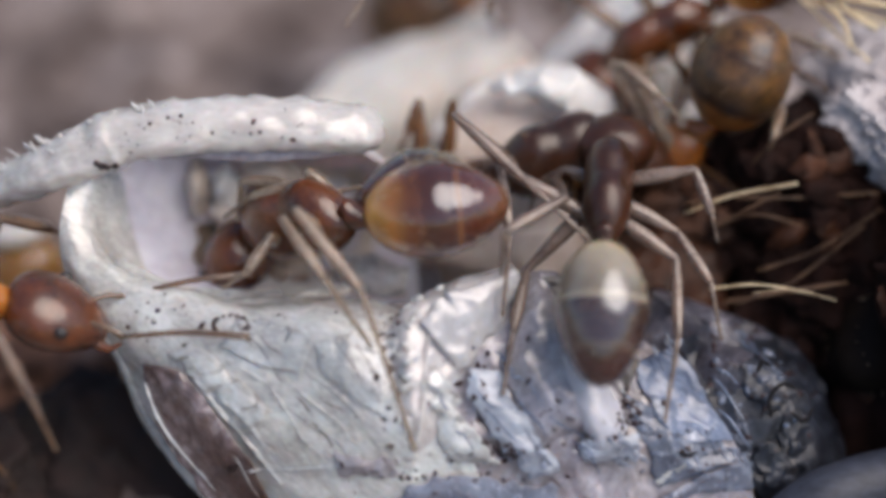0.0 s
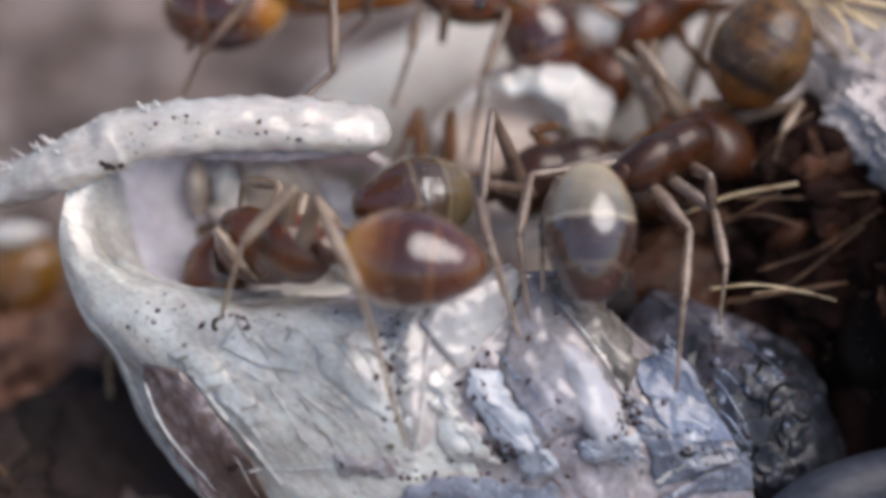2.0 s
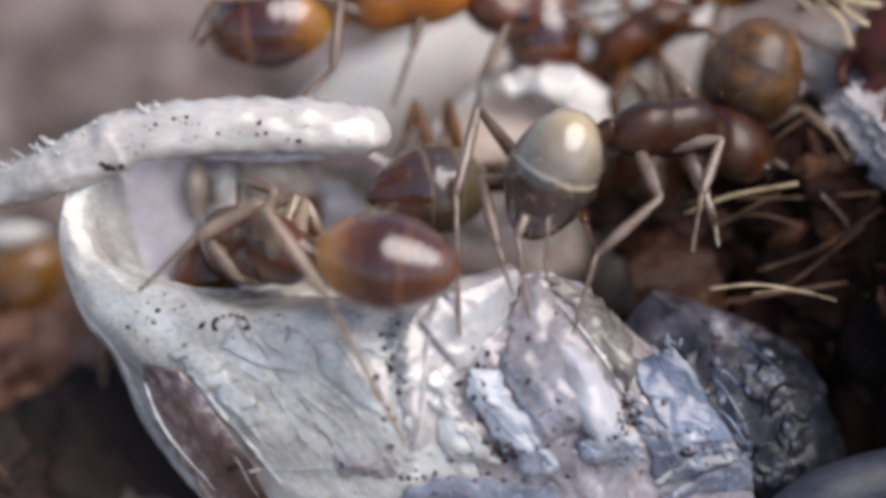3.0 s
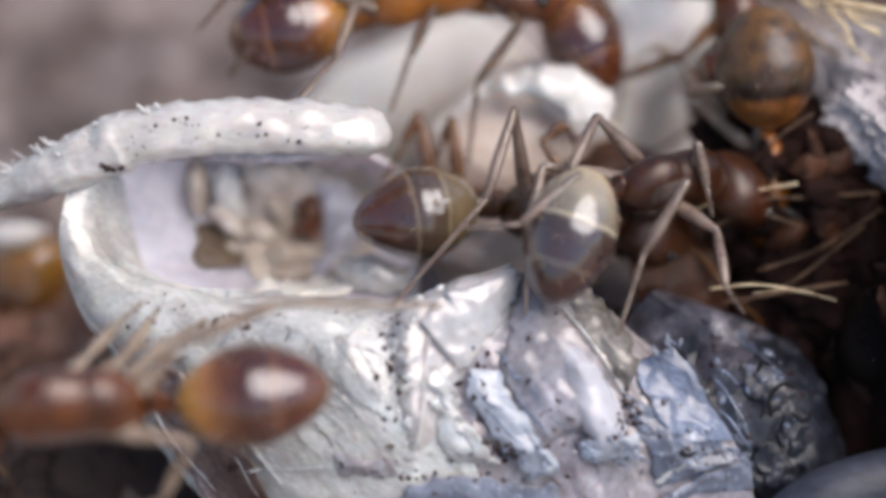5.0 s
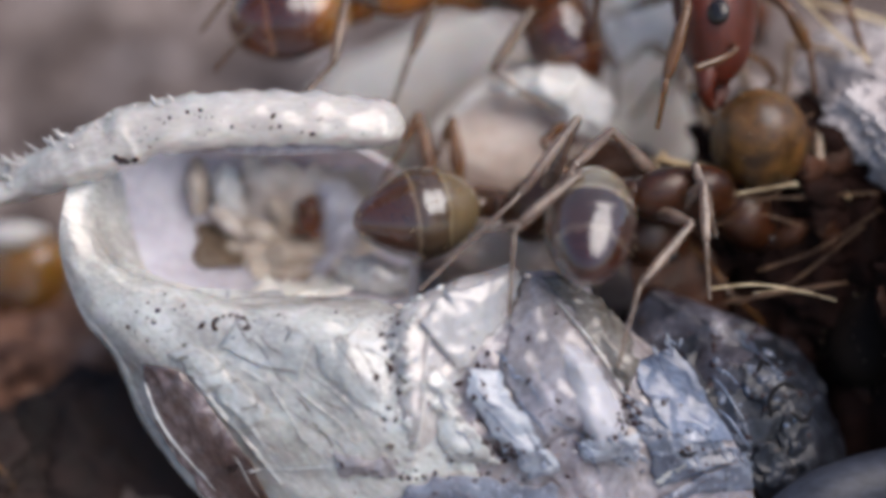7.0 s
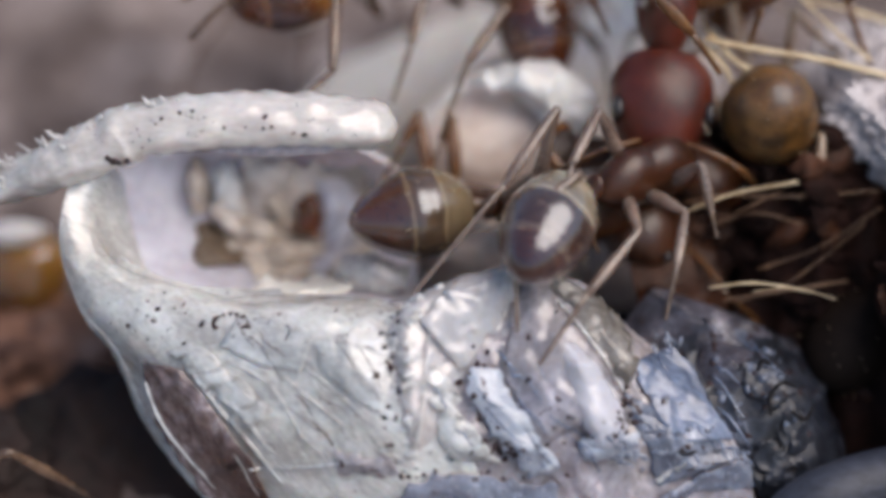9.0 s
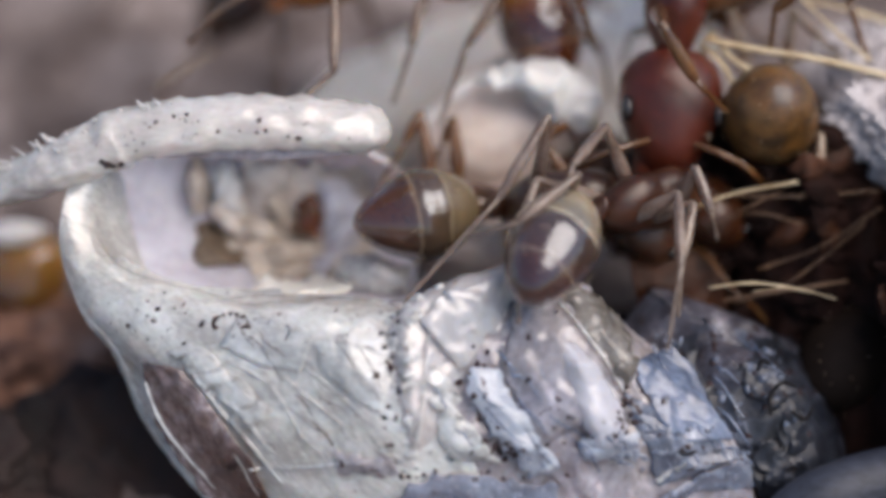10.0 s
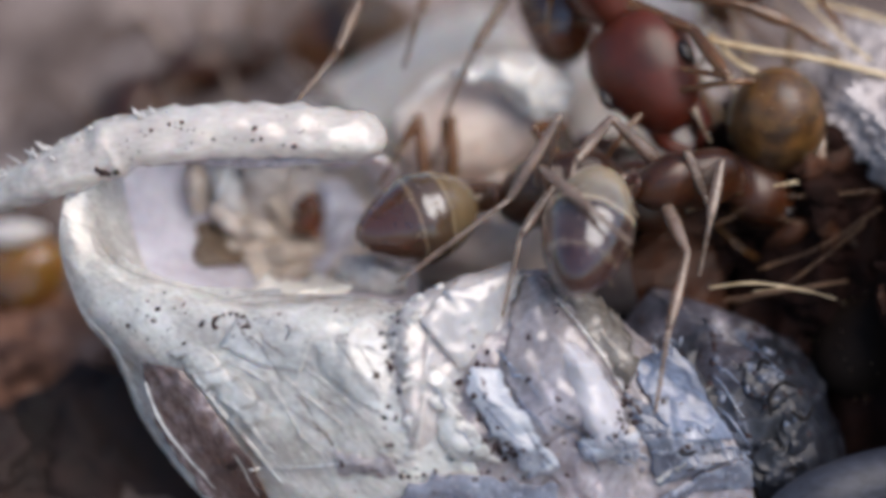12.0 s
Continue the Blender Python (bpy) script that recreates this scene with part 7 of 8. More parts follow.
# the ant that enters and climbs over the limb
ant("orange-brown ant with a dark gaster climbing over the limb", [
    (0, V(-4.866, -0.507, 0.5), (0.98, 0.05, 0.0), (-0.1, 0.7, 0.7)),
    (0.1, V(-4.534, -0.606, 0.6), (0.9, 0.35, 0.0), (-0.1, 0.7, 0.7)),
    (0.2, V(-4.269, -0.475, 0.6), (0.75, 0.6, 0.0), (-0.3, 0.5, 0.75)),
    (0.3, V(-4.139, -0.269, 0.6), (0.7, 0.7, 0.0), (-0.3, 0.5, 0.75)),
    (0.4, V(-3.991, 0.085, 0.5), (0.65, 0.75, 0.0), (-0.3, 0.5, 0.75)),
    (0.5, V(-3.900, 0.565, 0.1), (0.6, 0.8, 0.0), (-0.3, 0.5, 0.75)),
    (0.6, V(-3.865, 1.110, -0.4), (0.7, 0.7, 0.0), (-0.3, 0.5, 0.75)),
    (0.7, V(-3.806, 1.402, -0.8), (0.8, 0.55, 0.0), (-0.3, 0.5, 0.75)),
    (0.8, V(-3.493, 1.367, -0.95), (0.95, 0.3, 0.0), (-0.1, 0.7, 0.7)),
    (0.9, V(-3.334, 1.413, -0.95), (0.95, 0.3, 0.0), (-0.1, 0.7, 0.7)),
    (1, V(-3.152, 1.435, -0.95), (0.95, 0.3, 0.0), (-0.1, 0.7, 0.7)),
    (1.1, V(-2.925, 1.549, -0.95), (0.95, 0.3, 0.0), (-0.1, 0.7, 0.7)),
    (1.2, V(-2.425, 1.685, -0.95), (0.97, 0.2, 0.0), (-0.1, 0.7, 0.7)),
    (1.3, V(-2.062, 1.753, -0.95), (0.97, 0.15, 0.0), (-0.1, 0.7, 0.7)),
    (1.5, V(-1.721, 1.821, -0.95), (0.97, 0.1, 0.0), (-0.1, 0.7, 0.7)),
    (2, V(-1.744, 1.958, -0.95), (0.97, 0.1, 0.0), (-0.1, 0.7, 0.7)),
    (2.5, V(-1.608, 2.321, -0.95), (0.97, 0.1, 0.0), (-0.1, 0.7, 0.7)),
    (3, V(-1.390, 1.812, -0.95), (0.97, 0.12, 0.0), (-0.1, 0.7, 0.7)),
    (3.2, V(-1.381, 1.812, -0.95), (0.97, 0.12, 0.0), (-0.1, 0.7, 0.7)),
    (4.8, V(-1.244, 1.776, -0.95), (0.96, 0.2, 0.0), (-0.1, 0.7, 0.7)),
    (5, V(-1.235, 1.776, -0.95), (0.96, 0.2, 0.0), (-0.1, 0.7, 0.7)),
    (5.5, V(-1.335, 1.889, -0.95), (0.97, 0.12, 0.0), (-0.1, 0.7, 0.7)),
    (6, V(-1.308, 1.967, -0.95), (0.97, 0.1, 0.0), (-0.1, 0.7, 0.7)),
    (6.5, V(-1.290, 2.321, -0.95), (0.97, 0.1, 0.0), (-0.1, 0.7, 0.7)),
    (7, V(-1.235, 1.876, -0.95), (0.96, 0.18, 0.0), (-0.1, 0.7, 0.7)),
    (7.2, V(-1.235, 1.889, -0.95), (0.96, 0.18, 0.0), (-0.1, 0.7, 0.7)),
    (8.8, V(-1.222, 1.949, -0.95), (0.96, 0.15, 0.0), (-0.1, 0.7, 0.7)),
    (9.2, V(-1.290, 2.366, -0.95), (0.96, 0.15, 0.0), (-0.1, 0.7, 0.7)),
    (10.5, V(-1.017, 2.911, -0.95), (0.9, 0.4, 0.0), (-0.1, 0.7, 0.7)),
    (12, V(-0.382, 3.456, -0.95), (0.9, 0.4, 0.0), (-0.1, 0.7, 0.7))],
    G_RED, AMBER, head=BROWN, legs=[
        (2, -1, [
            (0, 0),
            (0.1, -22),
            (0.2, 1.3),
            (0.3, 21.9),
            (0.4, -2.6),
            (0.5, -21.8),
            (0.6, 3.8),
            (0.7, 21.5),
            (0.8, -5.1),
            (0.9, -21.2),
            (1, 6.3),
            (1.1, 20.9),
            (1.2, -7.6),
            (1.3, -20.4),
            (1.4, 8.7),
            (1.5, 19.9),
            (1.6, -9.9),
            (2.2, V(-1.670, 2.238, -0.6), V(-1.827, 1.925, -0.6), V(-2.172, 1.441, -0.7)),
            (3, V(-1.581, 2.238, -0.6), V(-1.715, 1.970, -0.6), V(-2.037, 1.575, -0.7)),
            (5, V(-1.626, 2.238, -0.6), V(-1.782, 2.014, -0.6), V(-2.037, 1.620, -0.7)),
            (7, V(-1.581, 2.238, -0.6), V(-1.715, 2.014, -0.6), V(-1.993, 1.620, -0.7)),
            (9.5, V(-1.626, 2.282, -0.6), V(-1.804, 2.193, -0.6), V(-2.082, 2.069, -0.7)),
            (12, V(-1.626, 2.505, -0.6), V(-1.804, 2.371, -0.6), V(-2.082, 2.248, -0.7))]),
        (1, -1, [
            (0, 0),
            (0.1, 22),
            (0.2, -1.3),
            (0.3, -21.9),
            (0.4, 2.6),
            (0.5, 21.8),
            (0.6, -3.8),
            (0.7, -21.5),
            (0.8, 5.1),
            (0.9, 21.2),
            (1, -6.3),
            (1.1, -20.9),
            (1.2, 7.6),
            (1.3, 20.4),
            (1.4, -8.7),
            (1.5, -19.9),
            (1.6, 9.9),
            (2.2, V(-0.604, 2.395, -0.8), V(-0.652, 2.270, -0.9), V(-0.747, 2.144, -1)),
            (12, V(-0.604, 2.395, -0.8), V(-0.652, 2.270, -0.9), V(-0.747, 2.144, -1))]),
        (0, -1, [
            (0, 0),
            (0.1, -22),
            (0.2, 1.3),
            (0.3, 21.9),
            (0.4, -2.6),
            (0.5, -21.8),
            (0.6, 3.8),
            (0.7, 21.5),
            (0.8, -5.1),
            (0.9, -21.2),
            (1, 6.3),
            (1.1, 20.9),
            (1.2, -7.6),
            (1.3, -20.4),
            (1.4, 8.7),
            (1.5, 19.9),
            (1.6, -9.9),
            (2.2, V(0.072, 2.395, -0.8), V(0.027, 2.270, -0.9), V(-0.064, 2.144, -1)),
            (12, V(0.072, 2.395, -0.8), V(0.027, 2.270, -0.9), V(-0.064, 2.144, -1))]),
        (2, 1, [
            (0, 0),
            (0.1, 22),
            (0.2, -1.3),
            (0.3, -21.9),
            (0.4, 2.6),
            (0.5, 21.8),
            (0.6, -3.8),
            (0.7, -21.5),
            (0.8, 5.1),
            (0.9, 21.2),
            (1, -6.3),
            (1.1, -20.9),
            (1.2, 7.6),
            (1.3, 20.4),
            (1.4, -8.7),
            (1.5, -19.9),
            (1.6, 9.9),
            (2.2, V(-1.535, 2.441, -1.2), V(-1.603, 2.335, -1.5), V(-1.720, 2.226, -1.8)),
            (12, V(-1.535, 2.441, -1.2), V(-1.603, 2.335, -1.5), V(-1.720, 2.226, -1.8))]),
        (1, 1, [
            (0, 0),
            (0.1, -22),
            (0.2, 1.3),
            (0.3, 21.9),
            (0.4, -2.6),
            (0.5, -21.8),
            (0.6, 3.8),
            (0.7, 21.5),
            (0.8, -5.1),
            (0.9, -21.2),
            (1, 6.3),
            (1.1, 20.9),
            (1.2, -7.6),
            (1.3, -20.4),
            (1.4, 8.7),
            (1.5, 19.9),
            (1.6, -9.9),
            (2.2, V(-0.754, 2.441, -1.2), V(-0.811, 2.335, -1.5), V(-0.917, 2.226, -1.8)),
            (12, V(-0.754, 2.441, -1.2), V(-0.811, 2.335, -1.5), V(-0.917, 2.226, -1.8))]),
        (0, 1, [
            (0, 0),
            (0.1, 22),
            (0.2, -1.3),
            (0.3, -21.9),
            (0.4, 2.6),
            (0.5, 21.8),
            (0.6, -3.8),
            (0.7, -21.5),
            (0.8, 5.1),
            (0.9, 21.2),
            (1, -6.3),
            (1.1, -20.9),
            (1.2, 7.6),
            (1.3, 20.4),
            (1.4, -8.7),
            (1.5, -19.9),
            (1.6, 9.9),
            (2.2, V(-0.018, 2.441, -1.2), V(-0.065, 2.335, -1.5), V(-0.161, 2.226, -1.8)),
            (12, V(-0.018, 2.441, -1.2), V(-0.065, 2.335, -1.5), V(-0.161, 2.226, -1.8))])], antennae=((0.28, 0.1, 0.05), (0.85, 0.12, 0.45)))
# red-headed ant that comes in over the stone
ant("large red-headed ant with black eyes above the debris clump", [
    (0.0, V(5.009, 2.698, -0.7), (-0.9, -0.3, 0.2), (-0.2, 0.6, 0.8)), (2.5, V(4.381, 2.159, -0.7), (-0.9, -0.3, 0.2), (-0.2, 0.6, 0.8)),
    (3.0, V(3.8, 1.85, -0.6), (-0.8, -0.5, 0.2), (-0.2, 0.6, 0.8)), (3.2, V(3.75, 1.65, -0.6), (-0.7, -0.6, 0.2), (-0.2, 0.6, 0.8)),
    (4.0, V(4.381, 1.89, -0.7), (-0.85, -0.45, 0.2), (-0.2, 0.6, 0.8)), (5.5, V(4.092, 1.791, -0.6), (-0.8, -0.5, 0.2), (-0.2, 0.6, 0.8)),
    (6.0, V(3.265, 1.568, -0.6), (-0.3, -0.9, 0.2), (0.5, 0.3, 0.8)), (6.2, V(2.6, 1.7, -0.5), (0.05, -0.97, 0.2), (0.85, 0.1, 0.5)), (6.5, V(2.151, 1.92, -0.5), (0.2, -0.95, 0.2), (0.9, 0.15, 0.4)),
    (7.0, V(2.16, 1.95, -0.5), (0.2, -0.95, 0.2), (0.9, 0.15, 0.4)), (7.2, V(2.151, 1.95, -0.5), (0.2, -0.95, 0.2), (0.9, 0.15, 0.4)),
    (8.8, V(1.582, 1.649, -0.5), (-0.05, -0.95, 0.25), (0.3, 0.25, 0.9)), (9.0, V(1.725, 1.227, -0.5), (-0.05, -0.97, 0.2), (0.1, 0.25, 0.95)),
    (9.5, V(1.827, 1.249, -0.5), (-0.05, -0.97, 0.2), (0.1, 0.25, 0.95)), (10.0, V(1.796, 1.227, -0.5), (-0.05, -0.97, 0.2), (0.1, 0.25, 0.95)),
    (10.5, V(1.627, 1.405, -0.5), (0.35, -0.9, 0.2), (0.75, 0.3, 0.55)), (11.0, V(1.427, 1.79, -0.5), (0.35, -0.9, 0.2), (0.75, 0.3, 0.55)),
    (11.5, V(1.627, 1.93, -0.5), (0.2, -0.95, 0.2), (0.1, 0.3, 0.9)), (12.0, V(1.53, 1.5, -0.5), (0.45, -0.85, 0.2), (-0.4, 0.3, 0.8))],
    G_RED, RED, size=1.25, jaw=1.9, head_pitch=-5, by_head=True, eye_size=1.5, legmat=AMBERLEG, antennae=((0.12, 0.3, 0.1), (0.1, 0.2, -0.2)), legs=[
        (0, -1, [
            (0, V(3.972, 1.652, 0), V(3.755, 1.218, 0), V(3.730, 0.832, -0.1)),
            (5.5, V(3.365, 1.652, 0), V(3.105, 1.218, 0), V(3.077, 0.832, -0.1)),
            (6.5, V(1.717, 1.782, 0), V(1.414, 1.479, 0), V(1.421, 1.137, -0.1)),
            (7, V(1.869, 1.869, 0), V(1.587, 0.880, 0), V(1.551, 0.375, -0.1)),
            (7.2, V(1.869, 1.869, 0), V(1.587, 0.880, 0), V(1.551, 0.375, -0.1)),
            (8.8, V(1.587, 1.956, 0), V(1.934, 1.652, 0), V(2.118, 1.399, -0.1)),
            (9.5, V(1.587, 1.869, 0), V(1.934, 1.479, 0), V(2.161, 1.181, -0.1)),
            (10, V(1.674, 1.739, 0), V(1.977, 1.218, 0), V(2.140, 1.094, -0.1)),
            (10.5, V(1.500, 1.262, 0), V(1.804, 0.785, 0), V(2.096, 0.440, -0.1)),
            (11, V(1.804, 1.479, 0), V(2.107, 0.958, 0), V(2.205, 0.745, -0.1)),
            (11.5, V(1.869, 1.825, 0), V(1.999, 1.305, 0), V(1.987, 0.919, -0.1)),
            (12, V(2.367, 1.522, 0), V(2.194, 1.305, 0), V(1.987, 1.355, -0.1))]),
        (0, 1, [
            (0, V(4.493, 1.685, -0.4), V(4.293, 1.249, -0.5), V(4.270, 0.853, -0.6)),
            (5.5, V(3.786, 1.685, -0.4), V(3.627, 1.427, -0.5), V(3.555, 1.076, -0.6)),
            (6.5, V(2.636, 1.906, -0.4), V(2.782, 1.693, -0.5), V(2.885, 1.344, -0.6)),
            (7.2, V(2.680, 1.906, -0.4), V(2.827, 1.693, -0.5), V(2.930, 1.389, -0.6)),
            (9, V(2.415, 2.039, -0.4), V(2.249, 1.693, -0.5), V(2.349, 1.389, -0.6)),
            (12, V(2.503, 1.862, -0.4), V(2.916, 1.693, -0.5), V(3.198, 1.478, -0.6))]),
        (1, -1, [
            (0, V(4.071, 2.316, -0.5), V(3.912, 2.059, -0.6), V(3.860, 1.718, -0.8)),
            (5.5, V(3.182, 2.316, -0.5), V(3.019, 2.059, -0.6), V(2.958, 1.718, -0.8)),
            (6.5, V(1.316, 2.316, -0.5), V(1.233, 2.059, -0.6), V(1.200, 1.718, -0.8)),
            (9, V(1.227, 2.227, -0.5), V(1.188, 1.925, -0.6), V(1.380, 1.583, -0.8)),
            (12, V(0.960, 2.227, -0.5), V(0.786, 1.880, -0.6), V(0.816, 1.493, -0.8))]),
        (1, 1, [
            (0, V(4.960, 2.316, -0.5), V(4.806, 2.059, -0.6), V(4.739, 1.710, -0.7)),
            (5.5, V(4.071, 2.316, -0.5), V(3.912, 2.059, -0.6), V(3.842, 1.710, -0.7)),
            (6.5, V(3.093, 2.227, -0.5), V(3.198, 1.925, -0.6), V(3.393, 1.441, -0.7)),
            (12, V(3.093, 2.227, -0.5), V(3.198, 1.925, -0.6), V(3.393, 1.441, -0.7))])])
# amber ant that leans over the golden one
ant("amber-brown ant leaning down behind the golden one", [
    (0, V(2.681, 2.292, -1.1), (-0.8, -0.5, -0.2), (0.2, 0.6, 0.75)),
    (1, V(2.589, 2.338, -1.1), (-0.8, -0.5, -0.2), (0.2, 0.6, 0.75)),
    (1.5, V(2.635, 2.521, -1.1), (-0.7, -0.6, -0.2), (0.2, 0.6, 0.75)),
    (2.5, V(2.543, 2.566, -1.1), (-0.7, -0.6, -0.2), (0.2, 0.6, 0.75)),
    (3, V(2.498, 2.338, -1.1), (-0.75, -0.55, -0.2), (0.2, 0.6, 0.75)),
    (3.2, V(2.498, 2.338, -1.1), (-0.75, -0.55, -0.2), (0.2, 0.6, 0.75)),
    (4.8, V(2.406, 3.115, -1.1), (-0.05, -0.97, -0.2), (0.2, 0.6, 0.75)),
    (5.5, V(2.406, 3.115, -1.1), (-0.05, -0.97, -0.2), (0.2, 0.6, 0.75)),
    (6, V(2.315, 3.207, -1.1), (-0.15, -0.95, -0.2), (0.2, 0.6, 0.75)),
    (6.5, V(2.589, 3.527, -1.1), (-0.1, -0.95, -0.2), (0.2, 0.6, 0.75)),
    (12, V(2.589, 3.939, -1.1), (-0.1, -0.95, -0.2), (0.2, 0.6, 0.75))],
    G_RED, REDBROWN, size=0.95, legmat=AMBERLEG)
# ant on the soil at the far side
ant("yellowish ant on the soil, out of focus", [
    (0.0, V(-3.63, -0.308, -2.2), (-0.6, -0.6, -0.4), (0.0, 0.75, 0.65)), (3.2, V(-3.606, -0.308, -2.2), (-0.6, -0.6, -0.4), (0.0, 0.75, 0.65)),
    (5.5, V(-3.557, -0.308, -2.2), (-0.5, -0.7, -0.4), (0.0, 0.75, 0.65)), (12.0, V(-3.606, -0.308, -2.2), (-0.6, -0.6, -0.4), (0.0, 0.75, 0.65))],
    G_YELLOW, AMBER)
# dark ant under the clump's overhang
ant("dark brown ant beside the crusted end of the carcass", [
    (0.0, V(3.466, -0.71, -0.6), (0.6, 0.6, -0.5), (0.0, 0.75, 0.65)), (5.0, V(3.511, -0.666, -0.6), (0.6, 0.6, -0.5), (0.0, 0.75, 0.65)),
    (8.8, V(3.265, -0.71, -0.6), (0.6, 0.6, -0.5), (0.0, 0.75, 0.65)), (10.0, V(3.176, -0.867, -0.6), (0.6, 0.6, -0.5), (0.0, 0.75, 0.65)),
    (12.0, V(3.332, -0.755, -0.6), (0.6, 0.6, -0.5), (0.0, 0.75, 0.65))],
    G_BLACK, DARKBROWN, legmat=DARKBROWN)
# a dark ant that passes low in front
ant("grey-brown ant hurrying past below the husk", [
    (0.0, V(-5.624, 0.18, -0.2), (0.6, -0.75, 0.1), (0.2, 0.5, 0.8)), (8.6, V(-5.624, 0.18, -0.2), (0.6, -0.75, 0.1), (0.2, 0.5, 0.8)),
    (9.0, V(-4.9, -1.0, 0.2), (0.75, -0.6, 0.1), (0.2, 0.5, 0.8)), (9.2, V(-3.434, -1.534, 0.3), (0.85, -0.5, 0.1), (0.2, 0.5, 0.8)),
    (9.35, V(-2.751, -2.388, 0.3), (0.8, -0.6, 0.1), (0.2, 0.5, 0.8)), (9.6, V(-2.067, -4.097, 0.3), (0.6, -0.8, 0.1), (0.2, 0.5, 0.8)),
    (12.0, V(-2.067, -4.31, 0.3), (0.6, -0.8, 0.1), (0.2, 0.5, 0.8))],
    G_DARK, DARKBROWN, stride=(8.6, 9.7))
# ants crossing the soil far behind
ant("orange-brown ant crossing the soil far behind, out of focus", [
    (0.0, V(-9.804, 1.827, -4), (0.97, 0.0, -0.1), (0.0, 0.75, 0.65)), (8.9, V(-9.804, 1.827, -4), (0.97, 0.0, -0.1), (0.0, 0.75, 0.65)),
    (9.2, V(-3.976, 1.749, -4), (0.97, 0.0, -0.1), (0.0, 0.75, 0.65)), (9.5, V(-2.961, 1.697, -4), (0.97, 0.05, -0.1), (0.0, 0.75, 0.65)),
    (9.7, V(-3.768, 1.983, -4), (0.97, 0.25, -0.1), (0.0, 0.75, 0.65)), (10.0, V(-9.284, 2.191, -4), (0.97, 0.1, -0.1), (0.0, 0.75, 0.65)),
    (12.0, V(-9.804, 2.191, -4), (0.97, 0.1, -0.1), (0.0, 0.75, 0.65))],
    G_RED, AMBER, stride=(8.9, 10.0), size=1.25)
ant("yellowish ant behind the shell fragments, out of focus", [
    (0.0, V(-0.171, 2.193, -3.2), (0.9, 0.4, -0.1), (0.0, 0.75, 0.65)), (1.1, V(-0.121, 2.244, -3.2), (0.9, 0.4, -0.1), (0.0, 0.75, 0.65)),
    (1.6, V(0.08, 3.023, -3.2), (0.6, 0.75, -0.1), (0.0, 0.75, 0.65)), (10.2, V(0.08, 3.023, -3.2), (-0.9, -0.35, 0.1), (0.0, 0.75, 0.65)),
    (11.0, V(-0.6, 2.1, -3.2), (-0.9, -0.35, 0.1), (0.0, 0.75, 0.65)), (11.5, V(-0.72, 2.0, -3.2), (-0.9, -0.35, 0.1), (0.0, 0.75, 0.65)),
    (12.0, V(-0.825, 1.916, -3.2), (-0.92, -0.3, 0.1), (0.0, 0.75, 0.65))],
    G_GOLD, AMBERBROWN, stride=(1.0, 1.7), size=1.1)


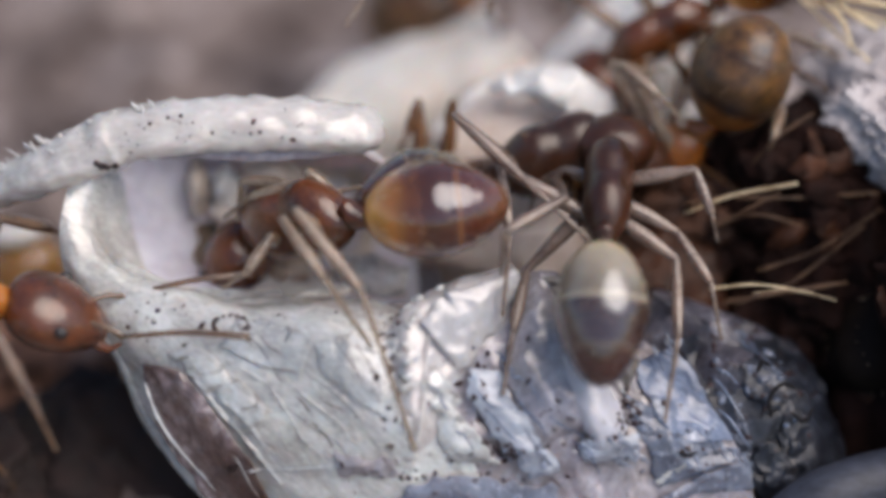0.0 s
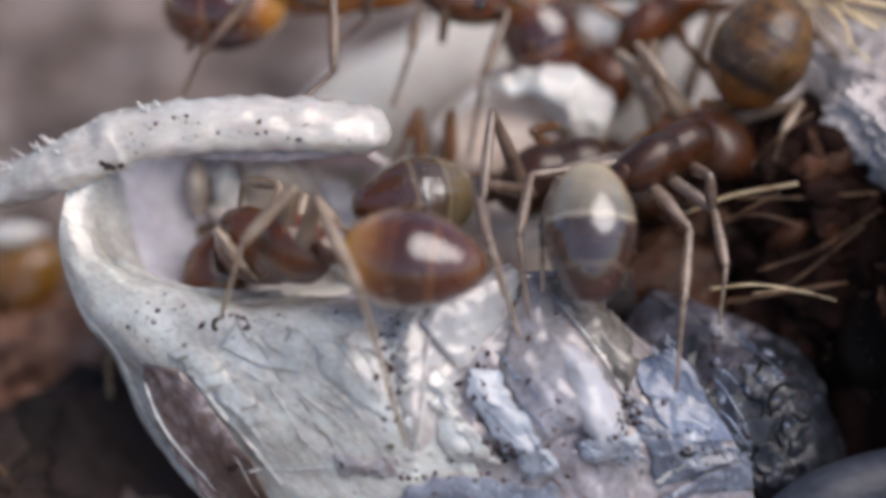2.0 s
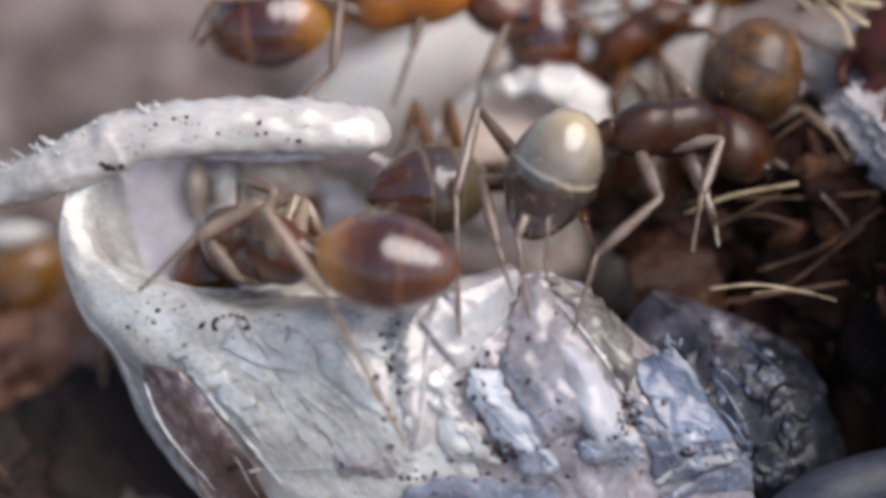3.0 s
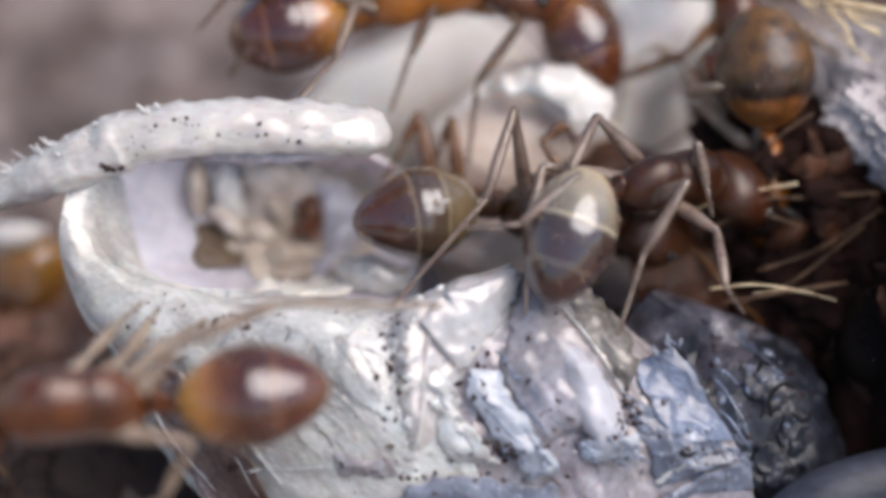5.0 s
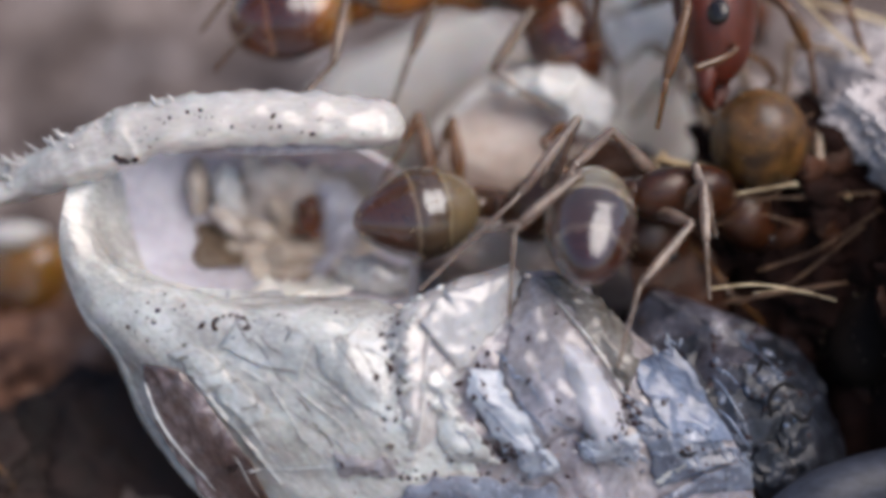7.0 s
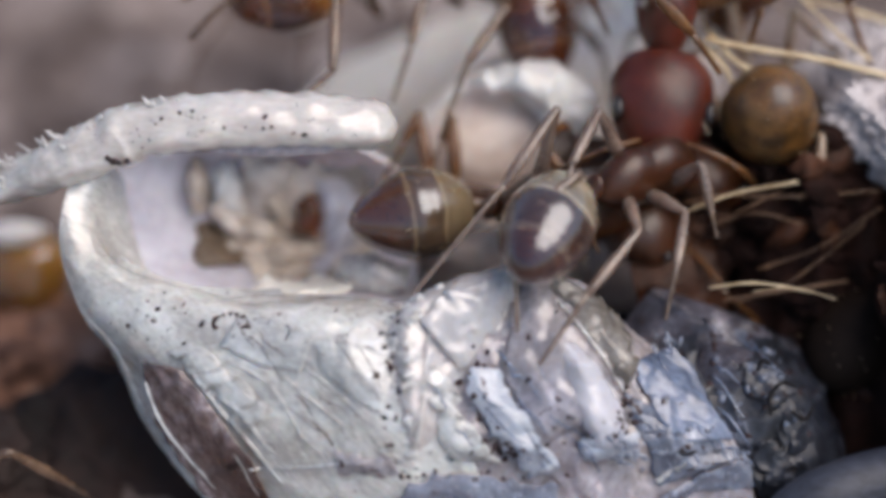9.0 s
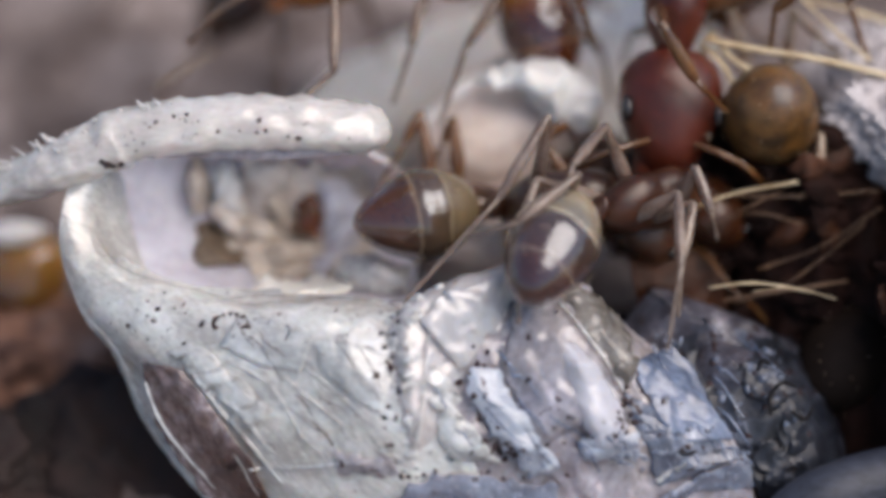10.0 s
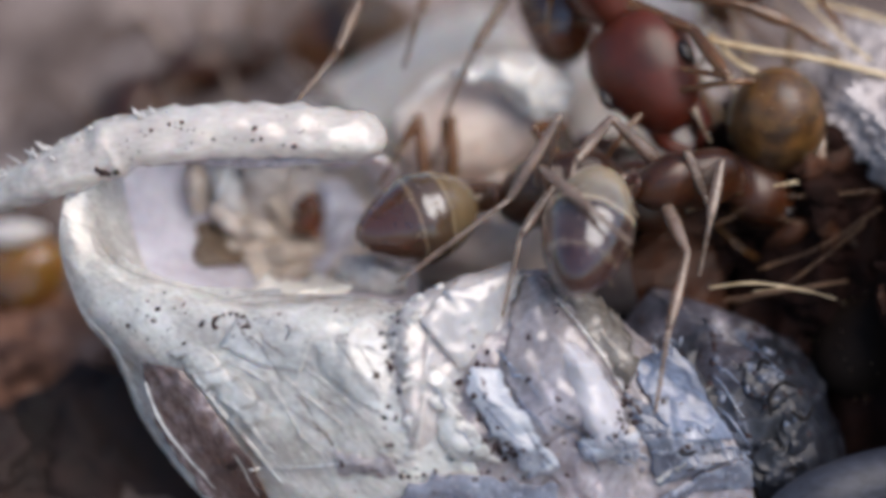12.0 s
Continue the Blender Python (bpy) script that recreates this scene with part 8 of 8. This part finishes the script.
def motions():
    lr = []
    for t, dx, dy, turn in LIMB_ROWS:
        p = V(-3.243, 0.484, -0.1) + W(1, 0, 0) * dx * 0.00000434 + RISE * dy * 0.00000434
        lr.append((t, Matrix.Translation(p) @ Matrix.Rotation(radians(turn), 4, OUT)))
    walk(LIMB, lr)
    for ob in DRAGGED:
        p = ob.location.copy()
        walk(ob, [(t, Matrix.Translation(p + (W(1, 0, 0) * u + RISE * v) * 0.001)) for t, u, v in (
            (0.0, 0.0, 0.0), (7.2, 0.0, 0.0), (8.8, -0.16, 0.02), (9.5, -0.12, 0.05), (10.5, -0.1, 0.03), (11.0, -0.08, 0.08), (11.5, -0.15, 0.08), (12.0, -0.32, 0.1))])
    for ob in STRAWS[:3]:
        p = ob.location.copy()
        walk(ob, [(t, Matrix.Translation(p + W(u, v, 0) * 0.001)) for t, u, v in (
            (0.0, 0.75, 0.3), (5.5, 0.75, 0.25), (6.0, 0.72, -0.1), (6.5, 0.7, -0.24), (7.0, -0.1, -0.24), (7.2, -0.1, -0.22), (8.8, 0.0, 0.0), (12.0, 0.0, 0.0))])
    for ob, rows, made, grip, s, gaster, m0, stride, hold, poses in ANTS:
        walk(ob, poses)
        if len(rows[0]) == 5:
            walk(gaster, [(row[0], stance(row, grip, s)[1]) for row in rows])
        for leg, tibia, tarsus, c, (lf, lt, la), marks, held, i, sd in made:
            times = [0.0]
            if held:
                times = sorted({*[0.25 * k for k in range(int(hold / 0.25) + 1)], *[mark[0] for mark in marks if mark[0] <= hold]})
            turn = [Euler((0, 0, 0)).to_quaternion()] * 3
            ways = [Vector((1, 0, 0))] * 3
            keyed = ([], [], [])
            for t in times:
                m = pose_at(poses, t) if held else m0
                back = m.inverted()
                knee, ankle, foot = [back @ p for p in place_at(marks, t)]
                k = c + (knee - c).normalized() * lf
                an = k + (ankle - k).normalized() * lt
                d = [(k - c).normalized(), (an - k).normalized(), (foot - an).normalized()]
                turn = [w.rotation_difference(x) @ q for w, x, q in zip(ways, d, turn)]
                ways = d
                f, ti, ta = [Matrix.Translation(at) @ q.to_matrix().to_4x4() for at, q in zip((c, k, an), turn)]
                for rows_of, x in zip(keyed, (f, f.inverted() @ ti, f.inverted() @ ta)):
                    rows_of.append((t, x))
            if held and len(times) > 1:
                for part_of, rows_of in zip((leg, tibia, tarsus), keyed):
                    if stride and part_of is leg:
                        continue
                    walk(part_of, rows_of)
            else:
                for part_of, rows_of in zip((leg, tibia, tarsus), keyed):
                    part_of.matrix_basis = rows_of[0][1]
            if stride:
                lead = keyed[0] if held else []
                rest = keyed[0][-1][1]
                t = hold + 0.1 if held else 0.0
                while t <= 12.001:
                    on = stride[0] <= t <= stride[1]
                    a = math.sin(t * 16 + (0 if (i + (sd > 0)) % 2 else math.pi)) * (22 if on else 0)
                    lead.append((t, Matrix.Translation(c) @ Matrix.Rotation(radians(a), 4, "Z") @ Matrix.Translation(-c) @ rest))
                    t += 0.1 if stride[0] - 0.2 <= t <= stride[1] + 0.1 else 0.5
                walk(leg, lead)


motions()
